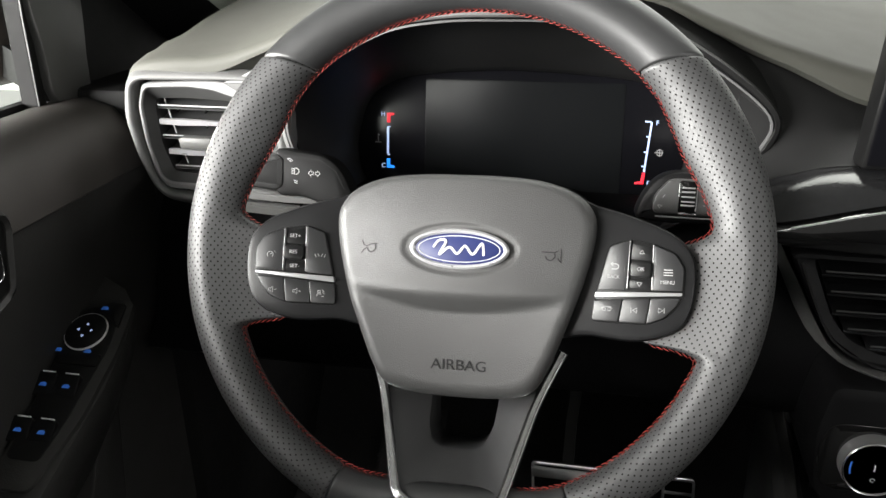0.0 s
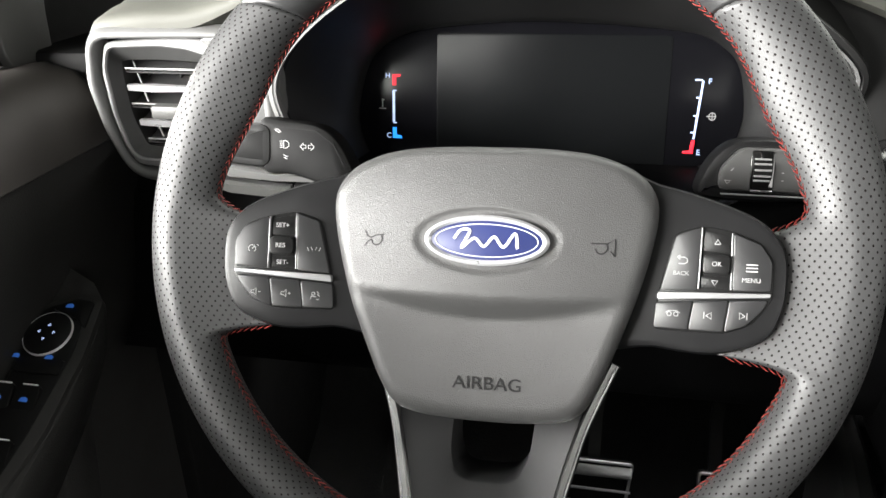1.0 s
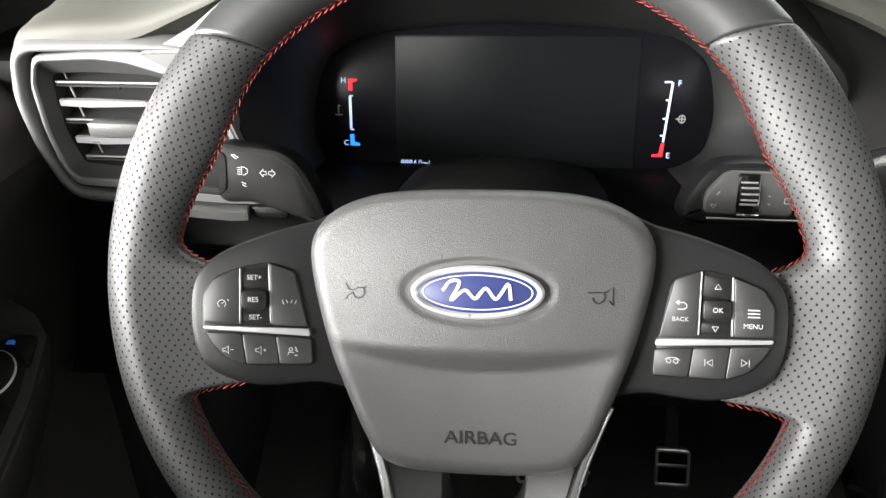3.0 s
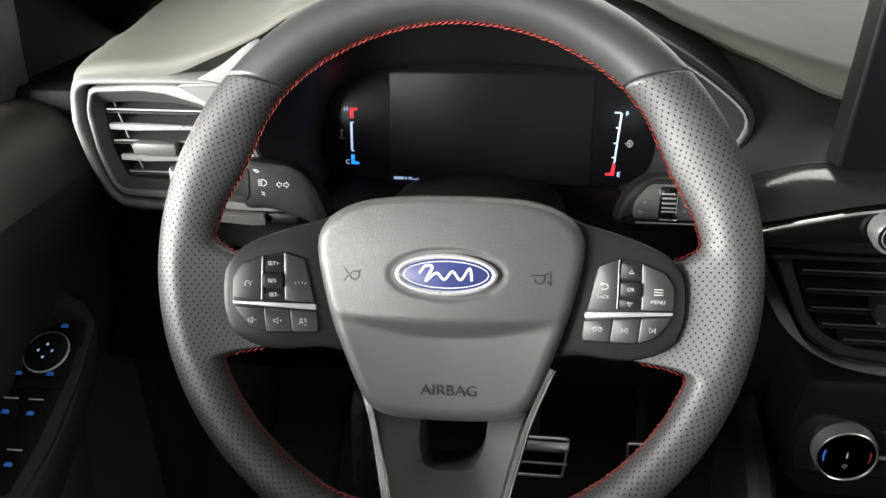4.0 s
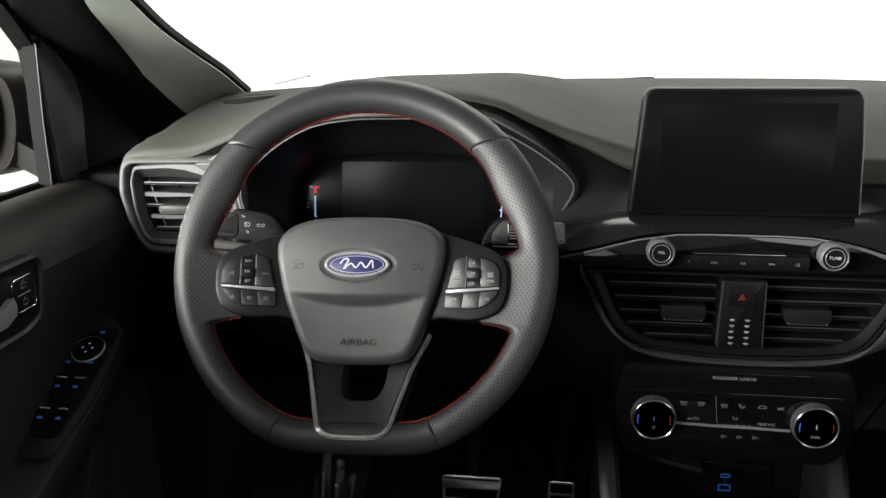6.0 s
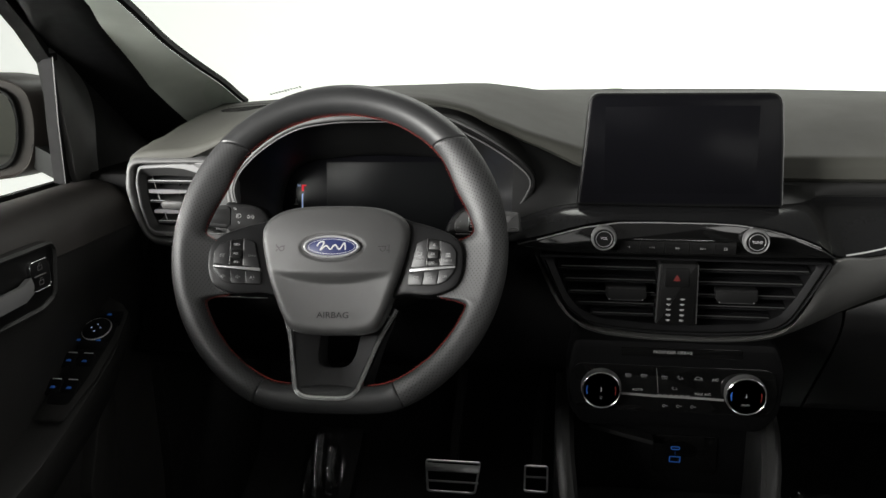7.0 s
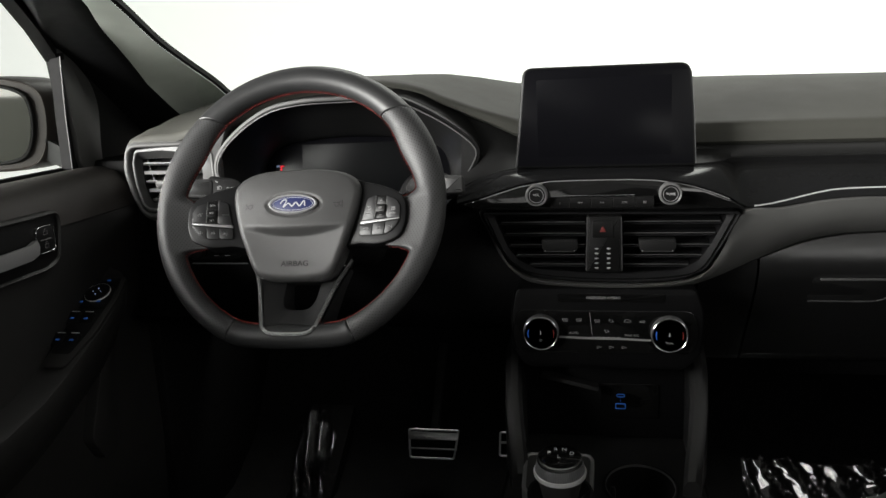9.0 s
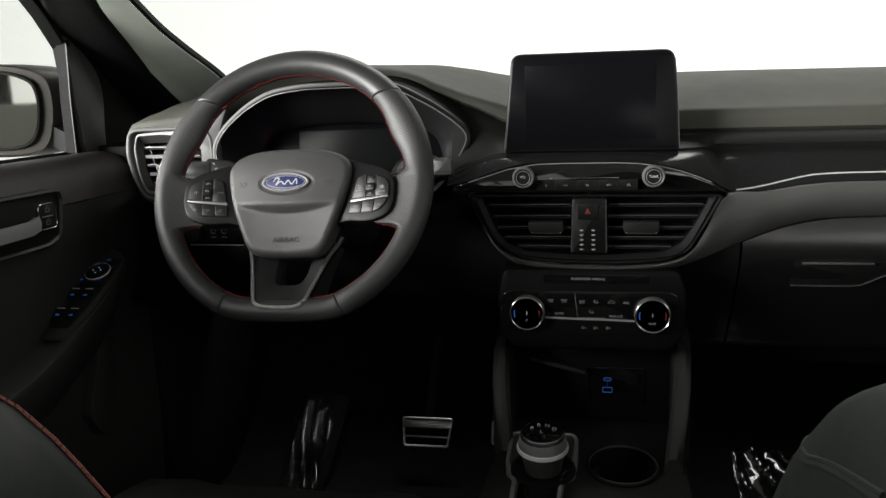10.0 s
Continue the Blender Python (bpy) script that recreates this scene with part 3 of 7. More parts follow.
            mark([skip, [(-0.002, -0.0018), (-0.002, 0.0018)]], 0.1095, -0.0193, k2)
            mark([[(-x, y) for x, y in skip], [(0.002, -0.0018), (0.002, 0.0018)]], 0.1255, -0.0185, k3)

    # airbag cover
    o = [(0.0, 0.0605), (0.030, 0.0600), (0.055, 0.0570), (0.074, 0.0490), (0.0835, 0.0370), (0.0845, 0.0240), (0.0810, 0.0050), (0.0745, -0.0180),
         (0.0650, -0.0450), (0.0575, -0.0640), (0.0500, -0.0760), (0.0390, -0.0815), (0.020, -0.0838), (0.0, -0.0843)]
    o = o + [(-x, y) for x, y in o[-2:0:-1]]
    o = resample(ccw(spline(o, 6)), 128)

    def relief(x, y):
        # a crescent-shaped step: straight upper edge, curved lower edge, fading out at its tips
        fade = max(0.0, 1 - (x / 0.074) ** 2)
        foot = -0.0152 - 0.0138 * fade
        upper = max(0.0, min(1.0, (y - foot) / (0.0138 * fade + 0.0004)))
        upper = upper ** 1.5 * (2.5 - 1.5 * upper)
        dome = 0.010 - 0.9 * x * x
        up = (upper - 1) * 0.0098 * fade + 0.0094 - max(0.0, y - 0.016) ** 2 * 3.2
        low = -max(0.0, -0.026 - y) * 0.13
        ring = math.hypot(x / 0.034, (y - 0.0115) / 0.0150)
        dish = -0.0012 / (1 + math.exp((ring - 1.08) / 0.02))
        return dome + up + low + dish

    bm = bmesh.new()
    cx, cy, rings = 0.0, 0.0115, []
    for s in [i / 66 for i in range(1, 61)] + [0.93, 0.95, 0.965, 0.985, 0.996, 1.0]:
        drop = 0.0 if s <= 0.90 else 0.0085 * (1 - math.sqrt(max(0.0, 1 - ((s - 0.90) / 0.10) ** 2)))
        rings.append([(cx + (x - cx) * s, cy + (y - cy) * s, relief(cx + (x - cx) * s, cy + (y - cy) * s) - drop) for x, y in o])
    rings.append([(x * 0.985, y * 0.985, -0.022) for x, y in o])
    skin(bm, rings)
    part("airbag_cover", bm, HUB, w, "grained dark grey airbag cover with a crease", smooth=60)
    z0 = relief(0, 0.030)
    # badge: oval with a plain flowing bar
    part("badge_rim", frame_plate(circle(0, 0.0115, 0.0318, 0.0128, 64), circle(0, 0.0115, 0.0284, 0.0099, 64), z0 - 0.004, z0 + 0.0026, 0.0012), BADGE, w, "polished oval badge rim")
    part("badge_plate", plate(circle(0, 0.0115, 0.0296, 0.0108, 64), z0 - 0.004, z0 + 0.0010, 0.0004), ENAMEL, w, "blue enamel oval badge")
    part("badge_line", frame_plate(circle(0, 0.0115, 0.0264, 0.0085, 64), circle(0, 0.0115, 0.0259, 0.0080, 64), z0 + 0.0002, z0 + 0.0014, 0.0001), PRINT, w)
    flow = spline([(-0.0165, 0.0120, 0), (-0.013, 0.0165, 0), (-0.0085, 0.0160, 0), (-0.0125, 0.0075, 0), (-0.006, 0.0125, 0), (-0.001, 0.0085, 0), (0.004, 0.0135, 0), (0.009, 0.0085, 0), (0.0145, 0.0155, 0), (0.0160, 0.0080, 0)], 6, closed=False)
    part("badge_emblem", sweep([(x, y, z0 + 0.0010) for x, y, _ in flow], [(-0.0008, 0), (0.0008, 0), (0.0006, 0.0005), (-0.0006, 0.0005)]), PRINT, w, "plain flowing silver bar")
    bm = text_mesh("AIRBAG", 0.0096, 0.0003, width=0.036)
    bmesh.ops.transform(bm, matrix=pose(0.0015, -0.0628, relief(0, -0.0628) + 0.0003, 7.4), verts=bm.verts)
    part("embossed_lettering", bm, DARK_PRINT, w, "dark embossed letters", smooth=0)
    def laid(lines, x0):
        bm = stroke([[(p[0] + x0, p[1] + 0.0105) for p in line] for line in lines], 0.0006, 0.0002)
        for v in bm.verts:
            v.co.z += relief(v.co.x, v.co.y) + 0.0001
        part("horn_symbol", bm, DARK_PRINT, w, "dark printed horn symbol")
    loop = [(p[0], p[1]) for p in spline([(0.0026, 0.0018, 0), (0.0030, -0.0010, 0), (0.0008, -0.0032, 0), (-0.0018, -0.0028, 0), (-0.0028, -0.0006, 0)], 4, False)]
    laid([loop, [(-0.0065, 0.0040), (-0.0050, 0.0010), (-0.0030, 0.0004), (-0.0005, 0.0016), (0.0040, 0.0022)], [(-0.0066, -0.0042), (-0.0052, -0.0020), (-0.0028, -0.0006)]], -0.058)
    laid([[(-0.0060, 0.0018), (0.0020, 0.0018), (0.0058, 0.0044), (0.0058, -0.0044), (0.0036, -0.0018)], [(p[0] - 0.0010, p[1]) for p in loop]], 0.058)

    # lower spoke with its bright U trim
    out = [(-0.060, -0.058), (-0.050, -0.084), (-0.0435, -0.106), (-0.0345, -0.138), (-0.031, -0.146), (-0.0225, -0.151), (0, -0.1525),
           (0.0225, -0.151), (0.031, -0.146), (0.0345, -0.138), (0.0435, -0.106), (0.050, -0.084), (0.060, -0.058), (0.0, -0.055)]
    hole = [(-0.0215, -0.078), (-0.021, -0.104), (-0.018, -0.115), (-0.011, -0.1185), (0.011, -0.1185), (0.018, -0.115), (0.023, -0.104), (0.0255, -0.078)]
    lean = lambda y: 0.0395 * min(1.0, max(0.0, (-0.058 - y) / 0.088)) - 0.0155
    bm = frame_plate(fillet(out, 0.004, 3), fillet(hole, 0.004, 3), -0.062, -0.0125, 0.0012, 120, sink=0.014)
    for v in bm.verts:
        v.co.z += lean(v.co.y) if v.co.z > -0.050 else 0
    part("lower_spoke", bm, SPOKE, w, "dark grey lower spoke with an opening")
    path = spline([(-0.0665, -0.052, -0.0125), (-0.052, -0.084, -0.0120), (-0.0445, -0.108, -0.0110), (-0.0365, -0.136, -0.0098), (-0.0325, -0.1450, -0.0095), (-0.0225, -0.1510, -0.0095), (0, -0.1522, -0.0095),
                   (0.0225, -0.1510, -0.0095), (0.0325, -0.1450, -0.0095), (0.0365, -0.136, -0.0098), (0.0445, -0.108, -0.0110), (0.052, -0.084, -0.0120), (0.0665, -0.052, -0.0125)], 6, False)
    prof = [(-0.0034, -0.006), (0.0034, -0.006), (0.0034, -0.0012), (0.0024, 0.0004), (0.0018, 0.0004), (0.0014, -0.0002), (0.0008, 0.0008), (-0.0016, 0.0008), (-0.0030, -0.0006), (-0.0034, -0.0016)]
    path = [(x, y, -0.0105 + lean(y)) for x, y, z in path]
    part("u_trim", sweep(path, prof, bm=None), SMOKED, w, "satin chrome U-shaped trim")
    # hub body behind the cover
    part("hub_body", plate(spline([(-0.062, 0.046), (0, 0.052), (0.062, 0.046), (0.055, -0.03), (0.036, -0.070), (0, -0.074), (-0.036, -0.070), (-0.055, -0.03)], 6), -0.075, -0.008, 0.004), DARK, w)
    return w


steering_wheel()


# ---- steering column and stalks ----
def steering_column():
    c = thing("steering_column", Matrix.Translation((-0.09, 0.66, 0.90)), "black plastic steering column shroud behind the wheel", "steering column")
    prof = spline([(-0.075, 0.012), (-0.062, 0.048), (0, 0.058), (0.062, 0.048), (0.075, 0.012), (0.062, -0.034), (0, -0.044), (-0.062, -0.034)], 4)
    bm = bmesh.new()
    rings = []
    for y, z, k in ((0.532, 0.952, 0.86), (0.540, 0.951, 0.95), (0.56, 0.947, 1.0), (0.64, 0.922, 1.06), (0.76, 0.888, 1.15)):
        rings.append([(-0.09 + u * k, y + v * 0.42 * k, z + v * 0.9 * k) for u, v in prof])
    skin(bm, rings)
    part("shroud", bm, DARK, c, world=True)
    return c


def stalk(left):
    if left:
        s = thing("indicator_stalk", face_at(-0.216, 0.598, 1.003, 15), "black light and indicator stalk with white symbols", "stalk")
        base = spline([(-0.050, 0.0150), (-0.030, 0.0158), (-0.008, 0.0130), (0.006, 0.003), (0.016, -0.014), (0.022, -0.034), (0, -0.028), (-0.026, -0.0205), (-0.048, -0.0175)], 5)
        part("seam", sweep([(-0.041, 0.0118, 0.0001), (-0.010, 0.0098, 0.0001), (0.003, 0.001, 0.0001), (0.010, -0.012, 0.0001)], [(-0.0003, -0.0003), (0.0003, -0.0003), (0.0003, 0.0002), (-0.0003, 0.0002)]), RUBBER, s)
        part("stalk_body", plate(base, -0.020, 0.000, 0.004), STALK, s)
        knob = fillet([(-0.108, 0.0110), (-0.046, 0.0140), (-0.0408, 0.010), (-0.0408, -0.0125), (-0.046, -0.0165), (-0.106, -0.0125)], 0.005, 4)
        part("stalk_knob", plate(knob, -0.020, 0.0025, 0.0050), RAIL, s, "rounded turning end")
        lamp = [[(x * 0.85 - 0.0345, y * 0.85) for x, y in line] for line in ([(-0.0040, 0.0024), (-0.0016, 0.0024)], [(-0.0040, 0.0008), (-0.0016, 0.0008)], [(-0.0040, -0.0008), (-0.0016, -0.0008)], [(-0.0040, -0.0024), (-0.0016, -0.0024)],
                [(-0.0008, 0.0030), (-0.0008, -0.0030), (0.0016, -0.0028), (0.0036, -0.0012), (0.0036, 0.0012), (0.0016, 0.0028), (-0.0008, 0.0030)])]
        flash = [[(-0.0415, 0.0098), (-0.0395, 0.0100), (-0.0370, 0.0082), (-0.0385, 0.0076), (-0.0415, 0.0098)]]
        part("symbol", stroke(lamp + flash, 0.00055, 0.0002, m=Matrix.Translation((0.003, 0, 0.0002))), KEY_PRINT, s)
        part("symbol", stroke([[(-0.0335, -0.0070), (-0.0305, -0.0082)], [(-0.0330, -0.0086), (-0.0305, -0.0098)]], 0.0006, 0.0002, m=Matrix.Translation((0.001, 0, 0.0002))), DIM_PRINT, s)
        arrow = [(-0.0046, 0), (-0.002, 0.0028), (-0.002, 0.0012), (0.0002, 0.0012), (0.0002, -0.0012), (-0.002, -0.0012), (-0.002, -0.0028), (-0.0046, 0)]
        part("symbol", stroke([[(x * 0.85 - 0.0165, y * 0.85 - 0.001) for x, y in arrow], [(-x * 0.85 - 0.0145, y * 0.85 - 0.001) for x, y in arrow]], 0.0005, 0.0002, m=Matrix.Translation((0, 0, 0.0002))), KEY_PRINT, s)
    else:
        s = thing("wiper_stalk", face_at(0.045, 0.585, 1.004, 15), "black wiper stalk with a ribbed thumb wheel", "stalk")
        base = spline([(-0.026, -0.014), (-0.018, 0.006), (-0.004, 0.0170), (0.020, 0.0185), (0.040, 0.0165), (0.050, 0.004), (0.050, -0.014), (0.020, -0.0190), (-0.014, -0.0190)], 5)
        part("stalk_body", plate(base, -0.026, -0.001, 0.006), POD, s, "dark grey rounded body")
        part("face_gap", plate(inset(ccw(fillet([(-0.014, -0.0125), (-0.014, 0.000), (-0.003, 0.0130), (0.034, 0.0130), (0.036, -0.0130)], 0.0045, 4)), -0.0009), -0.006, 0.0004, 0.0002), RUBBER, s)
        face = fillet([(-0.014, -0.0125), (-0.014, 0.000), (-0.003, 0.0130), (0.034, 0.0130), (0.036, -0.0130)], 0.0045, 4)
        part("switch_face", plate(face, -0.006, 0.0035, 0.0030), SWITCH, s, "grey switch face")
        part("wheel_slot", plate(rect(0.0035, -0.0115, 0.0165, 0.0115, 0.002), -0.002, 0.0040, 0.0004), PIANO, s)
        part("thumb_wheel", sweep([(0.0048, 0.0003, -0.0012), (0.0152, 0.0003, -0.0012)], circle(0, 0, 0.0078, n=28), up=(0, 0, 1)), STALK, s, "ribbed silver thumb wheel")
        for q in (-50, -25, 0, 25, 50):
            part("thumb_rib", block((0.010, 0.0003 + 0.0082 * math.sin(radians(q)), -0.0012 + 0.0082 * math.cos(radians(q))), (0.0096, 0.0012, 0.0012), 0.0004), SILVER, s)
        part("slot_edge", block((0.010, -0.0120, 0.0040), (0.0125, 0.0016, 0.002), 0.0005), CHROME, s)
        part("lower_edge", block((0.014, -0.0148, 0.0020), (0.052, 0.0010, 0.0016), 0.0004), SILVER, s)
        end = fillet([(0.0375, 0.0135), (0.064, 0.0125), (0.066, -0.0120), (0.0375, -0.0130)], 0.005, 4)
        part("stalk_end", plate(end, -0.012, 0.0050, 0.005), BEVEL, s, "grey stalk tip")
        part("symbol", stroke([[(-0.0105, -0.0065), (-0.0092, -0.0085), (-0.0072, -0.0068), (-0.0105, -0.0065)], [(-0.0075, -0.001), (-0.0058, 0.001)]], 0.0005, 0.0002, m=Matrix.Translation((0, 0, 0.0036))), KEY_PRINT, s)
        for q in ([(0.0210, -0.001), (0.0222, -0.001)], [(0.0210, -0.0055), (0.0222, -0.0055)], [(0.0300, -0.0050), (0.0330, -0.0050), (0.0330, -0.002), (0.0300, -0.002), (0.0300, -0.0050)]):
            part("symbol", stroke([q], 0.0005, 0.0002, m=Matrix.Translation((0, 0, 0.0036))), KEY_PRINT, s)
    return s


steering_column()
stalk(True)
stalk(False)


# ---- dashboard ----
# front edge of the dash top: x, y, z
BROW = [(-0.441, 0.700, 1.040), (-0.437, 0.684, 1.060), (-0.424, 0.674, 1.0715), (-0.389, 0.670, 1.0775), (-0.345, 0.669, 1.0805), (-0.315, 0.667, 1.088), (-0.285, 0.665, 1.099),
        (-0.255, 0.662, 1.112), (-0.224, 0.660, 1.1285), (-0.15, 0.664, 1.1455), (-0.09, 0.668, 1.149), (-0.03, 0.680, 1.1455), (0.005, 0.686, 1.1405), (0.037, 0.689, 1.1325), (0.066, 0.690, 1.120), (0.12, 0.690, 1.100),
        (0.182, 0.690, 1.0815), (0.23, 0.692, 1.0725), (0.30, 0.695, 1.069), (0.42, 0.690, 1.072), (0.75, 0.690, 1.072), (1.03, 0.690, 1.071)]
# depth of the pad's front face under that edge: x, depth
LIP = [(-0.441, 0.004), (-0.43, 0.010), (-0.345, 0.011), (-0.30, 0.006), (-0.255, 0.004), (0.03, 0.004), (0.066, 0.008), (0.125, 0.011), (0.19, 0.021), (0.30, 0.026), (1.03, 0.027)]
# upper and lower edge of the dark trim strip: x, y, z
TRIM_TOP = [(0.095, 0.650, 0.990), (0.13, 0.645, 1.006), (0.19, 0.640, 1.0185), (0.40, 0.640, 1.0195), (0.46, 0.668, 1.0205), (0.52, 0.695, 1.021), (1.03, 0.697, 1.022)]
TRIM_LOW = [(0.095, 0.628, 0.974), (0.13, 0.616, 0.984), (0.186, 0.607, 1.002), (0.225, 0.604, 1.0085), (0.294, 0.603, 1.0095), (0.361, 0.603, 1.008),
            (0.413, 0.606, 0.998), (0.456, 0.613, 0.981), (0.480, 0.619, 0.966), (0.526, 0.625, 0.965), (0.589, 0.629, 0.973), (0.678, 0.631, 0.976), (1.03, 0.634, 0.977)]
PAD_LOW = [(0.128, 0.640, 0.950), (0.150, 0.628, 0.905), (0.170, 0.624, 0.880), (0.20, 0.620, 0.862), (0.26, 0.616, 0.854), (0.34, 0.616, 0.853), (0.40, 0.620, 0.858), (0.43, 0.624, 0.866),
           (0.46, 0.630, 0.877), (0.50, 0.640, 0.891), (0.576, 0.650, 0.916), (0.678, 0.655, 0.9245), (1.03, 0.66, 0.927)]
PAD_TOP = [(0.128, 0.612, 0.964), (0.150, 0.606, 0.925), (0.168, 0.604, 0.894), (0.20, 0.602, 0.873), (0.263, 0.600, 0.866), (0.34, 0.600, 0.865), (0.40, 0.602, 0.870), (0.430, 0.604, 0.884),
           (0.451, 0.606, 0.919), (0.476, 0.612, 0.961), (0.526, 0.618, 0.963), (0.589, 0.622, 0.972), (0.678, 0.624, 0.975), (1.03, 0.628, 0.976)]

BROW, TRIM_TOP, TRIM_LOW, PAD_LOW, PAD_TOP = (spline(rows, 6, False) for rows in (BROW, TRIM_TOP, TRIM_LOW, PAD_LOW, PAD_TOP))
# the centre stack stands a little further out than the passenger side
TRIM_LOW, PAD_LOW, PAD_TOP = ([(x, y - 0.012 * max(0.0, min(1.0, (0.54 - x) / 0.09)), z) for x, y, z in rows] for rows in (TRIM_LOW, PAD_LOW, PAD_TOP))


def back_edge(x):
    k = (x - 0.294) / 0.75
    return 1.15 - 0.20 * k * k, 1.124 - 0.010 * max(0.0, min(1.0, (-0.20 - x) / 0.2)) - 0.006 * max(0.0, (x - 0.5) / 0.5)


GRILLE = (-0.345, 0.900)
# opening of the instrument hood, in x and z
HOOD_OPEN = [(-0.276, 1.004), (-0.275, 1.040), (-0.240, 1.078), (-0.190, 1.108), (-0.140, 1.1185), (-0.090, 1.1205), (-0.040, 1.1205), (0.008, 1.118), (0.058, 1.095), (0.100, 1.067),
             (0.1205, 1.045), (0.116, 1.024), (0.095, 0.994), (0.060, 0.955), (-0.010, 0.932), (-0.170, 0.930), (-0.245, 0.952)]
DIAL_GLASS = [(-0.242, 0.985), (-0.232, 1.025), (-0.209, 1.045), (-0.174, 1.054), (-0.09, 1.060), (0.012, 1.054), (0.045, 1.042), (0.060, 1.021), (0.063, 0.982), (0.043, 0.954), (-0.043, 0.938), (-0.156, 0.934), (-0.217, 0.938), (-0.236, 0.956)]


def dash_z(x, front, back, s):
    """Height of the dash top, s from 0 at the windscreen to 1 at its front edge; towards the middle it ends in a flat shelf."""
    bulge = front + (back - front) * (1 - s) ** 1.15 + 0.010 * math.sin(math.pi * s)
    bulge += 0.013 * math.exp(-((x - 0.09) / 0.10) ** 2) * math.sin(math.pi * s) ** 2
    rise = min(1.0, (1 - s) / 0.60)
    shelf = front + (back - front) * (1 - (1 - rise) ** 1.6) + 0.004 * math.sin(math.pi * rise)
    k = max(0.0, min(1.0, (x - 0.14) / 0.20))
    return bulge + (shelf - bulge) * k * k * (3 - 2 * k)


def dashboard():
    d = thing("dashboard", Matrix.Translation((0.294, 0.75, 0.70)), "black and grey soft-touch dashboard with a hooded instrument binnacle", "dashboard")
    xs = sorted(set([-0.440, -0.438, -0.434, -0.428] + [round(-0.42 + i * 0.012, 4) for i in range(58)] + [0.30 + i * 0.05 for i in range(15)] + [1.03]))
    rings = []
    for x in xs:
        y, z = along(BROW, x)
        by, bz = back_edge(x)
        lip = along(LIP, x)[0]
        top = []
        for i in range(15):
            s = i / 14
            yy, zz = y + 0.010 + (by - y - 0.010) * (1 - s), dash_z(x, z, bz, s)
            k = max(0.0, min(1.0, (yy - 0.685) / 0.06))
            top.append((max(x, -0.441 + 0.021 * k + 0.016 * math.sin(math.pi * max(0.0, min(1.0, (yy - 0.69) / 0.33)))), yy, zz))
        rings.append([(x, by, bz - 0.10)] + top + [(x, y + 0.004, z - 0.0015), (x, y, z - 0.005), (x, y - 0.0005, z - 0.005 - lip * 0.45), (x, y, z - 0.005 - lip * 0.9), (x, y + 0.006, z - 0.006 - lip), (x, y + 0.05, z - 0.05)])
    bm = bmesh.new()
    skin(bm, rings)
    part("top_pad", bm, DASH_SOFT, d, "grained soft dash top", world=True, smooth=50)

    # speaker grille in the corner of the dash top: slanting slots under a curved groove
    def top_at(x, y):
        by, bz = back_edge(x)
        ky, kz = along(BROW, x)
        return dash_z(x, kz, bz, (by - y) / (by - ky - 0.01))
    grille = bmesh.new()
    for i in range(15):
        u = (i - 7) / 7.5
        half = 0.030 * math.sqrt(1 - u * u)
        x, y = GRILLE[0] + u * 0.036, GRILLE[1] - 0.004
        line = [(x - half * 0.35, y - half, 0), (x + half * 0.35, y + half * 0.8, 0)]
        sweep([(px, py, top_at(px, py) + 0.0003) for px, py, _ in line], [(-0.0006, -0.001), (0.0006, -0.001), (0.0005, 0.0003), (-0.0005, 0.0003)], bm=grille)
    part("speaker_grille", grille, RUBBER, d, "slotted speaker grille", world=True)
    arc = [(GRILLE[0] + 0.040 * math.cos(radians(q)), GRILLE[1] + 0.046 * math.sin(radians(q))) for q in range(10, 166, 8)]
    part("grille_groove", sweep([(px, py, top_at(px, py) + 0.0002) for px, py in arc], [(-0.0010, -0.001), (0.0010, -0.001), (0.0008, 0.0004), (-0.0008, 0.0004)]), RUBBER, d, "thin curved groove", world=True)

    # ledge between the top pad and the trim strip
    for name, n0, n1, mat, label in (("hood_side", 0, 16, DARK, "black side of the instrument hood"), ("ledge", 16, 62, LEDGE, "dark grey stepped ledge")):
        bm, rings = bmesh.new(), []
        for x in [0.095 + i * 0.015 for i in range(n0, n1 + 1)]:
            y, z = along(BROW, x)
            ty, tz = along(TRIM_TOP, x)
            g = along(LIP, x)[0] + 0.008
            rings.append([(x, y + 0.03, z - g), (x, y + 0.010, z - g), (x, y + 0.008, z - g - 0.001), (x, y + 0.007, z - g - 0.004), (x, (y + ty) / 2 + 0.003, (z - g - 0.004 + tz) / 2 + 0.001), (x, ty + 0.003, tz + 0.001), (x, ty, tz), (x, ty + 0.004, tz - 0.012), (x, y + 0.06, z - 0.07)])
        skin(bm, rings)
        part(name, bm, mat, d, label, world=True, smooth=50)

    # dark trim strip
    bm, rings = bmesh.new(), []
    for x in [0.095 + i * 0.011 for i in range(86)]:
        ty, tz = along(TRIM_TOP, x)
        ly, lz = along(TRIM_LOW, x)
        r = [(x, ty + 0.03, tz - 0.010), (x, ty + 0.002, tz - 0.0006)]
        for i in range(7):
            s = i / 6
            r.append((x, ty + (ly - ty) * s - 0.003 * math.sin(math.pi * s), tz + (lz - tz) * s ** 1.15 + 0.0025 * math.sin(math.pi * s) - 0.0005))
        r += [(x, ly + 0.004, lz - 0.004), (x, ly + 0.05, lz - 0.004)]
        rings.append(r)
    skin(bm, rings)
    part("trim_strip", bm, TRIM, d, "glossy dark woven-look trim strip", world=True, smooth=50)
    line = []
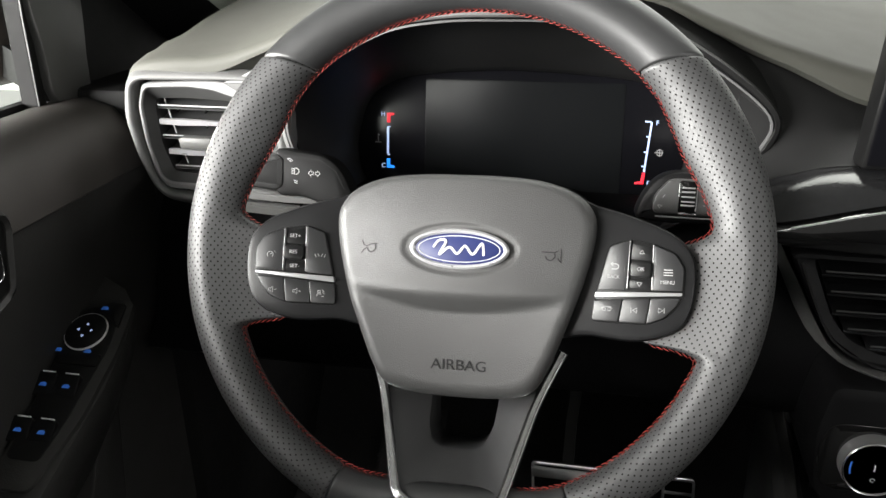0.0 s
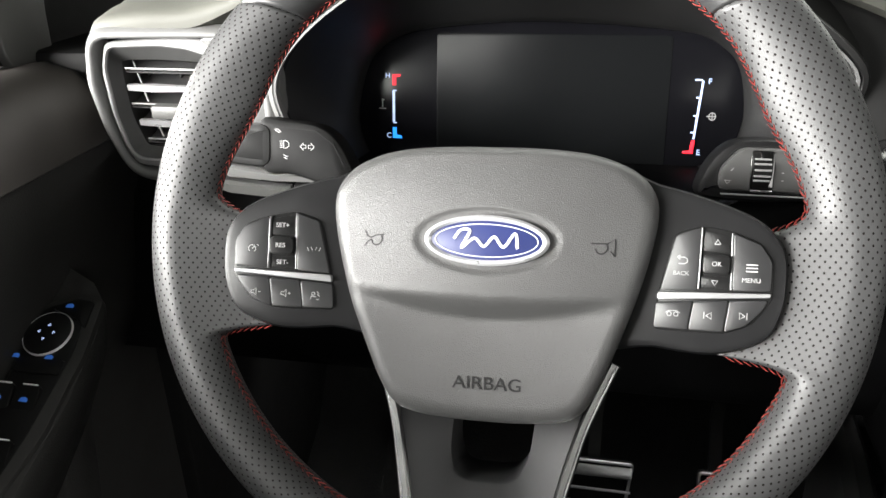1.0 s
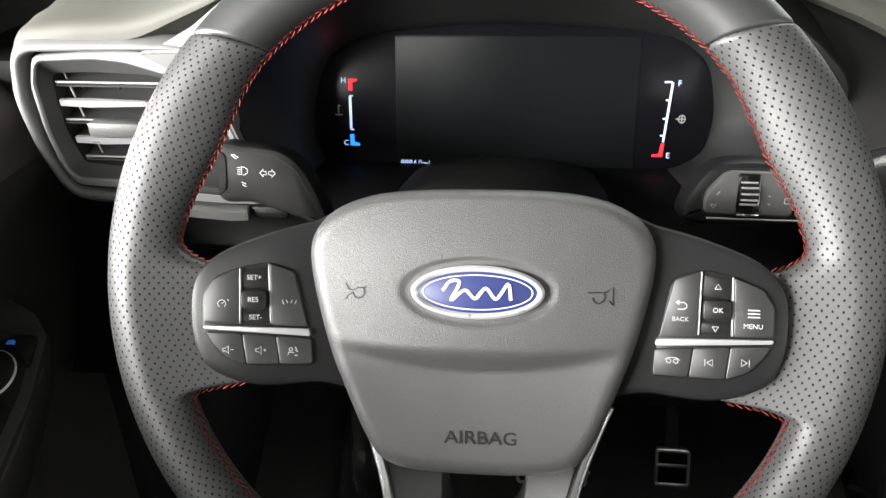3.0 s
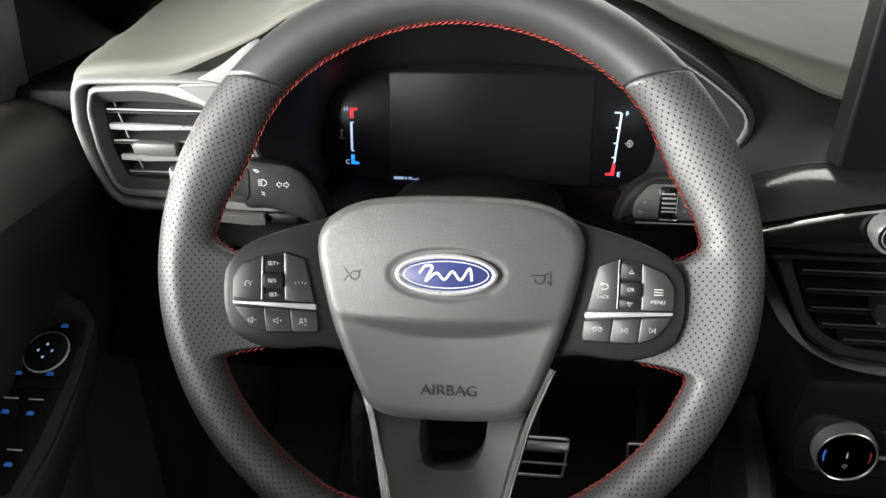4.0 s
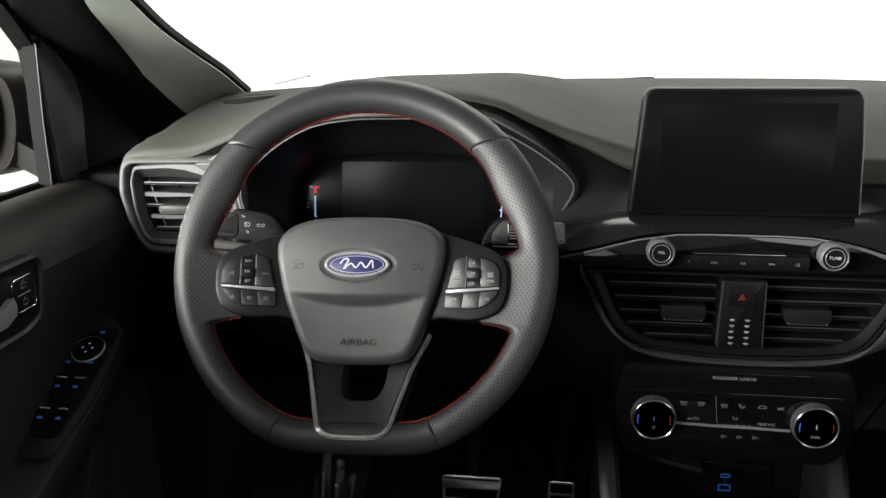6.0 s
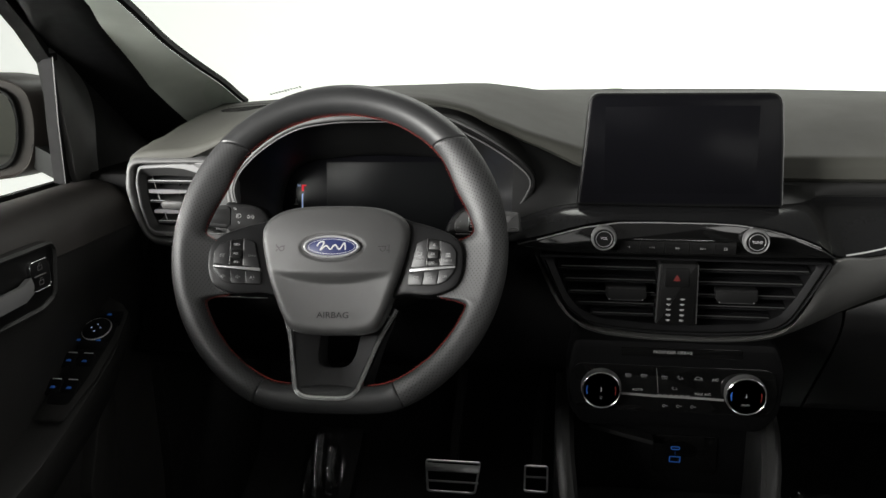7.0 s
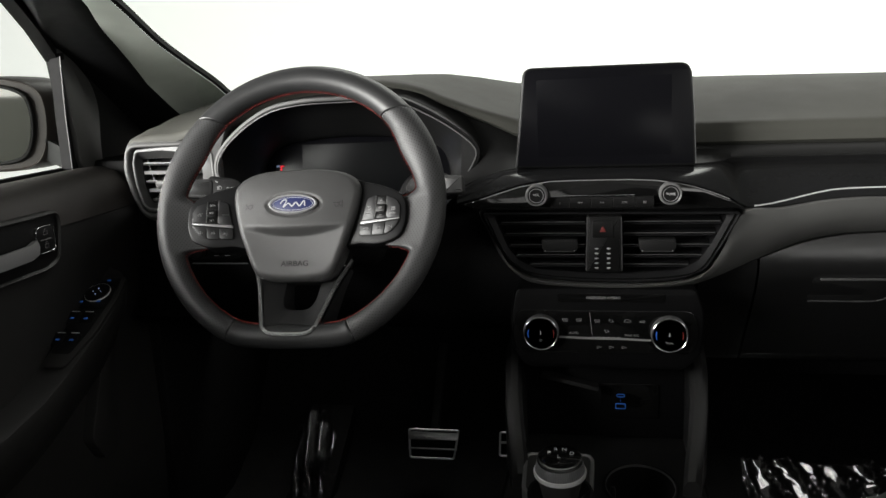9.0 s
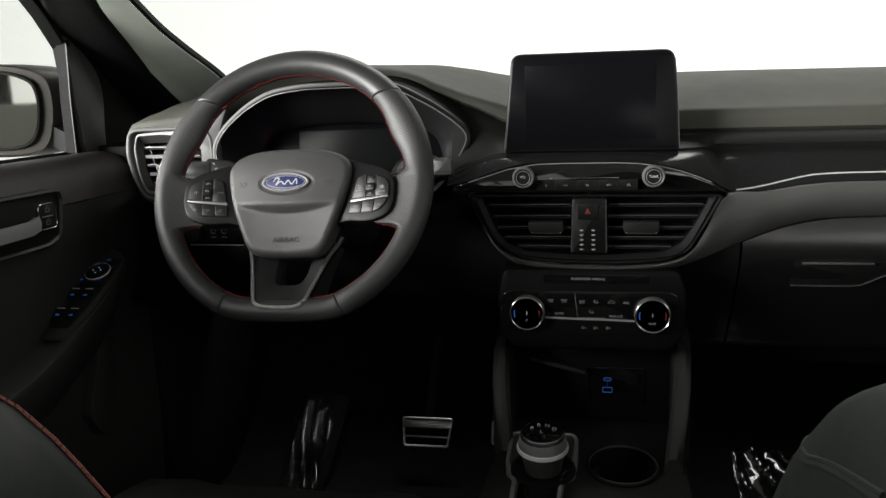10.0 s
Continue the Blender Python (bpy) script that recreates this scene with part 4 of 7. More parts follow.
    for x in [0.490 + i * 0.02 for i in range(28)]:
        (ty, tz), (ly, lz), s = along(TRIM_TOP, x), along(TRIM_LOW, x), 1 - 0.15 * min(1.0, (x - 0.48) / 0.11)
        line.append((x, ty + (ly - ty) * s - 0.003 * math.sin(math.pi * s) - 0.0006, tz + (lz - tz) * s ** 1.15 + 0.0025 * math.sin(math.pi * s)))
    part("bright_line", sweep(line, [(-0.0006, -0.0008), (0.0006, -0.0008), (0.0006, 0.0008), (-0.0006, 0.0008)]), RING, d, "thin chrome line", world=True)

    # grey lower pad round the vents and along the passenger side
    bm, rings = bmesh.new(), []
    for x in [0.128 + i * 0.0095 for i in range(96)]:
        ty, tz = along(PAD_TOP, x)
        ly, lz = along(PAD_LOW, x)
        r = [(x, ty + 0.05, tz - 0.002), (x, ty + 0.003, tz - 0.001)]
        for i in range(6):
            s = i / 5
            r.append((x, ty + (ly - ty) * s - 0.010 * math.sin(math.pi * s) * min(1, (tz - lz) / 0.05), tz - 0.002 + (lz - tz + 0.002) * s))
        r += [(x, ly + 0.006, lz - 0.003), (x, ly + 0.05, lz)]
        rings.append(r)
    skin(bm, rings)
    part("lower_pad", bm, GREY_PAD, d, "grey grained lower pad", world=True, smooth=50)

    # instrument hood lining
    def loop3(outline, y):
        n = 120
        o = resample(ccw(spline(outline, 5)), n)
        k = min(range(n), key=lambda q: abs(math.atan2(o[q][1] - 1.0, o[q][0] + 0.09) + math.pi / 2))
        o = o[k:] + o[:k]
        return [(p[0], y, p[1]) for p in o]
    a, b = loop3(HOOD_OPEN, 0.668), loop3(DIAL_GLASS, 0.752)
    bm = bmesh.new()
    mixr = lambda t, y: [(p[0] + (q[0] - p[0]) * t, y, p[2] + (q[2] - p[2]) * t) for p, q in zip(a, b)]
    big = [(-0.09 + (p[0] + 0.09) * 1.06, 0.69, 1.02 + (p[2] - 1.02) * 1.10) for p in a]
    huge = [(-0.09 + (p[0] + 0.09) * 1.08, 0.700, 1.02 + (p[2] - 1.02) * 1.19) for p in a]
    skin(bm, [huge, big, mixr(0, 0.668), mixr(0.06, 0.674)], cap=False)
    part("hood_face", bm, DARK, d, "black face of the instrument hood", world=True)
    bm = bmesh.new()
    skin(bm, [mixr(0.06, 0.674), mixr(0.08, 0.676), mixr(0.55, 0.712), mixr(0.9, 0.742), mixr(1, 0.752), mixr(1, 0.790)], cap=False)
    bm.faces.new([bm.verts.new(p) for p in mixr(1, 0.790)])
    part("hood_lining", bm, LINING, d, "dark grey lining of the instrument hood", world=True)
    edge = resample(spline(HOOD_OPEN, 6), 150)
    edge = [(p[0], 0.664 - 0.004 * max(0, (p[1] - 1.0) / 0.12), p[1]) for p in edge]
    upper = [p for p in edge if p[2] > 0.985]
    k = max(range(len(upper) - 1), key=lambda q: (Vector(upper[q]) - Vector(upper[q + 1])).length)
    if (Vector(upper[k]) - Vector(upper[k + 1])).length > 0.05:
        upper = upper[k + 1:] + upper[:k + 1]
    ring = [(-0.0040, -0.005), (0.0022, -0.005), (0.0022, 0.0035), (0.0004, 0.005), (-0.0028, 0.0045), (-0.0040, 0.002)]
    order = upper if upper[0][0] < upper[-1][0] else upper[::-1]
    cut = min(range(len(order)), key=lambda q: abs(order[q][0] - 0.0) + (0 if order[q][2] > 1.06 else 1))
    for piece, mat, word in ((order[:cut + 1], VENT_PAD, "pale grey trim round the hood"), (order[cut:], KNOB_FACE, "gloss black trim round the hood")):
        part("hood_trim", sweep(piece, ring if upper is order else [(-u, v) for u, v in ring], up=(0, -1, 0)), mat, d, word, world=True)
    part("hood_line", sweep([(p[0] * 0.985 - 0.0013, p[1] - 0.0035, 1.02 + (p[2] - 1.02) * 0.955) for p in upper], [(-0.0008, -0.002), (0.0008, -0.002), (0.0008, 0.002), (-0.0008, 0.002)], up=(0, -1, 0)), DIM_SILVER, d, "thin silver line", world=True)

    # soft band that wraps the side vent
    o = [(-0.4375, 1.050), (-0.430, 1.064), (-0.412, 1.0680), (-0.34, 1.0690), (-0.310, 1.0670), (-0.290, 1.0610), (-0.281, 1.050), (-0.279, 1.020), (-0.272, 0.985), (-0.273, 0.952), (-0.330, 0.942), (-0.385, 0.9395), (-0.4085, 0.943), (-0.421, 0.957), (-0.434, 0.987), (-0.4415, 1.022)]
    h = [(-0.4165, 1.0575), (-0.4245, 1.051), (-0.4275, 1.021), (-0.4205, 0.986), (-0.4105, 0.962), (-0.4010, 0.9540), (-0.375, 0.9525), (-0.300, 0.955), (-0.291, 0.975), (-0.290, 1.045), (-0.300, 1.0600)]
    n = 140
    ctr = Vector((-0.36, 1.0))

    def ordered(pts):
        loop = resample(ccw(fillet(pts, 0.008, 4)), n)
        k = min(range(n), key=lambda q: abs(math.atan2(loop[q][1] - ctr.y, loop[q][0] - ctr.x) + math.pi / 2))
        return loop[k:] + loop[:k]
    ro, ri = ordered(o), ordered(h)
    rings = [[(p[0], 0.705, p[1]) for p in ro]]
    for s in (0.0, 0.05, 0.14, 0.28, 0.45, 0.65, 0.82, 0.94, 1.0):
        y = 0.664 + 0.013 * (1 - math.sin(math.pi / 2 * min(1, s / 0.75))) + (0.003 * ((s - 0.75) / 0.25) ** 2 if s > 0.75 else 0)
        rings.append([(p[0] + (q[0] - p[0]) * s, y, p[1] + (q[1] - p[1]) * s) for p, q in zip(ro, ri)])
    rings.append([(p[0], 0.690, p[1]) for p in ri])
    bm = bmesh.new()
    skin(bm, rings, cap=False)
    part("vent_panel", bm, VENT_PAD, d, "grey soft band round the side vent", world=True, smooth=70)
    # pale panel that flares from the vent up to the hood
    flare = [(-0.306, 0.957), (-0.306, 1.040), (-0.338, 1.0575), (-0.318, 1.0645), (-0.296, 1.0760), (-0.264, 1.1000), (-0.257, 1.0930), (-0.272, 1.055), (-0.276, 1.020), (-0.272, 0.970), (-0.284, 0.957)]
    bm = plate(fillet(flare, 0.004, 3), -0.02, 0.0, 0.0015)
    bmesh.ops.transform(bm, matrix=pose(0, 0.6665, 0, 90), verts=bm.verts)
    part("vent_flare", bm, FLARE, d, "pale grey panel between vent and hood", world=True)
    # bars under the stalk
    bar = [(-0.006, -0.0055), (0.005, -0.0055), (0.006, 0.003), (0.003, 0.0055), (-0.006, 0.0055)]
    part("lower_bar", sweep([(-0.345, 0.662, 0.972), (-0.310, 0.642, 0.967), (-0.275, 0.640, 0.9645), (-0.243, 0.640, 0.9635)], bar, scale=lambda t: 1.0 - 0.62 * t), VENT_PAD, d, "pale grey tapering strip", world=True)
    part("lower_bar", sweep([(-0.345, 0.660, 0.954), (-0.310, 0.640, 0.955), (-0.275, 0.638, 0.9535), (-0.264, 0.640, 0.9530)], bar, scale=lambda t: 0.85 - 0.12 * t), GREY_PAD, d, "grey strip with a rounded end", world=True)
    part("bar_end", block((-0.250, 0.648, 0.953), (0.028, 0.014, 0.010), 0.004), DARK, d, world=True)

    # driver's knee panel, with its side and underside
    bm, rings = bmesh.new(), []
    for x in (-0.445, -0.43, -0.35, -0.25, -0.10, 0.05, 0.13, 0.165, 0.178):
        dip = 0.012 * math.exp(-((x + 0.09) / 0.10) ** 2) - 0.07 * max(0.0, (-0.28 - x) / 0.165)
        r = [(x, 0.80, 0.95), (x, 0.684 - min(0, dip), 0.952), (x, 0.665 - min(0, dip), 0.940), (x, 0.640 - dip, 0.90), (x, 0.645 - dip * 0.6, 0.815), (x, 0.660, 0.790), (x, 0.690, 0.770), (x, 0.74, 0.752), (x, 0.95, 0.72), (x, 0.95, 0.93)]
        rings.append(r)
    skin(bm, rings)
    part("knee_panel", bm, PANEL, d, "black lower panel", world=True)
    # passenger lower panel
    bm, rings = bmesh.new(), []
    for x in (0.42, 0.47, 0.60, 0.80, 1.03):
        ly, lz = along(PAD_LOW, x)
        rings.append([(x, 0.95, lz), (x, ly + 0.03, lz + 0.004), (x, ly + 0.022, lz - 0.006), (x, 0.674, 0.86), (x, 0.715, 0.80), (x, 0.775, 0.72), (x, 0.82, 0.66), (x, 0.95, 0.66)])
    skin(bm, rings)
    part("lower_panel", bm, SHADE_BLACK, d, "black lower panel", world=True)
    # glove box
    g = face_at(0.76, 0.652, 0.81, 0)
    rel = lambda pts: [(x - 0.76, z - 0.81) for x, z in pts]
    def bow(x, y):
        """The door bulges under the pad and falls away towards the footwell."""
        k = (0.055 - y) / 0.012
        return 0.020 - 5.0 * max(0.0, y - 0.055) ** 2 - 0.85 * 0.012 * (math.log1p(math.exp(k)) if k < 30 else k)

    def on_door(bm):
        for v in bm.verts:
            v.co.z += bow(v.co.x, v.co.y)
        bmesh.ops.transform(bm, matrix=g, verts=bm.verts)
        return bm
    bm, rings = bmesh.new(), []
    def door_row(x):
        top = along(PAD_LOW, x + 0.76)[1] - 0.81 - 0.002
        ys = [top - (top + 0.110) * j / 14 for j in range(15)]
        return [(x, ys[0], -0.05)] + [(x, y, bow(x, y)) for y in ys] + [(x, ys[-1], -0.25)]
    side = bmesh.new()
    skin(side, [door_row(-0.335 + 0.075 * i / 4) for i in range(5)])
    bmesh.ops.transform(side, matrix=g, verts=side.verts)
    part("lower_panel", side, GLOVE, d, "black panel beside the glove box", world=True, smooth=50)
    rings = [door_row(-0.2565 + 0.5125 * i / 18) for i in range(19)]
    skin(bm, rings)
    bmesh.ops.transform(bm, matrix=g, verts=bm.verts)
    gb = part("glove_box_door", bm, GLOVE, d, "black glove box door", world=True, smooth=50)
    rc = rel([(0.574, 0.863), (0.72, 0.863), (0.72, 0.847), (0.690, 0.840), (0.662, 0.8235), (0.572, 0.8225)])
    part("handle_recess", on_door(plate(fillet(rc, 0.005, 3), -0.004, 0.0008, 0.0004)), RUBBER, gb, "dark handle recess", world=True)
    lip = spline([(x, y, 0.001) for x, y in rel([(0.574, 0.8225), (0.620, 0.8222), (0.659, 0.8232), (0.674, 0.829), (0.690, 0.840), (0.715, 0.846)])], 4, False)
    part("recess_lip", on_door(sweep(lip, [(-0.0014, -0.003), (0.0014, -0.003), (0.0010, 0.0016), (-0.0010, 0.0016)], up=(0, 0, 1))), DIM_SILVER, gb, "grey lower lip of the handle recess", world=True)
    part("handle", on_door(block((-0.132, 0.0505, 0.002), (0.092, 0.0034, 0.006), 0.0012)), DIM_SILVER, gb, "dark grey pull handle", world=True)
    # light switch panel
    f = face_at(-0.276, 0.640, 0.900, 0)
    bm = plate(rect(-0.048, -0.016, 0.044, 0.016, 0.004), -0.02, 0.006, 0.002)
    bmesh.ops.transform(bm, matrix=f, verts=bm.verts)
    sp = part("light_switch", bm, PIANO, d, "black light switch panel", world=True)
    bm = lathe([(0.0125, 0.0), (0.0125, 0.010), (0.0105, 0.0125), (0.0, 0.0125)], 28, m=Matrix.Translation((-0.033, 0.002, 0.004)))
    bmesh.ops.transform(bm, matrix=f, verts=bm.verts)
    part("knob", bm, DARK, sp, "round rotary knob", world=True)
    for px in (-0.004, 0.014):
        bm = stroke([circle(px, 0.004, 0.004, 0.0035, 10), [(px - 0.004, -0.005), (px + 0.004, -0.005)]], 0.0007, 0.0004, z=0.0062)
        bmesh.ops.transform(bm, matrix=f, verts=bm.verts)
        part("symbol", bm, DIM_PRINT, sp, world=True)
    bm = block((0.0, -0.0175, 0.005), (0.09, 0.0015, 0.003), 0.0005)
    bmesh.ops.transform(bm, matrix=f, verts=bm.verts)
    part("bright_edge", bm, SILVER, sp, world=True)
    return d


dashboard()


def side_vent():
    v = thing("side_air_vent", face_at(-0.36, 0.672, 1.005), "side air vent with silver bezel and five slats", "air vent", "air vents")
    rel = lambda pts: [(x + 0.36, z - 1.005) for x, z in pts]
    o = fillet(rel([(-0.4160, 1.0545), (-0.4225, 1.032), (-0.4200, 1.000), (-0.4130, 0.969), (-0.4040, 0.9575), (-0.373, 0.9560), (-0.308, 0.9570), (-0.298, 0.976), (-0.297, 1.045), (-0.308, 1.0560), (-0.347, 1.0585), (-0.369, 1.0580)]), 0.006, 4)
    i1 = fillet(rel([(-0.4135, 1.0500), (-0.4185, 1.034), (-0.4160, 0.997), (-0.4085, 0.969), (-0.4010, 0.9630), (-0.372, 0.9625), (-0.315, 0.9630), (-0.304, 0.980), (-0.303, 1.026), (-0.316, 1.0405), (-0.349, 1.0500), (-0.371, 1.0520)]), 0.005, 4)
    i2 = fillet(rel([(-0.4120, 1.0385), (-0.4130, 1.025), (-0.4110, 0.996), (-0.4020, 0.9700), (-0.377, 0.9680), (-0.319, 0.9680), (-0.308, 0.982), (-0.307, 1.020), (-0.318, 1.0330), (-0.340, 1.0380), (-0.379, 1.0395)]), 0.004, 4)
    part("groove", frame_plate(inset(ccw(o), -0.0085), inset(ccw(o), 0.001), -0.030, -0.010, 0.001, 120), RUBBER, v, "dark groove round the bezel")
    part("bezel", frame_plate(o, i1, -0.012, 0.004, 0.0012, 120), BEZEL, v, "satin silver bezel")
    part("inner_frame", frame_plate(inset(ccw(i1), -0.0006), i2, -0.05, 0.0018, 0.0005, 120, sink=0.011), BEVEL, v, "dark grey sloping inner frame")
    part("duct", plate(i1, -0.056, -0.044, 0.001), RUBBER, v, "dark duct")
    rows = [(1.0325, -0.411, 0), (1.0185, -0.4115, 1), (1.0045, -0.410, 0), (0.9905, -0.406, 1), (0.9760, -0.401, 0)]
    blade = [(-0.016, -0.0006), (0.008, -0.0016), (0.0125, -0.0004), (0.0125, 0.0006), (0.008, 0.0012), (-0.016, 0.0004)]
    for z, x0, bright in rows:
        slat = part("slat", sweep([(x0 + 0.36, z - 1.005, -0.022), (-0.306 + 0.36, z - 1.005, -0.022)], [(a, b) for b, a in ((p[1], p[0]) for p in blade)], up=(0, 1, 0.30)), SLAT, v)
        if not bright:
            part("front_lip", sweep([(x0 + 0.361, z - 1.0052, -0.0092), (-0.308 + 0.36, z - 1.0052, -0.0092)], [(-0.0007, -0.0006), (0.0007, -0.0006), (0.0007, 0.0006), (-0.0007, 0.0006)], up=(0, 1, 0)), SILVER, slat, "fine grey lip")
        else:
            part("bright_edge", sweep([(x0 + 0.363, z - 1.0056, -0.0075), (x0 + 0.385, z - 1.0056, -0.0070), (-0.315 + 0.36, z - 1.0056, -0.0075)], [(-0.0024, -0.0030), (0.0020, -0.0032), (0.0026, 0.0026), (-0.0014, 0.0030)], up=(0, 1, 0.1), scale=lambda t: 0.35 + 0.65 * math.sin(math.pi * min(1, 0.15 + t)) ** 0.5), BADGE, slat, "bright leading edge")
    part("tab", block((0.010 - 0.018, 1.000 - 1.005, -0.004), (0.040, 0.0115, 0.012), 0.003), GREY_PAD, v, "grey adjusting tab")
    part("linkage", sweep([(-0.047, 0.032, -0.0170), (-0.038, -0.006, -0.0170), (-0.030, -0.032, -0.0170)], [(-0.0006, -0.0006), (0.0006, -0.0006), (0.0006, 0.0006), (-0.0006, 0.0006)], up=(0, 0, 1)), SILVER, v, "thin linkage rod")
    for k in range(3):
        part("vane", block((-0.042 + k * 0.028, -0.002, -0.036), (0.0014, 0.074, 0.016), 0.0005, m=None), DARK, v)
    return v


side_vent()


def instrument_cluster():
    c = thing("instrument_cluster", face_at(-0.09, 0.751, 0.994, 8), "digital instrument display with lit gauges at both ends", "display")
    rel = lambda pts: [(x + 0.09, (z - 0.994)) for x, z in pts]
    part("cover_glass", plate(spline(rel(DIAL_GLASS), 5), -0.02, 0.0, 0.0003), GLASSY, c, "dark cover glass")
    part("display", plate(rect(-0.086, -0.058, 0.098, 0.056, 0.003), -0.001, 0.0004, 0.0002), LCD, c, "unlit display panel")
    z = 0.0008

    def lit(name, pts, mat, label=""):
        part(name, plate(pts, z - 0.0004, z + 0.0002, 0.0001), mat, c, label)
    # temperature gauge
    gx = -0.1225
    lit("gauge_bar", rect(gx - 0.0010, -0.0170, gx + 0.0010, 0.0085), WHITE_LIT)
    lit("gauge_tick", rect(gx - 0.0005, 0.0085, gx + 0.0024, 0.0094), WHITE_LIT)
    lit("gauge_tick", rect(gx - 0.0005, -0.0182, gx + 0.0024, -0.0173), WHITE_LIT)
    lit("gauge_hot", [(gx - 0.001, 0.013), (gx + 0.0022, 0.013), (gx + 0.0022, 0.0195), (gx + 0.006, 0.0205), (gx + 0.006, 0.0222), (gx - 0.001, 0.0222)], RED_LIT, "red hot mark")
    lit("gauge_cold", [(gx - 0.001, -0.0215), (gx + 0.0022, -0.0215), (gx + 0.0022, -0.0275), (gx + 0.0065, -0.0285), (gx + 0.0065, -0.0305), (gx - 0.001, -0.0305)], BLUE_GAUGE, "blue cold mark")
    letters("lettering", "H", 0.006, WHITE_LIT, c, gx - 0.0048, 0.0208, z)
    letters("lettering", "C", 0.006, WHITE_LIT, c, gx - 0.0042, -0.0285, z)
    part("symbol", stroke([[(gx - 0.0095, 0.002), (gx - 0.0095, -0.005)], [(gx - 0.0125, -0.006), (gx - 0.0065, -0.006)], [(gx - 0.0095, 0.001), (gx - 0.0078, 0.001)]], 0.0007, 0.0002, z), DIM_PRINT, c)
    # fuel gauge
    lx = lambda y: 0.1205 + 0.0022 * (y + 0.0045) / 0.028
    lit("gauge_bar", [(lx(-0.022) - 0.0008, -0.022), (lx(-0.022) + 0.0008, -0.022), (lx(0.023) + 0.0008, 0.023), (lx(0.023) - 0.0008, 0.023)], WHITE_LIT)
    for y in (0.0235, 0.010, -0.004, -0.017):
        lit("gauge_tick", rect(lx(y) - (0.006 if y > 0.02 else 0.003), y - 0.0006, lx(y) - 0.0006, y + 0.0006), WHITE_LIT)
    lit("gauge_empty", [(lx(-0.03) - 0.007, -0.0335), (lx(-0.03) + 0.001, -0.0335), (lx(-0.023) + 0.0012, -0.023), (lx(-0.023) - 0.0014, -0.023), (lx(-0.03) - 0.0020, -0.0312), (lx(-0.03) - 0.007, -0.0318)], RED_LIT, "red empty mark")
    letters("lettering", "F", 0.006, WHITE_LIT, c, lx(0.02) + 0.0052, 0.0225, z)
    letters("lettering", "E", 0.006, WHITE_LIT, c, lx(-0.03) + 0.0050, -0.0325, z)
    part("symbol", stroke([circle(0.1315, -0.004, 0.0026, 0.0030, 8) + [(0.1341, -0.004)], [(0.127, -0.004), (0.134, -0.004)], [(0.1315, -0.007), (0.1315, -0.001)]], 0.0007, 0.0002, z), DIM_PRINT, c)
    letters("odometer", "9884.0mi", 0.0078, WHITE_LIT, c, -0.0715, -0.0440, z, width=0.023)
    return c


instrument_cluster()


# ---- centre stack ----
def touchscreen():
    s = thing("touchscreen", face_at(0.296, 0.632, 1.020, 3), "switched-off black touchscreen standing on the dashboard", "touchscreen")
    o = [(-0.1195, -0.001), (0.1200, -0.001), (0.1165, 0.075), (0.1115, 0.1335), (-0.1075, 0.1335), (-0.1125, 0.075)]
    part("housing", plate(fillet(o, [0.004, 0.004, 0.002, 0.014, 0.014, 0.002], 5), -0.016, 0.009, 0.003), KNOB_FACE, s, "black screen housing")
    part("cover_glass", plate(fillet(inset(ccw(o), 0.0030), [0.003, 0.003, 0.002, 0.012, 0.012, 0.002], 5), 0.006, 0.0098, 0.0008), GLASSY, s, "glossy black screen glass")
    part("display", plate(rect(-0.0885, 0.014, 0.0885, 0.118, 0.002), 0.0094, 0.00985, 0.00004), GLASSY, s, "unlit display")
    part("bright_edge", sweep([(0.1198, 0.002, 0.004), (0.1166, 0.075, 0.004), (0.1126, 0.122, 0.004)], [(-0.0006, -0.003), (0.0006, -0.003), (0.0006, 0.003), (-0.0006, 0.003)], up=(0, 0, 1)), SILVER, s)
    part("stand", block((0.0, 0.02, -0.045), (0.16, 0.05, 0.06), 0.008), DARK, s)
    return s


touchscreen()


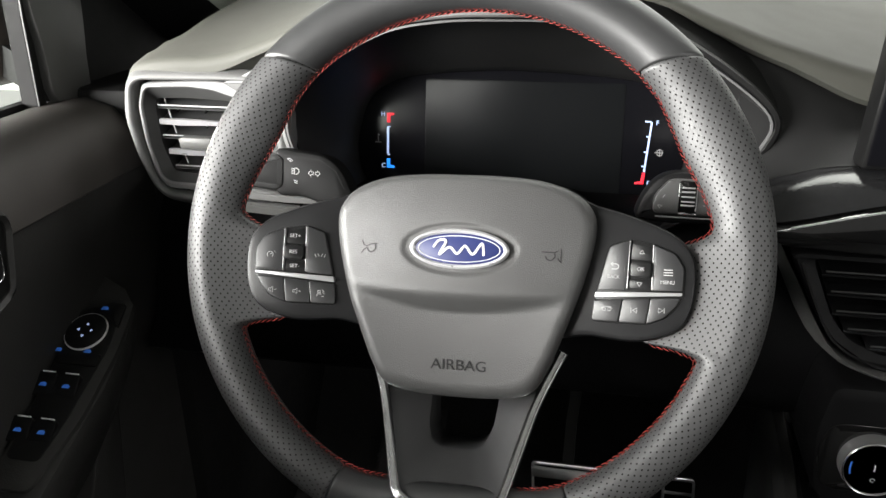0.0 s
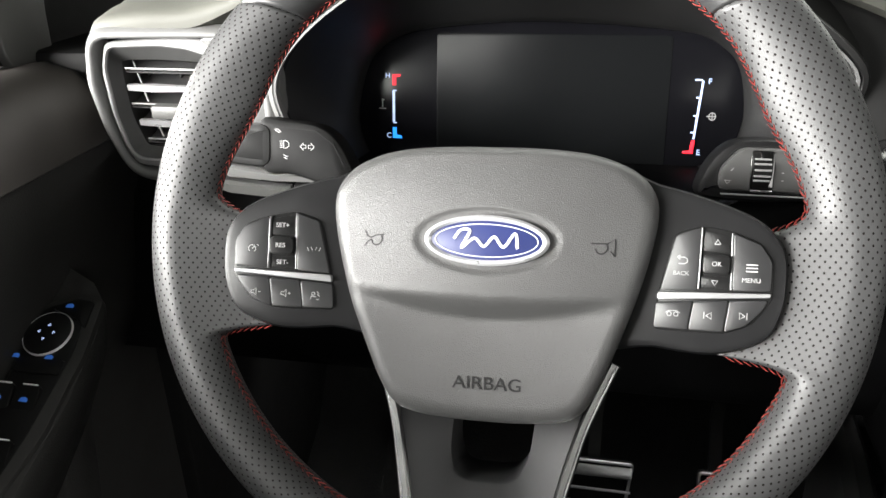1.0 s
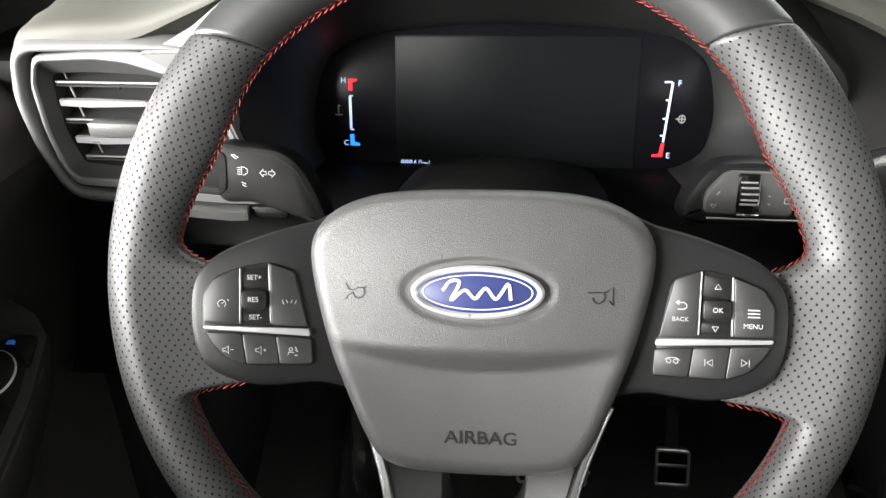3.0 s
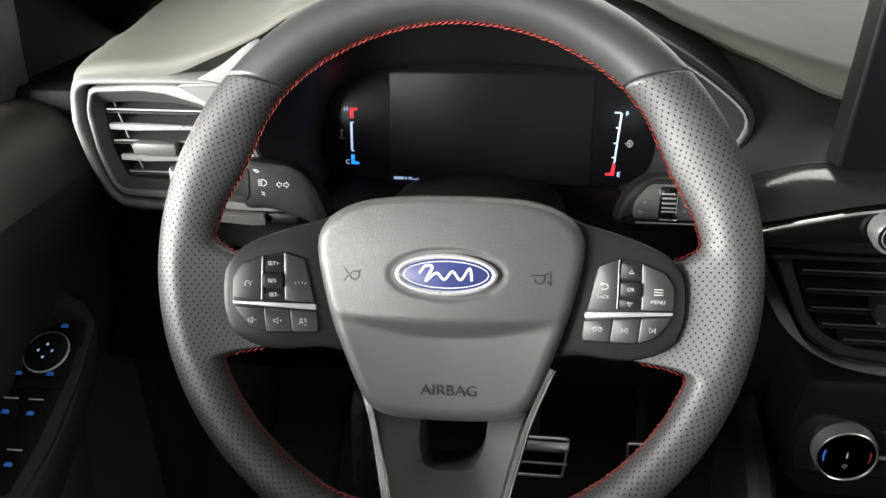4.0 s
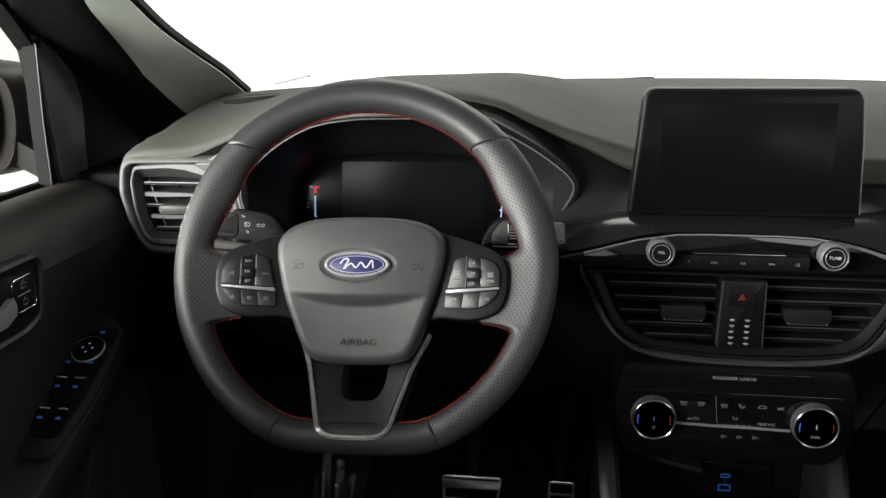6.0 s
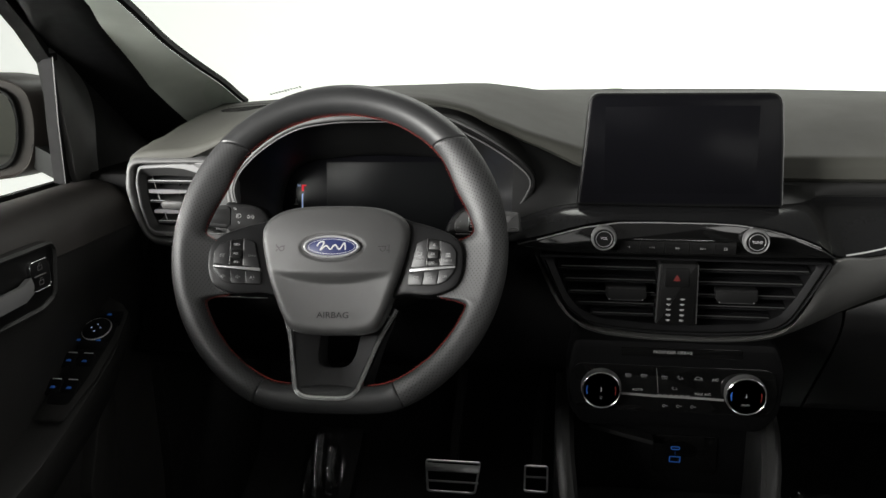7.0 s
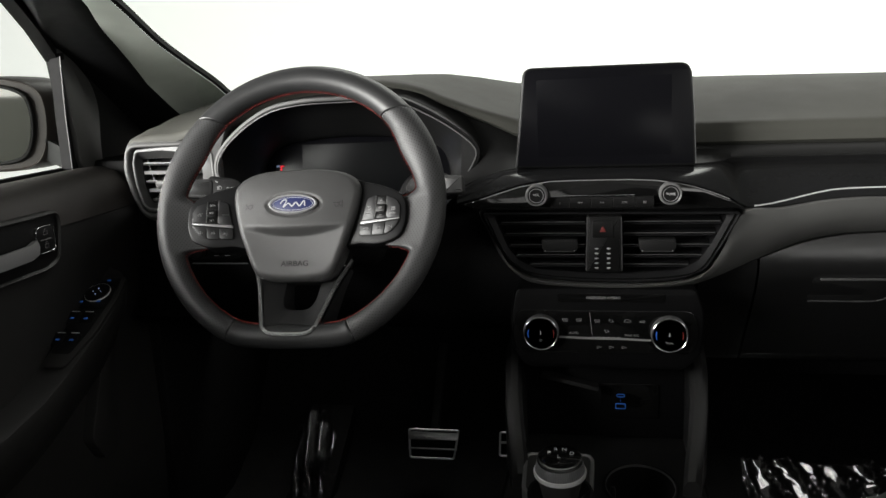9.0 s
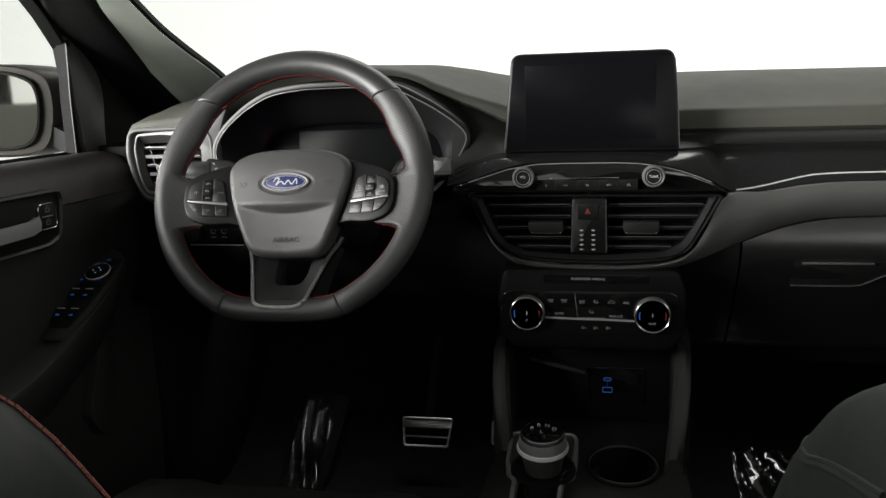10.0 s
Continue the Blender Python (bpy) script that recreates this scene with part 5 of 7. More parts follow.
def radio_panel():
    r = thing("radio_panel", face_at(0.294, 0.592, 0.986), "piano black radio panel with two chrome-ringed knobs", "radio")
    rel = lambda pts: [(x - 0.294, z - 0.986) for x, z in pts]
    top = [(x, along(TRIM_LOW, x)[1] - 0.003) for x in (0.105, 0.13, 0.16, 0.186, 0.225, 0.26, 0.294, 0.33, 0.361, 0.39, 0.413, 0.436, 0.456, 0.478)]
    low = [(0.470, 0.9655), (0.40, 0.9665), (0.294, 0.967), (0.18, 0.9670), (0.13, 0.9665)]
    o = rel(top + low)
    part("fascia", plate(o, -0.05, 0.004, 0.002, zf=lambda x, y: -0.13 * max(0, abs(x) - 0.11) ** 1.0), PIANO, r, "glossy black fascia")
    part("top_edge", sweep([(*p, 0.003 - 0.13 * max(0, abs(p[0]) - 0.11)) for p in rel(top)[1:-1]], [(-0.0005, -0.001), (0.0005, -0.001), (0.0005, 0.001), (-0.0005, 0.001)], up=(0, 0, 1)), SILVER, r, "fine bright edge")
    for x, word in ((0.2085, "VOL"), (0.380, "TUNE")):
        px, py = x - 0.294, 0.989 - 0.986
        k = part("knob", lathe([(0.0140, 0.0), (0.0145, 0.006), (0.0147, 0.011), (0.0143, 0.0142), (0.0135, 0.0164), (0.0127, 0.0172), (0.0121, 0.0168), (0.0118, 0.0155), (0.0, 0.0155)], 48, m=Matrix.Translation((px, py, 0.003))), BEZEL, r, "satin grey knob")
        part("knob_ring", lathe([(0.0096, 0.0), (0.0096, 0.0010), (0.0093, 0.0012), (0.0089, 0.0010), (0.0089, 0.0)], 48, m=Matrix.Translation((px, py, 0.0184))), SILVER, k, "satin ring")
        part("knob_face", lathe([(0.0117, 0.0), (0.0115, 0.0006), (0.0, 0.0006)], 40, m=Matrix.Translation((px, py, 0.0186))), KNOB_FACE, k, "black knob face")
        letters("lettering", word, 0.0046 if word == "TUNE" else 0.0042, PRINT, k, px, py + (0 if word == "TUNE" else 0.001), 0.0194)
    part("slot_edge", block((-0.0045, 0.0004, 0.0050), (0.092, 0.0010, 0.0020), 0.0003), CHROME, r, "fine bright line")
    xs = [-0.0685, -0.0430, -0.0145, 0.0140, 0.0425, 0.0665]
    for i, (a, b) in enumerate(zip(xs, xs[1:])):
        key = part("radio_key", plate(rect(a + 0.0002, -0.0160, b - 0.0002, -0.0018, 0.0006), 0.0, 0.0050, 0.0004), KNOB_FACE, r)
        cx, cy = (a + b) / 2, -0.0092
        tri = lambda o, s: [(o - s * 0.0014, 0.0014), (o + s * 0.0014, 0), (o - s * 0.0014, -0.0014), (o - s * 0.0014, 0.0014)]
        sym = {0: [[(0.001, 0.0018), (-0.0012, 0), (0.001, -0.0018), (0.001, 0.0018)]], 1: [tri(-0.0016, -1), tri(0.0016, -1), [(-0.0038, 0.0014), (-0.0038, -0.0014)]],
               2: [tri(-0.0012, 1), [(0.0014, 0.0014), (0.0014, -0.0014)], [(0.0026, 0.0014), (0.0026, -0.0014)]], 3: [tri(-0.0016, 1), tri(0.0016, 1), [(0.0038, 0.0014), (0.0038, -0.0014)]],
               4: [[(-0.0022, -0.0016), (0.0022, -0.0016), (0.0022, 0.0016), (-0.0022, 0.0016), (-0.0022, -0.0016)], [(-0.0014, 0.001), (0.0014, -0.001)]]}[i]
        part("symbol", stroke([[(x * 0.8, y * 0.8) for x, y in line] for line in sym], 0.0004, 0.0002, 0.0053, m=Matrix.Translation((cx, cy, 0))), KEY_PRINT, key)
    return r


radio_panel()


def centre_vent():
    v = thing("centre_air_vent", face_at(0.297, 0.592, 0.92), "pair of black centre air vents with a hazard switch between them", "air vent", "air vents")
    rel = lambda pts: [(x - 0.297, z - 0.92) for x, z in pts]
    o = fillet(rel([(0.132, 0.9640), (0.154, 0.919), (0.170, 0.896), (0.202, 0.875), (0.263, 0.868), (0.340, 0.867), (0.398, 0.872), (0.428, 0.885), (0.449, 0.919), (0.472, 0.9620)]), 0.006, 3)
    i = fillet(rel([(0.148, 0.9600), (0.168, 0.913), (0.182, 0.896), (0.206, 0.885), (0.267, 0.880), (0.330, 0.880), (0.394, 0.884), (0.418, 0.896), (0.434, 0.919), (0.4545, 0.9590)]), 0.006, 3)
    part("surround", frame_plate(o, i, -0.05, 0.003, 0.002, 140, sink=0.004), SHADE_BLACK, v, "black vent surround")
    part("duct", plate(inset(ccw(i), -0.002), -0.062, -0.050, 0.001), RUBBER, v, "dark duct")
    part("edge_line", sweep([(p[0], p[1], 0.0022) for p in spline(rel([(0.140, 0.958), (0.160, 0.9135), (0.176, 0.892), (0.205, 0.8795), (0.265, 0.8735), (0.335, 0.873), (0.397, 0.8775), (0.424, 0.890), (0.442, 0.919), (0.4625, 0.9600)]), 4, False)],
                            [(-0.0008, -0.001), (0.0008, -0.001), (0.0008, 0.0012), (-0.0008, 0.0012)], up=(0, 0, 1)), PIANO, v, "glossy line round the vent")
    blade = [(-0.016, -0.0007), (0.009, -0.0020), (0.0125, -0.0008), (0.0125, 0.0008), (0.009, 0.0018), (-0.016, 0.0005)]
    rows = [(0.9485, 0.156, 0.448), (0.9330, 0.162, 0.442), (0.9175, 0.168, 0.436), (0.9035, 0.178, 0.425), (0.8905, 0.196, 0.408)]
    for z, x0, x1 in rows:
        for a, b in ((x0, 0.274), (0.319, x1)):
            part("slat", sweep([(a - 0.297, z - 0.92, -0.016), (b - 0.297, z - 0.92, -0.016)], blade, up=(0, 1, 0.16)), BLACK_SLAT, v)
            # thin grey strip paints the gloss highlight along the slat's front
            part("slat_highlight", sweep([(a + 0.003 - 0.297, z - 0.9190, -0.0042), ((a + b) / 2 - 0.297, z - 0.9188, -0.0040), (b - 0.003 - 0.297, z - 0.9190, -0.0042)], [(-0.0005, -0.0005), (0.0005, -0.0005), (0.0004, 0.0005), (-0.0004, 0.0005)], up=(0, 1, 0)), BEVEL, v, "grey strip for the highlight on the front edge")
    for a, b in ((0.213, 0.261), (0.341, 0.389)):
        part("tab", plate(fillet(rel([(a, 0.927), (b, 0.927), (b + 0.001, 0.914), (b - 0.004, 0.909), (a + 0.005, 0.909), (a + 0.001, 0.914)]), 0.002, 3), -0.012, 0.003, 0.0022), DARK, v, "rounded adjusting tab")
        part("tab_edge", block(((a + b) / 2 - 0.297, 0.9105 - 0.92, 0.0030), (b - a - 0.012, 0.0007, 0.0010), 0.0003), BEVEL, v, "fine grey lower edge")
        for x in (a + 0.005, b - 0.004):
            part("tab_stud", lathe([(0.0009, 0.0), (0.0008, 0.0008), (0.0, 0.0010)], 10, m=Matrix.Translation((x - 0.297, 0.9112 - 0.92, 0.0028))), SILVER, v, "tiny bright stud")
    s = part("centre_strip", plate(fillet(rel([(0.2745, 0.960), (0.3185, 0.960), (0.3200, 0.884), (0.2725, 0.884)]), 0.003, 3), -0.045, 0.012, 0.003), KNOB_FACE, v, "dark satin centre strip")
    for x0, x1 in ((-0.0222, -0.0242), (0.0212, 0.0226)):
        part("strip_edge", sweep([(x0, 0.038, 0.0100), ((x0 + x1) / 2, 0.0, 0.0100), (x1, -0.034, 0.0100)], [(-0.0012, -0.002), (0.0012, -0.002), (0.0006, 0.0012), (-0.0006, 0.0012)], up=(0, 0, 1)), SLAT, s, "grey bevelled edge")
    hz = part("hazard_switch", plate(rect(-0.0165, 0.011, 0.0115, 0.034, 0.003), 0.008, 0.0135, 0.001), KNOB_FACE, s, "black hazard switch")
    part("symbol", plate([(-0.0068, 0.0190), (0.0018, 0.0190), (-0.0025, 0.0268)], 0.0130, 0.0138, 0.0002), RED_MARK, hz, "red triangle")
    for x in (-0.0105, 0.0052):
        for k in range(5):
            part("dial_mark", plate(spline([(x - 0.0028, -0.0032 - k * 0.0066), (x, -0.0026 - k * 0.0066), (x + 0.0028, -0.0032 - k * 0.0066), (x + 0.0014, -0.0046 - k * 0.0066), (x, -0.0050 - k * 0.0066), (x - 0.0014, -0.0046 - k * 0.0066)], 3), 0.011, 0.0132, 0.0003), DIM_PRINT, s)
    return v


centre_vent()


def climate_panel():
    c = thing("climate_panel", face_at(0.296, 0.584, 0.803), "black climate control panel with two chrome-ringed dials", "climate control")
    rel = lambda pts: [(x - 0.296, z - 0.800) for x, z in pts]
    o = fillet(rel([(0.176, 0.8585), (0.416, 0.8585), (0.428, 0.825), (0.425, 0.765), (0.405, 0.742), (0.190, 0.742), (0.172, 0.765), (0.168, 0.815)]), 0.010, 4)
    part("panel", plate(o, -0.10, 0.0, 0.009), PANEL, c, "black grained panel")
    part("gloss_field", plate(fillet(rel([(0.178, 0.8275), (0.414, 0.8275), (0.420, 0.800), (0.414, 0.7665), (0.178, 0.7665), (0.172, 0.800)]), 0.014, 5), -0.004, 0.0016, 0.0008), PIANO, c, "glossy black control field")
    st = part("indicator_strip", plate(rect(-0.062, 0.0385, 0.080, 0.0510, 0.003), -0.002, 0.0012, 0.0004), PIANO, c)
    letters("lettering", "PASSENGER AIRBAG", 0.0052, DIM_PRINT, st, -0.0010, 0.0448, 0.0014, width=0.045)
    for x, dual in ((0.2115, 0), (0.3815, 1)):
        px = x - 0.296
        d = part("dial", lathe([(0.0243, 0.0), (0.0242, 0.008), (0.0239, 0.0118), (0.0233, 0.0138), (0.0226, 0.0142), (0.0220, 0.0136), (0.0216, 0.0126), (0.0, 0.0126)], 56, m=Matrix.Translation((px, -0.003, 0.0))), DIM_SILVER, c, "rotary dial with a satin rim")
        part("dial_ring", lathe([(0.0234, 0.0), (0.0235, 0.0008), (0.0229, 0.0012), (0.0223, 0.0008), (0.0222, 0.0)], 56, m=Matrix.Translation((px, -0.003, 0.0132))), SMOKED, d, "polished ring")
        part("dial_face", lathe([(0.0215, 0.0), (0.0212, 0.0006), (0.0, 0.0006)], 48, m=Matrix.Translation((px, -0.003, 0.0126))), KNOB_FACE, d, "black glass dial face")
        part("pointer", plate([(px - 0.0005, -0.0045), (px + 0.0005, -0.0045), (px + 0.0003, 0.0010), (px - 0.0003, 0.0010)], 0.0132, 0.0138, 0.0001), PRINT, d)
        for sgn, mat, nm in ((-1, BLUE_DOOR, "cold_mark"), (1, RED_MARK, "hot_mark")):
            arc = [(px + sgn * 0.0175 * math.cos(radians(a)), -0.003 + 0.0175 * math.sin(radians(a))) for a in range(-18, 19, 6)]
            part(nm, stroke([arc], 0.0012, 0.0004, 0.0133), mat, d)
        if dual:
            letters("lettering", "DUAL", 0.0038, DIM_PRINT, d, px, -0.0135, 0.0136)
        else:
            part("symbol", stroke([circle(px, -0.0125, 0.0016, n=8)], 0.0005, 0.0002, 0.0134), DIM_PRINT, d)
    part("accent_line", sweep([(-0.060, -0.0105, 0.0022), (-0.02, -0.0118, 0.0028), (0.02, -0.0120, 0.0028), (0.062, -0.0135, 0.0022)], [(-0.0012, -0.001), (0.0012, -0.001), (0.0012, 0.0008), (-0.0012, 0.0008)], up=(0, 0, 1)), SILVER, c, "silver line")
    for k in range(6):
        part("key_edge", block((-0.0135 + k * 0.0066, -0.0105, 0.0030), (0.0046, 0.0014, 0.003), 0.0005), SILVER, c)
    fan = [[(-0.0038, 0.0010), (0.0038, 0.0010), (0.0030, -0.0008), (-0.0030, -0.0008), (-0.0038, 0.0010)], [(-0.002, -0.0016), (-0.0026, -0.0032)], [(0, -0.0016), (0, -0.0032)], [(0.002, -0.0016), (0.0026, -0.0032)]]
    seat = [[(-0.004, 0.001), (-0.001, -0.002), (0.003, -0.001)], [(0.001, 0.002), (0.002, -0.001)], [(-0.003, 0.0025), (-0.0015, 0.0005)]]
    car = [[(-0.0045, -0.001), (0.0045, -0.001), (0.004, 0.001), (0.002, 0.001), (0.001, 0.0024), (-0.002, 0.0024), (-0.0035, 0.001), (-0.0045, -0.001)]]
    for x, z, sym in ((0.2440, 0.8140, fan), (0.2625, 0.8140, fan), (0.2870, 0.8130, fan), (0.3060, 0.8130, seat), (0.3000, 0.7985, seat), (0.3270, 0.8125, car)):
        part("symbol", stroke(sym, 0.0005, 0.0002, 0.0017, m=Matrix.Translation((x - 0.296, z - 0.800, 0))), DIM_PRINT, c)
    for x, z, s in ((0.2555, 0.7950, "AUTO"), (0.3330, 0.7925, "MAX A/C"), (0.3465, 0.8120, "A/C")):
        letters("lettering", s, 0.0046, DIM_PRINT, c, x - 0.296, z - 0.800, 0.0018)
    for x in (0.2880, 0.3045, 0.3215):
        part("symbol", stroke([circle(0, 0, 0.0016, n=8), [(0.002, 0), (0.0045, 0)]], 0.0006, 0.0002, 0.0017, m=Matrix.Translation((x - 0.296, -0.0245, 0))), DIM_PRINT, c)
    part("divider", stroke([[(-0.019, 0.024), (-0.0155, -0.008)]], 0.0004, 0.0002, 0.0017), DIM_PRINT, c)
    return c


climate_panel()


# ---- centre console ----
def centre_console():
    c = thing("centre_console", Matrix.Translation((0.296, 0.30, 0.33)), "black centre console with an open tray and grey side rails", "console")
    # base with sloping top
    deck = pose(0.296, 0.20, 0.6125, -2.7)
    hole = circle(0.0475, 0.337, 0.0470, 0.0665, 56)
    bm = frame_plate(fillet([(-0.130, 0.52), (0.130, 0.52), (0.136, 0.0), (0.136, -0.55), (-0.136, -0.55), (-0.136, 0.0)], 0.008, 3), hole, -0.014, 0.0, 0.003, 160)
    bmesh.ops.transform(bm, matrix=deck, verts=bm.verts)
    part("deck", bm, DECK, c, "black console deck", world=True)
    for x in (0.166, 0.426):
        part("side_panel", block((x, 0.19, 0.462), (0.014, 1.06, 0.262), 0.004), DARK, c, "black console side", world=True)
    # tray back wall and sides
    # back wall in the darkened black, for the shade inside the tray
    part("tray_back", block((0.296, 0.717, 0.67), (0.262, 0.024, 0.16), 0.006), SHADE_BLACK, c, world=True)
    for sx in (-1, 1):
        bm, rings = bmesh.new(), []
        for y, z0, z1, off in ((0.735, 0.60, 0.76, 0.122), (0.66, 0.60, 0.752, 0.122), (0.625, 0.60, 0.738, 0.121), (0.595, 0.60, 0.705, 0.119), (0.570, 0.60, 0.668, 0.114), (0.545, 0.602, 0.636, 0.108), (0.52, 0.604, 0.618, 0.104)):
            x = 0.297 + sx * off
            rings.append([(x + sx * 0.020, y, z0 - 0.01), (x + sx * 0.020, y, z1 - 0.010), (x + sx * 0.012, y, z1), (x + sx * 0.002, y, z1 - 0.001), (x - sx * 0.004, y, z1 - 0.010), (x - sx * 0.004, y, z0 - 0.01)])
        skin(bm, rings)
        part("side_rail", bm, RAIL, c, "grey side rail", world=True)
    # small lip in the tray, standing in for a lit patch
    part("lit_patch_lip", sweep([(0.205, 0.70, 0.694), (0.25, 0.688, 0.688), (0.288, 0.69, 0.678)], [(-0.010, -0.003), (0.010, -0.003), (0.010, 0.003), (-0.010, 0.003)]), DECK, c, world=True)
    # socket panel
    f = face_at(0.335, 0.704, 0.652)
    bm = plate(rect(-0.043, -0.028, 0.043, 0.028, 0.004), -0.006, 0.002, 0.001)
    bmesh.ops.transform(bm, matrix=f, verts=bm.verts)
    p = part("socket_panel", bm, PIANO, c, "black socket panel", world=True)
    for name, pts, mat in (("socket_mark", fillet([(-0.0198, 0.0060), (-0.0072, 0.0060), (-0.0072, 0.0115), (-0.0198, 0.0115)], 0.0026, 3), BLUE_LIT), ("socket_mark", rect(-0.0212, -0.0130, -0.0058, -0.0038, 0.0010), BLUE_LIT)):
        bm = frame_plate(pts, inset(ccw(pts), 0.0013), 0.0, 0.0028, 0.0002, 48)
        bmesh.ops.transform(bm, matrix=f, verts=bm.verts)
        part(name, bm, mat, p, "blue-lit socket outline", world=True)
    bm = stroke([[(-0.0135, 0.005), (-0.0135, -0.002)]], 0.0004, 0.0003, 0.0022)
    bmesh.ops.transform(bm, matrix=f, verts=bm.verts)
    part("socket_line", bm, BLUE_LIT, p, world=True)
    bm = stroke([circle(0.025, -0.001, 0.009, 0.005, 16), [(0.018, -0.001), (0.032, -0.001)]], 0.0006, 0.0003, 0.0022)
    bmesh.ops.transform(bm, matrix=f, verts=bm.verts)
    part("symbol", bm, DARK_PRINT, p, world=True)
    return c


centre_console()


def gear_selector():
    g = thing("gear_selector", pose(0.237, 0.462, 0.612, 8), "rotary gear selector with knurled chrome ring on a silver-edged plate", "gear selector")
    o = [(-0.050, 0.090), (-0.046, 0.102), (0.040, 0.104), (0.046, 0.090), (0.044, 0.020), (0.031, 0.000), (0.029, -0.110), (-0.034, -0.110), (-0.035, 0.000), (-0.048, 0.020)]
    part("plate_edge", frame_plate(fillet(o, 0.006, 4), fillet(inset(ccw(o), 0.0055), 0.005, 4), -0.036, 0.0040, 0.0015, 110), SILVER, g, "satin silver edge")
    part("plate", plate(fillet(inset(ccw(o), 0.005), 0.005, 4), -0.012, 0.0025, 0.0006), SWITCH, g, "satin dark grey plate")
    part("slot_field", plate(rect(-0.026, -0.104, 0.024, -0.008, 0.004), 0.000, 0.0034, 0.0005), PIANO, g, "glossy black field")
    part("collar", lathe([(0.0430, 0.0020), (0.0425, 0.0045), (0.0380, 0.0055), (0.0360, 0.0040), (0.0, 0.0040)], 56, m=Matrix.Translation((0.003, 0.012, 0))), SHADE_BLACK, g, "matte black collar")
    ctr = Matrix.Translation((0.003, 0.012, 0.002)) @ Matrix.Scale(0.95, 4)
    part("pedestal", lathe([(0.0250, 0.0), (0.0255, 0.006), (0.0285, 0.020), (0.0315, 0.031), (0.0325, 0.034), (0.0, 0.034)], 48, m=ctr), SWITCH, g, "dark grey tapered pedestal")
    part("lower_ring", lathe([(0.0325, 0.0325), (0.0352, 0.0345), (0.0356, 0.0375), (0.0345, 0.0400), (0.0, 0.0400)], 56, m=ctr), RING, g, "polished chrome ring")
    bm = lathe([(0.0328, 0.0395), (0.0300, 0.0540), (0.0, 0.0540)], 64, m=ctr)
    for i in range(64):
        a = 2 * math.pi * i / 64
        block((0, 0, 0), (0.0012, 0.0016, 0.0135), 0.0004, bm, m=ctr @ pose(0, 0, 0, 0, 0, math.degrees(a)) @ pose(0.0316, 0, 0.0468, 0, -11, 0))
    part("knurled_ring", bm, ACCENT, g, "knurled metal grip ring")
    part("top_ring", lathe([(0.0302, 0.0535), (0.0306, 0.0560), (0.0296, 0.0590), (0.0276, 0.0598), (0.0, 0.0590)], 56, m=ctr), BRIGHT, g, "polished rim")
    top = part("top", lathe([(0.0276, 0.0590), (0.0272, 0.0602), (0.018, 0.0612), (0.0, 0.0616)], 48, m=ctr), PIANO, g, "black top with white letters")
    for s, x, y in (("P", -0.0145, 0.0040), ("R", -0.0056, 0.0125), ("N", 0.0060, 0.0125), ("D", 0.0160, 0.0040), ("L", -0.0010, -0.0045)):
        letters("lettering", s, 0.0092, PRINT, top, 0, 0, 0, m=ctr @ pose(x, y, 0.0628))
    return g


gear_selector()


def cup_holder():
    h = thing("cup_holder", pose(0.3435, 0.5366, 0.5968, -2.7), "oval black cup holder sunk in the console", "cup holder")
    o, i = circle(0, 0, 0.0505, 0.0700, 56), circle(0, 0, 0.0460, 0.0655, 56)
    part("rim", frame_plate(o, i, 0.0012, 0.0040, 0.0012, 80), DARK, h, "black rim")
    part("bright_line", frame_plate(i, circle(0, 0, 0.0453, 0.0648, 56), 0.0, 0.0044, 0.0003, 80), DIM_SILVER, h, "fine chrome line")
    bm = bmesh.new()
    ring = lambda k, z: [(x * k, y * k, z) for x, y in i]
    skin(bm, [ring(0.985, 0.001), ring(0.95, -0.03), ring(0.90, -0.075), ring(0.80, -0.082)], cap=False)
    bm.faces.new([bm.verts.new((x * 0.80, y * 0.80, -0.082)) for x, y in i])
    part("well", bm, RUBBER, h, "dark rubber well")
    for yy in (-0.028, 0.028):
        part("cup_grip", block((-0.036, yy, -0.030), (0.008, 0.016, 0.030), 0.003), RAIL, h, "small sprung cup grip")
    return h


cup_holder()


# ---- floor and pedals ----
def car_floor():
    bm, rings = bmesh.new(), []
    for x in (-0.56, -0.40, -0.20, 0.0, 0.15, 0.294, 0.43, 0.70, 1.16):
        rings.append([(x, y, z) for y, z in ((-1.6, 0.33), (0.70, 0.335), (0.95, 0.34), (1.08, 0.40), (1.20, 0.56), (1.26, 0.80), (1.30, 0.80), (1.24, 0.52), (1.10, 0.34), (0.95, 0.28), (-1.6, 0.27))])
    skin(bm, rings)
    return tagged(part("floor", bm, CARPET), "black carpeted car floor", "floor", kind="structure")


car_floor()


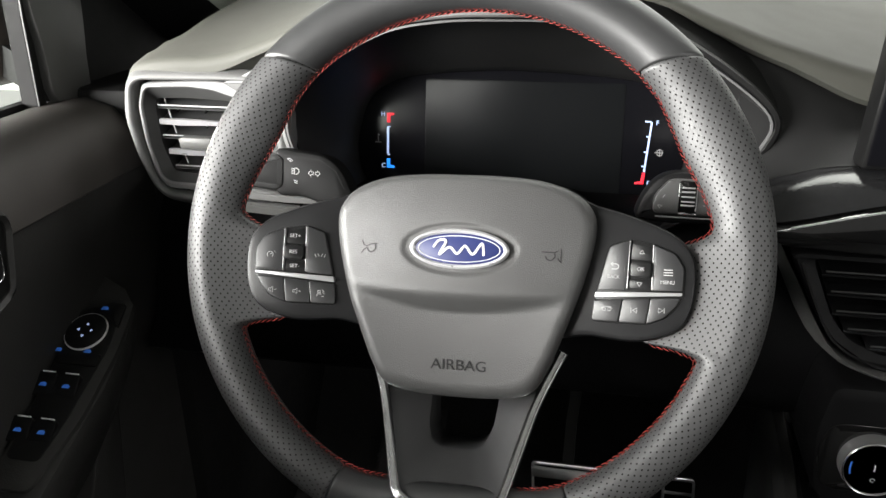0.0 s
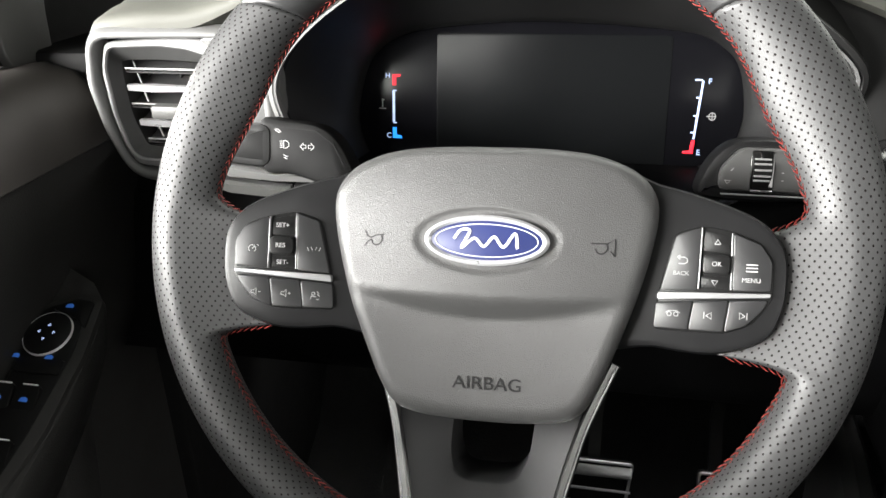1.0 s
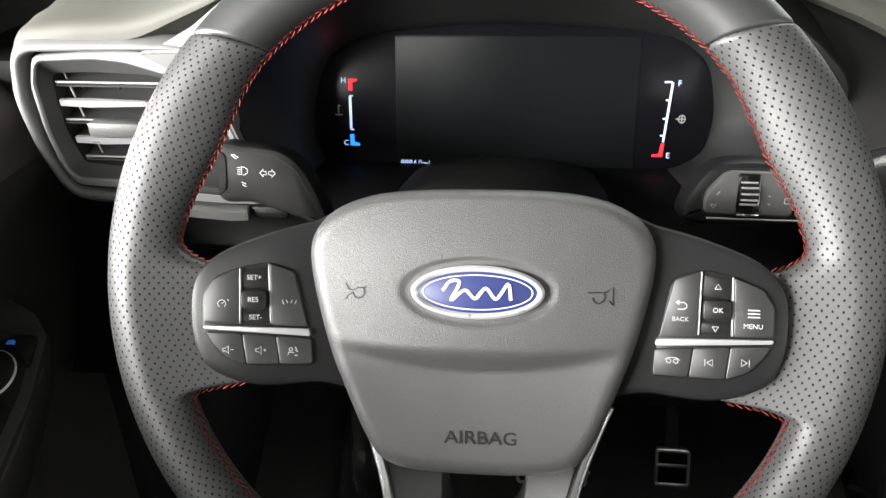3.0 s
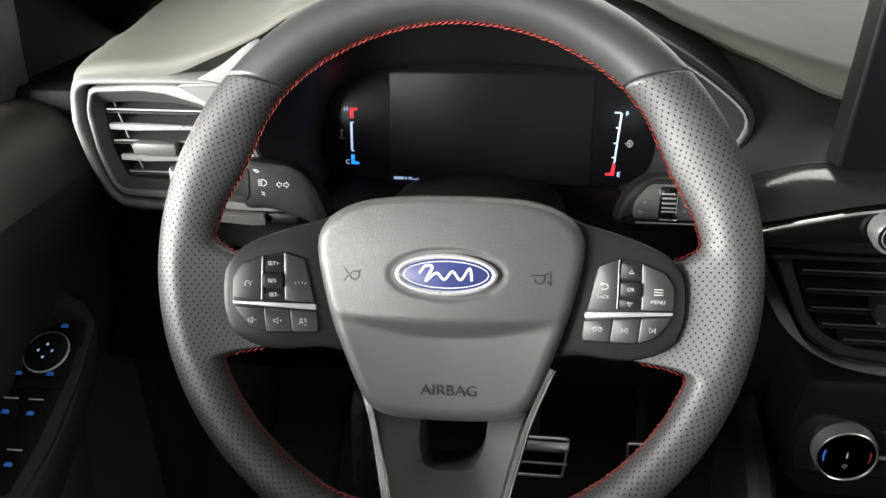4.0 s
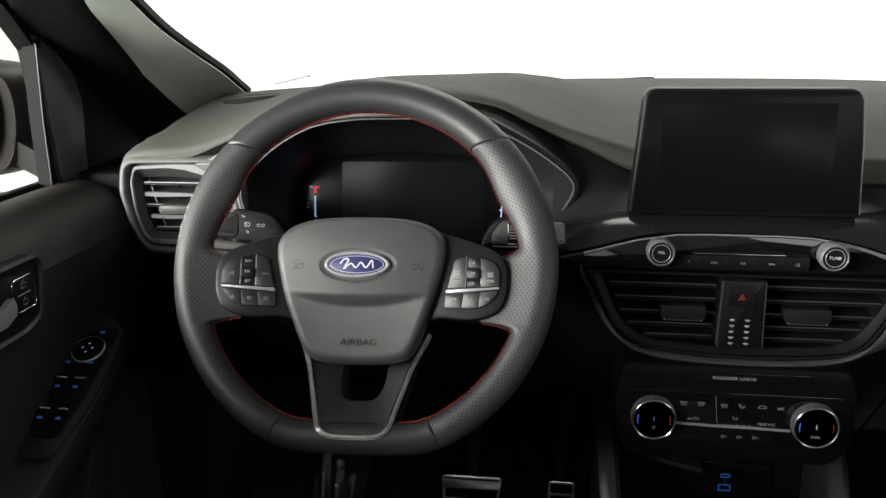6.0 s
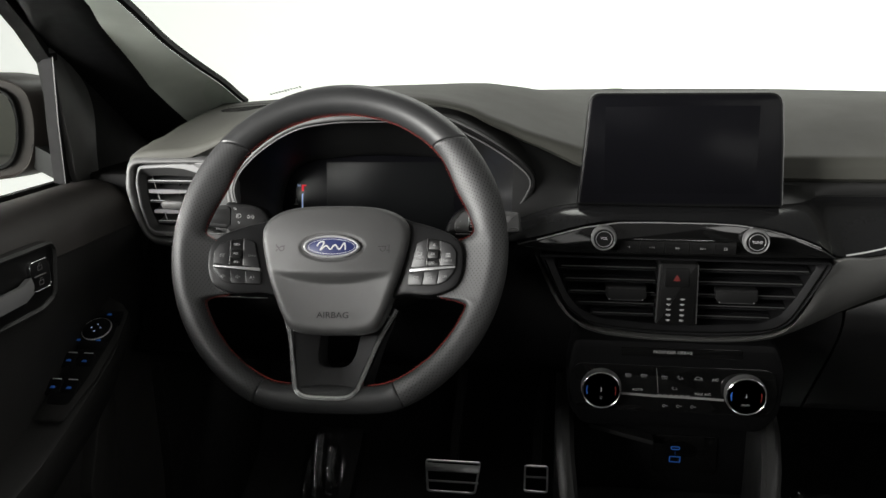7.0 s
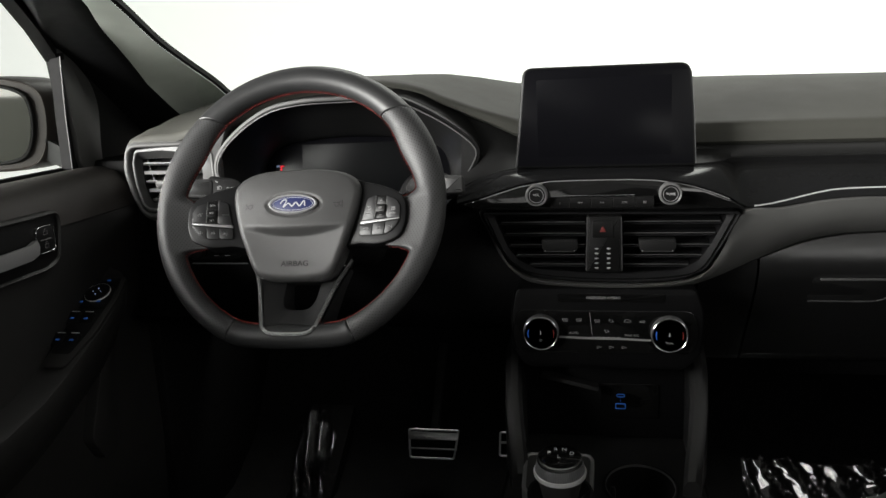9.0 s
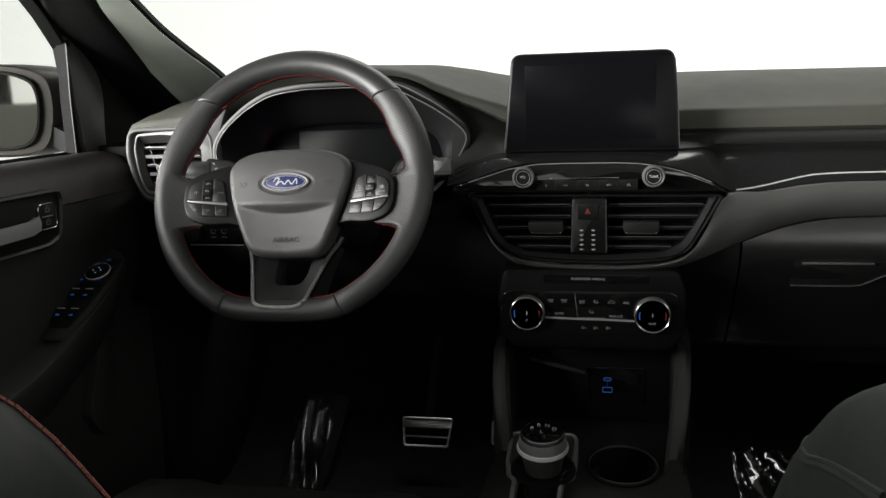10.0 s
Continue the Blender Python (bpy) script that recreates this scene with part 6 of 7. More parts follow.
def pedal(name, x, y, z, wd, ht, label, bars, tall):
    p = thing(name, face_at(x, y, z, 24), label, "pedal", "pedals")
    o = fillet([(-wd / 2, ht / 2), (wd / 2, ht / 2), (wd / 2 - (0 if tall else 0.008), -ht / 2), (-wd / 2 + (0 if tall else 0.006), -ht / 2)], 0.006, 3)
    part("pad", plate(o, -0.012, 0.0, 0.002), RUBBER, p, "black rubber pad")
    part("steel_rim", frame_plate(o, inset(ccw(o), 0.0038), -0.004, 0.0024, 0.0006, 80), STEEL, p, "brushed steel rim")
    if not tall:
        part("steel_band", plate(rect(-wd / 2 + 0.002, ht / 2 - 0.021, wd / 2 - 0.002, ht / 2 - 0.006, 0.003), -0.002, 0.0026, 0.0006), STEEL, p, "brushed steel band")
    for b in bars:
        part("steel_rib", block((0, b, 0.001), (wd - 0.006, 0.0036 if not tall else 0.0045, 0.003), 0.0010), STEEL, p, "raised steel rib")
    part("arm", sweep([(0.0, 0.01, -0.010), (0.0, 0.08, -0.03), (0.01, 0.20, -0.02)], [(-0.008, -0.005), (0.008, -0.005), (0.008, 0.005), (-0.008, 0.005)], up=(0, 0, 1)), DARK, p)
    return p


pedal("brake_pedal", -0.032, 0.978, 0.436, 0.104, 0.058, "brake pedal with steel ribs and rubber inserts", (-0.009,), False)
pedal("accelerator_pedal", 0.1205, 0.978, 0.442, 0.044, 0.048, "narrow accelerator pedal with a steel frame", (0.003,), True)


def crumpled_film(name, x0, x1, y0, y1, surface, label, seed, amp, period, turn, calm=0.35, sharp=4):
    """A clear sheet laid over a surface z = surface(x, y), with flowing folds that run along one direction."""
    nx, ny, bm = 90, 90, bmesh.new()
    rows = []
    ct, st = math.cos(radians(turn)), math.sin(radians(turn))
    for i in range(nx + 1):
        row = []
        for j in range(ny + 1):
            x, y = x0 + (x1 - x0) * i / nx, y0 + (y1 - y0) * j / ny
            q = Vector((x * 4 + seed, y * 4, seed))
            warp = noise.noise(q) * 2.2 + noise.noise(q * 2.7) * 0.7
            fold = abs(math.sin(math.pi * (x * ct + y * st) / period + warp))
            strength = max(0.0, calm + 1.3 * noise.noise(q * 1.6 + Vector((9, 4, 0))))
            z = (1 - fold) ** sharp * amp * strength * (1 + 0.5 * noise.noise(q * 9)) + 0.14 * amp * strength * noise.noise(q * 12)
            row.append((x + 0.006 * noise.noise(q * 2.1) + 0.05 * (x1 - x0) * noise.noise(q * 3.3), y + 0.05 * (y1 - y0) * noise.noise(q * 2.9), surface(x, y) + 0.003 + max(0.0, z)))
        rows.append(row)
    skin(bm, rows, closed=False)
    ob = part(name, bm, FILM, smooth=60)
    so = ob.modifiers.new("thickness", "SOLIDIFY")
    so.thickness = 0.0004
    return tagged(ob, label, "plastic film")


footrest = thing("footrest", Matrix.Translation((-0.272, 1.0, 0.34)), "black ribbed footrest beside the pedals", "footrest")
bm = bmesh.new()
skin(bm, [[(x, 0.86, 0.30), (x, 0.87, 0.325), (x, 1.09, 0.455), (x, 1.10, 0.46), (x, 1.13, 0.40), (x, 1.13, 0.30)] for x in (-0.318, -0.314, -0.230, -0.226)])
part("footrest_pad", bm, RUBBER, footrest, world=True)
crumpled_film("footrest_film", -0.318, -0.246, 0.865, 1.085, lambda x, y: 0.318 + 0.59 * (y - 0.862), "crumpled clear plastic film over the footrest", 3.1, 0.026, 0.026, 14, 0.55, 3)
crumpled_film("floor_film", 0.55, 0.98, 0.74, 1.055, lambda x, y: 0.342 + 0.050 * max(0, (y - 0.95) / 0.11), "crumpled clear plastic film on the passenger floor", 8.7, 0.050, 0.040, 16, 0.5, 2)


# ---- driver's door ----
def arm_z(y):
    if y > 0.42:
        return 0.848 + (y - 0.572) * 0.51
    return 0.7705 - 0.03 * (1 - math.exp((y - 0.42) / 0.08))


def driver_door():
    d = thing("driver_door", Matrix.Translation((-0.50, 0.30, 0.36)), "closed black driver's door with armrest and switches", "car door")
    bm, rings = bmesh.new(), []
    for y in (0.735, 0.70, 0.66, 0.60, 0.50, 0.35, 0.10, -0.30, -0.60):
        k = min(1, max(0, (0.735 - y) / 0.05))
        rings.append([(-0.565, y, 0.34), (-0.565, y, 1.016), (-0.553, y, 1.0200), (-0.520, y, 1.024), (-0.492, y, 1.016), (-0.474, y, 0.998), (-0.462, y, 0.965), (-0.458, y, 0.92), (-0.462, y, 0.86), (-0.466, y, 0.74), (-0.462, y, 0.55), (-0.470, y, 0.36), (-0.48, y, 0.34)])
    skin(bm, rings)
    part("door_panel", bm, DOOR, d, "black grained door trim", world=True, smooth=50)
    # upper strip of the door, lighter and browner than the panel below
    bm, rings = bmesh.new(), []
    for y in (0.730, 0.715, 0.66, 0.50, 0.10, -0.30, -0.60):
        k = 0.002 if y < 0.72 else 0.0005
        rings.append([(-0.545, y, 1.0215 + k), (-0.520, y, 1.024 + k), (-0.493 + k, y, 1.0170 + k), (-0.474 + k, y, 0.9985 + k), (-0.4635 + k, y, 0.974), (-0.461 + k, y, 0.962), (-0.465, y, 0.958), (-0.50, y, 0.975), (-0.545, y, 1.005)])
    skin(bm, rings)
    part("door_top", bm, DOOR_TOP, d, "lighter brownish grained upper door trim", world=True, smooth=50)
    # armrest
    bm, rings = bmesh.new(), []
    for y, w in ((0.632, 0.006), (0.622, 0.030), (0.606, 0.046), (0.58, 0.054), (0.53, 0.058), (0.48, 0.054), (0.43, 0.050), (0.38, 0.050), (0.30, 0.055), (0.1, 0.06), (-0.25, 0.06)):
        z, x0 = arm_z(y), -0.462
        x1 = x0 + w
        rings.append([(x0 - 0.03, y, z - 0.004), (x0, y, z - 0.003), (x1 - 0.008, y, z), (x1 - 0.002, y, z - 0.002), (x1, y, z - 0.008), (x1 - 0.004, y, z - 0.035), (x1 - 0.030, y, z - 0.09), (x0 - 0.02, y, z - 0.12)])
    skin(bm, rings)
    part("armrest", bm, DOOR, d, "black armrest", world=True, smooth=50)
    # kick panel below
    f = Matrix(((0, 0, 1, -0.452), (-1, 0, 0, 0.56), (0, 1, 0, 0.70), (0, 0, 0, 1)))
    bm = plate(fillet([(-0.045, 0.085), (-0.015, 0.075), (0.045, -0.06), (0.02, -0.10), (-0.020, -0.10)], 0.01, 4), -0.02, 0.006, 0.004)
    bmesh.ops.transform(bm, matrix=f, verts=bm.verts)
    part("lower_moulding", bm, DOOR, d, "black lower moulding", world=True)
    # pull handle recess
    f = Matrix(((0, 0, 1, -0.4565), (1, 0, 0, 0.45), (0, 1, 0, 0.948), (0, 0, 0, 1)))

    def on(bm):
        bmesh.ops.transform(bm, matrix=f, verts=bm.verts)
        return bm
    o = fillet([(-0.16, 0.042), (0.062, 0.040), (0.070, 0.028), (0.060, -0.030), (0.030, -0.040), (-0.16, -0.040)], 0.008, 4)
    part("recess_edge", on(frame_plate(o, inset(o if area2(o) > 0 else ccw(o), 0.006), -0.012, 0.006, 0.003, 100)), DOOR, d, "raised recess edge", world=True)
    part("recess", on(plate(inset(ccw(o), 0.005), -0.012, 0.001, 0.0005)), DARK, d, "black recess", world=True)
    lock = part("lock_switch", on(plate(rect(0.013, -0.013, 0.050, 0.022, 0.007), -0.006, 0.0045, 0.001)), BUTTON, d, "black lock switch", world=True)
    part("lock_rim", on(frame_plate(rect(0.012, -0.014, 0.051, 0.023, 0.008), rect(0.0134, -0.0126, 0.0496, 0.0216, 0.007), -0.002, 0.0052, 0.0003, 80)), CHROME, lock, "fine chrome rim", world=True)
    part("lock_line", on(block((0.031, 0.0045, 0.0048), (0.022, 0.0014, 0.0012), 0.0003)), SILVER, lock, world=True)
    for z in (0.013, -0.005):
        part("symbol", on(stroke([rect(0.028, z - 0.002, 0.036, z + 0.003) + [(0.028, z - 0.002)], [(0.030, z + 0.003), (0.031, z + 0.006), (0.034, z + 0.006)]], 0.0006, 0.0003, 0.0046)), DIM_PRINT, lock, world=True)
    part("inside_handle", on(sweep([(-0.15, -0.006, 0.010), (-0.06, -0.004, 0.014), (-0.015, -0.004, 0.012), (0.008, -0.001, 0.006)], [(-0.004, -0.010), (0.003, -0.011), (0.005, 0.0), (0.003, 0.009), (-0.004, 0.008)], up=(0, 1, 0))), SILVER, d, "satin silver door handle", world=True)
    # belt seal
    part("belt_seal", sweep([(-0.560, 0.715, 1.0215), (-0.563, 0.3, 1.0225), (-0.565, -0.6, 1.0235)], [(-0.006, -0.004), (0.006, -0.004), (0.005, 0.005), (-0.005, 0.005)]), RUBBER, d, "black window seal", world=True)
    # corner trim in front of the window
    fs = Matrix(((0, 0, 1, -0.535), (1, 0, 0, 0.72), (0, 1, 0, 1.02), (0, 0, 0, 1)))
    bm = plate(fillet([(-0.014, 0.004), (0.24, 0.004), (0.24, 0.10), (0.02, 0.205), (-0.045, 0.215)], 0.004, 2), -0.02, 0.0, 0.003)
    bmesh.ops.transform(bm, matrix=fs, verts=bm.verts)
    part("corner_backing", bm, RUBBER, d, "black surface beside the corner trim", world=True)
    sail = spline([(-0.014, 0.004), (0.036, 0.004), (0.042, 0.040), (0.047, 0.090), (0.043, 0.117), (0.031, 0.141), (0.005, 0.166), (-0.024, 0.188), (-0.043, 0.206), (-0.036, 0.130), (-0.024, 0.060)], 3)
    bm = plate(sail, -0.004, 0.0060, 0.0025)
    bmesh.ops.transform(bm, matrix=fs, verts=bm.verts)
    part("corner_trim", bm, SWITCH, d, "dark grey corner trim with a curved edge", world=True)
    part("window_channel", sweep([(-0.548, 0.694, 1.020), (-0.545, 0.690, 1.11), (-0.536, 0.682, 1.206)], [(-0.007, -0.008), (0.007, -0.008), (0.007, 0.008), (-0.007, 0.008)], up=(1, 0, 0)), RUBBER, d, "black window channel", world=True)
    part("channel_line", sweep([(-0.5385, 0.688, 1.024), (-0.5355, 0.684, 1.11), (-0.5265, 0.676, 1.200)], [(-0.0007, -0.001), (0.0007, -0.001), (0.0007, 0.0006), (-0.0007, 0.0006)], up=(1, 0, 0)), SWITCH, d, world=True)
    return d


driver_door()


def window_switches():
    s = thing("window_switch_panel", pose(-0.445, 0.572, 0.8505, 27), "black switch panel on the door armrest with blue-lit marks", "switch panel")
    cs = math.cos(radians(27))
    R = lambda pts: [(x + 0.445, (y - 0.572) / cs) for x, y in pts]
    o = fillet(R([(-0.462, 0.596), (-0.440, 0.606), (-0.415, 0.606), (-0.408, 0.560), (-0.409, 0.500), (-0.422, 0.440), (-0.458, 0.440), (-0.459, 0.520), (-0.461, 0.560)]), 0.008, 4)
    part("panel", plate(o, -0.006, 0.0012, 0.001), DOOR, s, "black panel")
    part("key_field", plate(fillet(R([(-0.460, 0.592), (-0.440, 0.600), (-0.424, 0.600), (-0.417, 0.560), (-0.420, 0.500), (-0.426, 0.462), (-0.456, 0.462), (-0.458, 0.520)]), 0.006, 4), -0.002, 0.0018, 0.0004), KNOB_FACE, s, "black field under the switches")
    part("mirror_dial", lathe([(0.0185, 0.0), (0.0185, 0.004), (0.017, 0.005), (0.0, 0.0052)], 44, m=Matrix.Translation((0.0005, 0, 0))), KNOB_FACE, s, "round mirror adjuster")
    part("dial_ring", lathe([(0.0195, 0.0), (0.0195, 0.0030), (0.0190, 0.0040), (0.0184, 0.0030), (0.0184, 0.0)], 48, m=Matrix.Translation((0.0005, 0, 0))), RING, s, "fine chrome ring")
    for a in range(4):
        q = pose(0.0005, 0, 0.0053, 0, 0, 90 * a)
        part("arrow", stroke([[(0.0056, 0.0011), (0.0074, 0), (0.0056, -0.0011), (0.0056, 0.0011)]], 0.0006, 0.0002, m=q), WHITE_LIT, s)
    part("fold_key", plate(fillet(R([(-0.452, 0.592), (-0.436, 0.602), (-0.420, 0.601), (-0.417, 0.578), (-0.428, 0.586)]), 0.003, 3), 0, 0.003, 0.0008), KNOB_FACE, s)

    def glyph(x, y, k=1.0):
        q = Matrix.Translation((x + 0.445, (y - 0.572) / cs, 0.0046))
        part("symbol", plate([(-0.0034 * k, -0.0012), (0.0034 * k, -0.0012), (0.0034 * k, 0.0012), (0.0012, 0.0026), (-0.0026, 0.0020)], 0, 0.0003, 0.0001), BLUE_DOOR, s, "blue-lit mark").matrix_basis = q
    glyph(-0.437, 0.594)
    glyph(-0.459, 0.552, 0.8)
    glyph(-0.432, 0.553)
    part("lock_key", plate(rect(-0.014, -0.034, 0.026, -0.0215, 0.002), 0, 0.003, 0.0008), KNOB_FACE, s)
    for y in (0.522, 0.4835):
        for x in (-0.456, -0.4345):
            yy = (y - 0.572) / cs
            xx = x + 0.445
            k = part("window_key", plate(rect(xx - 0.0098, yy - 0.0095, xx + 0.0098, yy + 0.0105, 0.002), 0.0, 0.0040, 0.0010, zf=lambda a, b, y0=yy: 0.003 * (b - y0) / 0.01), KNOB_FACE, s, "window switch")
            part("bright_edge", block((xx + 0.002, yy + 0.0103, 0.0074), (0.0125, 0.0012, 0.0012), 0.0004), RING, k, "bright finger edge")
            glyph(x, y - 0.001)
    return s


window_switches()


# ---- pillars, glass, roof and body shell ----
def shell():
    # driver's A pillar: lit cloth strip, and its shaded face as a near-black piece
    bm, rings, dark = bmesh.new(), [], []
    edge_a = spline([(-0.400, 1.06, 1.095), (-0.395, 0.98, 1.123), (-0.387, 0.90, 1.150), (-0.385, 0.80, 1.183), (-0.378, 0.70, 1.215), (-0.362, 0.60, 1.248), (-0.345, 0.45, 1.305), (-0.34, 0.10, 1.49)], 4, False)
    edge_b = spline([(-0.565, 0.98, 1.010), (-0.562, 0.92, 1.050), (-0.560, 0.85, 1.100), (-0.558, 0.77, 1.160), (-0.548, 0.68, 1.212), (-0.505, 0.608, 1.236), (-0.450, 0.48, 1.290), (-0.42, 0.12, 1.49)], 4, False)
    for a, b in zip(edge_a, edge_b):
        a, b = Vector(a), Vector(b)
        n = Vector((0.10, -0.90, 0.30))
        # the cloth strip narrows upwards, following the edge of the lit band
        g = max(0.5, min(1.0, 0.5 + (a.y - 0.62) / 0.56))
        face = [a.lerp(b, k * g if k < 0.5 else k) + n * d for k, d in ((0.10, 0.014), (0.22, 0.026), (0.31, 0.037), (0.38, 0.051), (0.42, 0.066), (0.45, 0.084), (0.56, 0.084), (0.72, 0.060), (0.88, 0.022))]
        rings.append([tuple(a + Vector((-0.08, 0.04, -0.01))), tuple(a)] + [tuple(p) for p in face[:6]] + [tuple(face[5] + Vector((-0.01, 0.03, 0.0)))])
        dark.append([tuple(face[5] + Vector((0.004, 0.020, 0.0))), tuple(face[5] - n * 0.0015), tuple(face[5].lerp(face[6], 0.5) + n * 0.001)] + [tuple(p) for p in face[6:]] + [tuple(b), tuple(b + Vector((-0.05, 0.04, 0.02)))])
    skin(bm, rings)
    tagged(part("pillar_driver_side", bm, PILLAR, smooth=60), "grey-green cloth-covered windscreen pillar", "pillar", kind="structure")
    # the pillar's shade is put into this piece's near-black colour
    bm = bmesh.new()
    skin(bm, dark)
    tagged(part("pillar_shade_driver_side", bm, SHADE_BLACK, smooth=60), "near-black face of the windscreen pillar, its shade painted in", "pillar trim", kind="structure")
    seal = part("windscreen_seal", sweep([(x + 0.002, y + 0.006, z + 0.004) for x, y, z in edge_a[2:]], [(-0.004, -0.004), (0.004, -0.004), (0.004, 0.004), (-0.004, 0.004)]), RUBBER)
    tagged(seal, "black windscreen edge seal along the pillar", "seal", kind="structure")
    door_seal = part("door_seal", sweep([(-0.548, 0.690, 1.200), (-0.512, 0.60, 1.242), (-0.470, 0.40, 1.36), (-0.44, 0.15, 1.50)], [(-0.010, -0.009), (0.010, -0.009), (0.010, 0.009), (-0.010, 0.009)]), RUBBER)
    tagged(door_seal, "black door seal along the window frame", "seal", kind="structure")
    # passenger A pillar
    bm, rings = bmesh.new(), []
    for t in (0, 1.0, 2.2):
        a = Vector((0.996, 0.985, 1.120)).lerp(Vector((1.012, 0.700, 1.262)), t)
        b = Vector((1.148, 0.86, 1.075)).lerp(Vector((1.093, 0.608, 1.228)), t)
        rings.append([tuple(a + Vector((0.01, 0.05, 0.03))), tuple(a), tuple(a.lerp(b, 0.5) + Vector((-0.02, -0.01, 0.01))), tuple(b), tuple(b + Vector((0.05, 0.04, 0.02)))])
    skin(bm, rings)
    tagged(part("pillar_passenger_side", bm, PILLAR), "dark cloth-covered windscreen pillar", "pillar", kind="structure")
    # windscreen
    bm, rings = bmesh.new(), []
    for i in range(13):
        x = -0.43 + (1.448) * i / 12
        by, bz = back_edge(x)
        k = ((x - 0.294) / 0.75) ** 2
        rings.append([(x, by + 0.02, bz - 0.02), (x, 0.10 - 0.06 * k, 1.56), (x, 0.10 - 0.06 * k, 1.566), (x, by + 0.024, bz - 0.014)])
    skin(bm, rings)
    g = part("windscreen", bm, PANE)
    g.visible_shadow = False
    tagged(g, "clear laminated windscreen", "windscreen", kind="structure")
    bm = bmesh.new()
    for i in range(11):
        x = -0.322 + i * 0.0052
        tall = 0.008 if i in (5, 10) else 0.0055
        block((0, 0, 0), (0.0026, tall, 0.0004), 0.0001, bm, m=pose(x, 0.950 - 0.0006 * i, 1.1305 + 0.0012 * i, 153.5, 0, 0))
    part("glass_mark", bm, DARK, g, "row of small dark bars printed on the glass")
    # driver's window
    bm = bmesh.new()
    skin(bm, [[(-0.562, 0.70, 1.02), (-0.562, -0.6, 1.02), (-0.44, -0.6, 1.50), (-0.44, 0.12, 1.50), (-0.535, 0.66, 1.21)], [(-0.566, 0.70, 1.02), (-0.566, -0.6, 1.02), (-0.444, -0.6, 1.50), (-0.444, 0.12, 1.50), (-0.539, 0.66, 1.21)]])
    g = part("window_driver_side", bm, PANE)
    g.visible_shadow = False
    tagged(g, "clear driver's side window", "window", kind="structure")
    # roof
    bm, rings = bmesh.new(), []
    for x, dz in ((-0.46, -0.07), (-0.36, -0.02), (0.294, 0.0), (0.95, -0.02), (1.05, -0.07)):
        rings.append([(x, 0.14, 1.57 + dz), (x, -1.60, 1.56 + dz), (x, -1.60, 1.60 + dz), (x, 0.14, 1.61 + dz)])
    skin(bm, rings)
    tagged(part("ceiling", bm, HEADLINER), "light grey cloth headliner", "headliner", kind="structure")
    for x, nm in ((-0.505, "driver"), (1.095, "passenger")):
        tagged(part("wall_footwell_%s_side" % nm, block((x, 0.995, 0.68), (0.118, 0.52, 0.705), 0.006), RUBBER), "black footwell side trim", "footwell trim", kind="structure")
    tagged(part("wall_bulkhead", block((0.294, 1.275, 0.88), (1.72, 0.03, 0.30), 0.006), RUBBER), "black bulkhead behind the dashboard", "bulkhead", kind="structure")
    # passenger door and rear closure
    tagged(part("wall_passenger_side", block((1.09, -0.40, 0.68), (0.06, 2.4, 0.70), 0.02), DOOR), "black passenger side door trim", "car door", kind="structure")
    tagged(part("wall_driver_side_rear", block((-0.53, -1.10, 0.68), (0.06, 1.0, 0.70), 0.02), DOOR), "black rear door trim", "car door", kind="structure")
    for x in (-0.50, 1.07):
        tagged(part("pillar_middle", sweep([(x, -0.62, 1.0), (x * 0.93 + 0.02, -0.66, 1.56)], [(-0.05, -0.03), (0.05, -0.03), (0.05, 0.03), (-0.05, 0.03)], up=(1, 0, 0)), PILLAR), "dark middle pillar", "pillar", kind="structure")
    tagged(part("wall_rear", block((0.294, -1.62, 0.70), (1.7, 0.06, 0.80), 0.02), DARK), "dark tailgate trim", "tailgate", kind="structure")


shell()


def door_mirror():
    m = thing("door_mirror", Matrix.Translation((-0.74, 0.82, 1.10)), "dark painted door mirror outside the driver's window", "mirror")
    o = spline([(-0.125, 0.058), (0.0, 0.076), (0.078, 0.060), (0.098, 0.020), (0.090, -0.050), (0.060, -0.082), (-0.02, -0.086), (-0.115, -0.074), (-0.14, 0.0)], 5)
    bm = bmesh.new()
    rings = []
    for y, k, dx in ((-0.055, 0.95, 0), (-0.060, 0.985, 0), (-0.052, 1.0, 0.004), (-0.02, 1.0, 0.016), (0.02, 0.97, 0.032), (0.06, 0.86, 0.046), (0.095, 0.60, 0.05), (0.105, 0.2, 0.05)):
        rings.append([(x * k + dx, y + (0.268 * x if y < -0.01 else 0.0), z * k) for x, z in ((p[0], p[1]) for p in o)])
    skin(bm, rings)
    part("housing", bm, BODY_PAINT, m, "dark brown painted housing")
    bm = bmesh.new()
    skin(bm, [[(x * 0.90 - 0.010, -0.0585 + 0.268 * (x * 0.90 - 0.010), z * 0.86) for x, z in ((p[0], p[1]) for p in o)], [(x * 0.88 - 0.010, -0.0625 + 0.268 * (x * 0.88 - 0.010), z * 0.84) for x, z in ((p[0], p[1]) for p in o)]])
    part("rim", bm, RUBBER, m, "black inner rim")
    bm = bmesh.new()
    skin(bm, [[(x * 0.86 - 0.010, -0.062 + 0.268 * (x * 0.86 - 0.010), z * 0.80) for x, z in ((p[0], p[1]) for p in o)], [(x * 0.85 - 0.010, -0.0640 + 0.268 * (x * 0.85 - 0.010), z * 0.79) for x, z in ((p[0], p[1]) for p in o)]])
    part("glass", bm, MIRROR, m, "mirror glass")
    part("foot", sweep([(0.09, 0.0, -0.05), (0.15, -0.02, -0.07), (0.178, -0.04, -0.085)], [(-0.03, -0.018), (0.03, -0.018), (0.03, 0.018), (-0.03, 0.018)], up=(0, 0, 1)), RUBBER, m, "black mirror foot")
    return m


door_mirror()


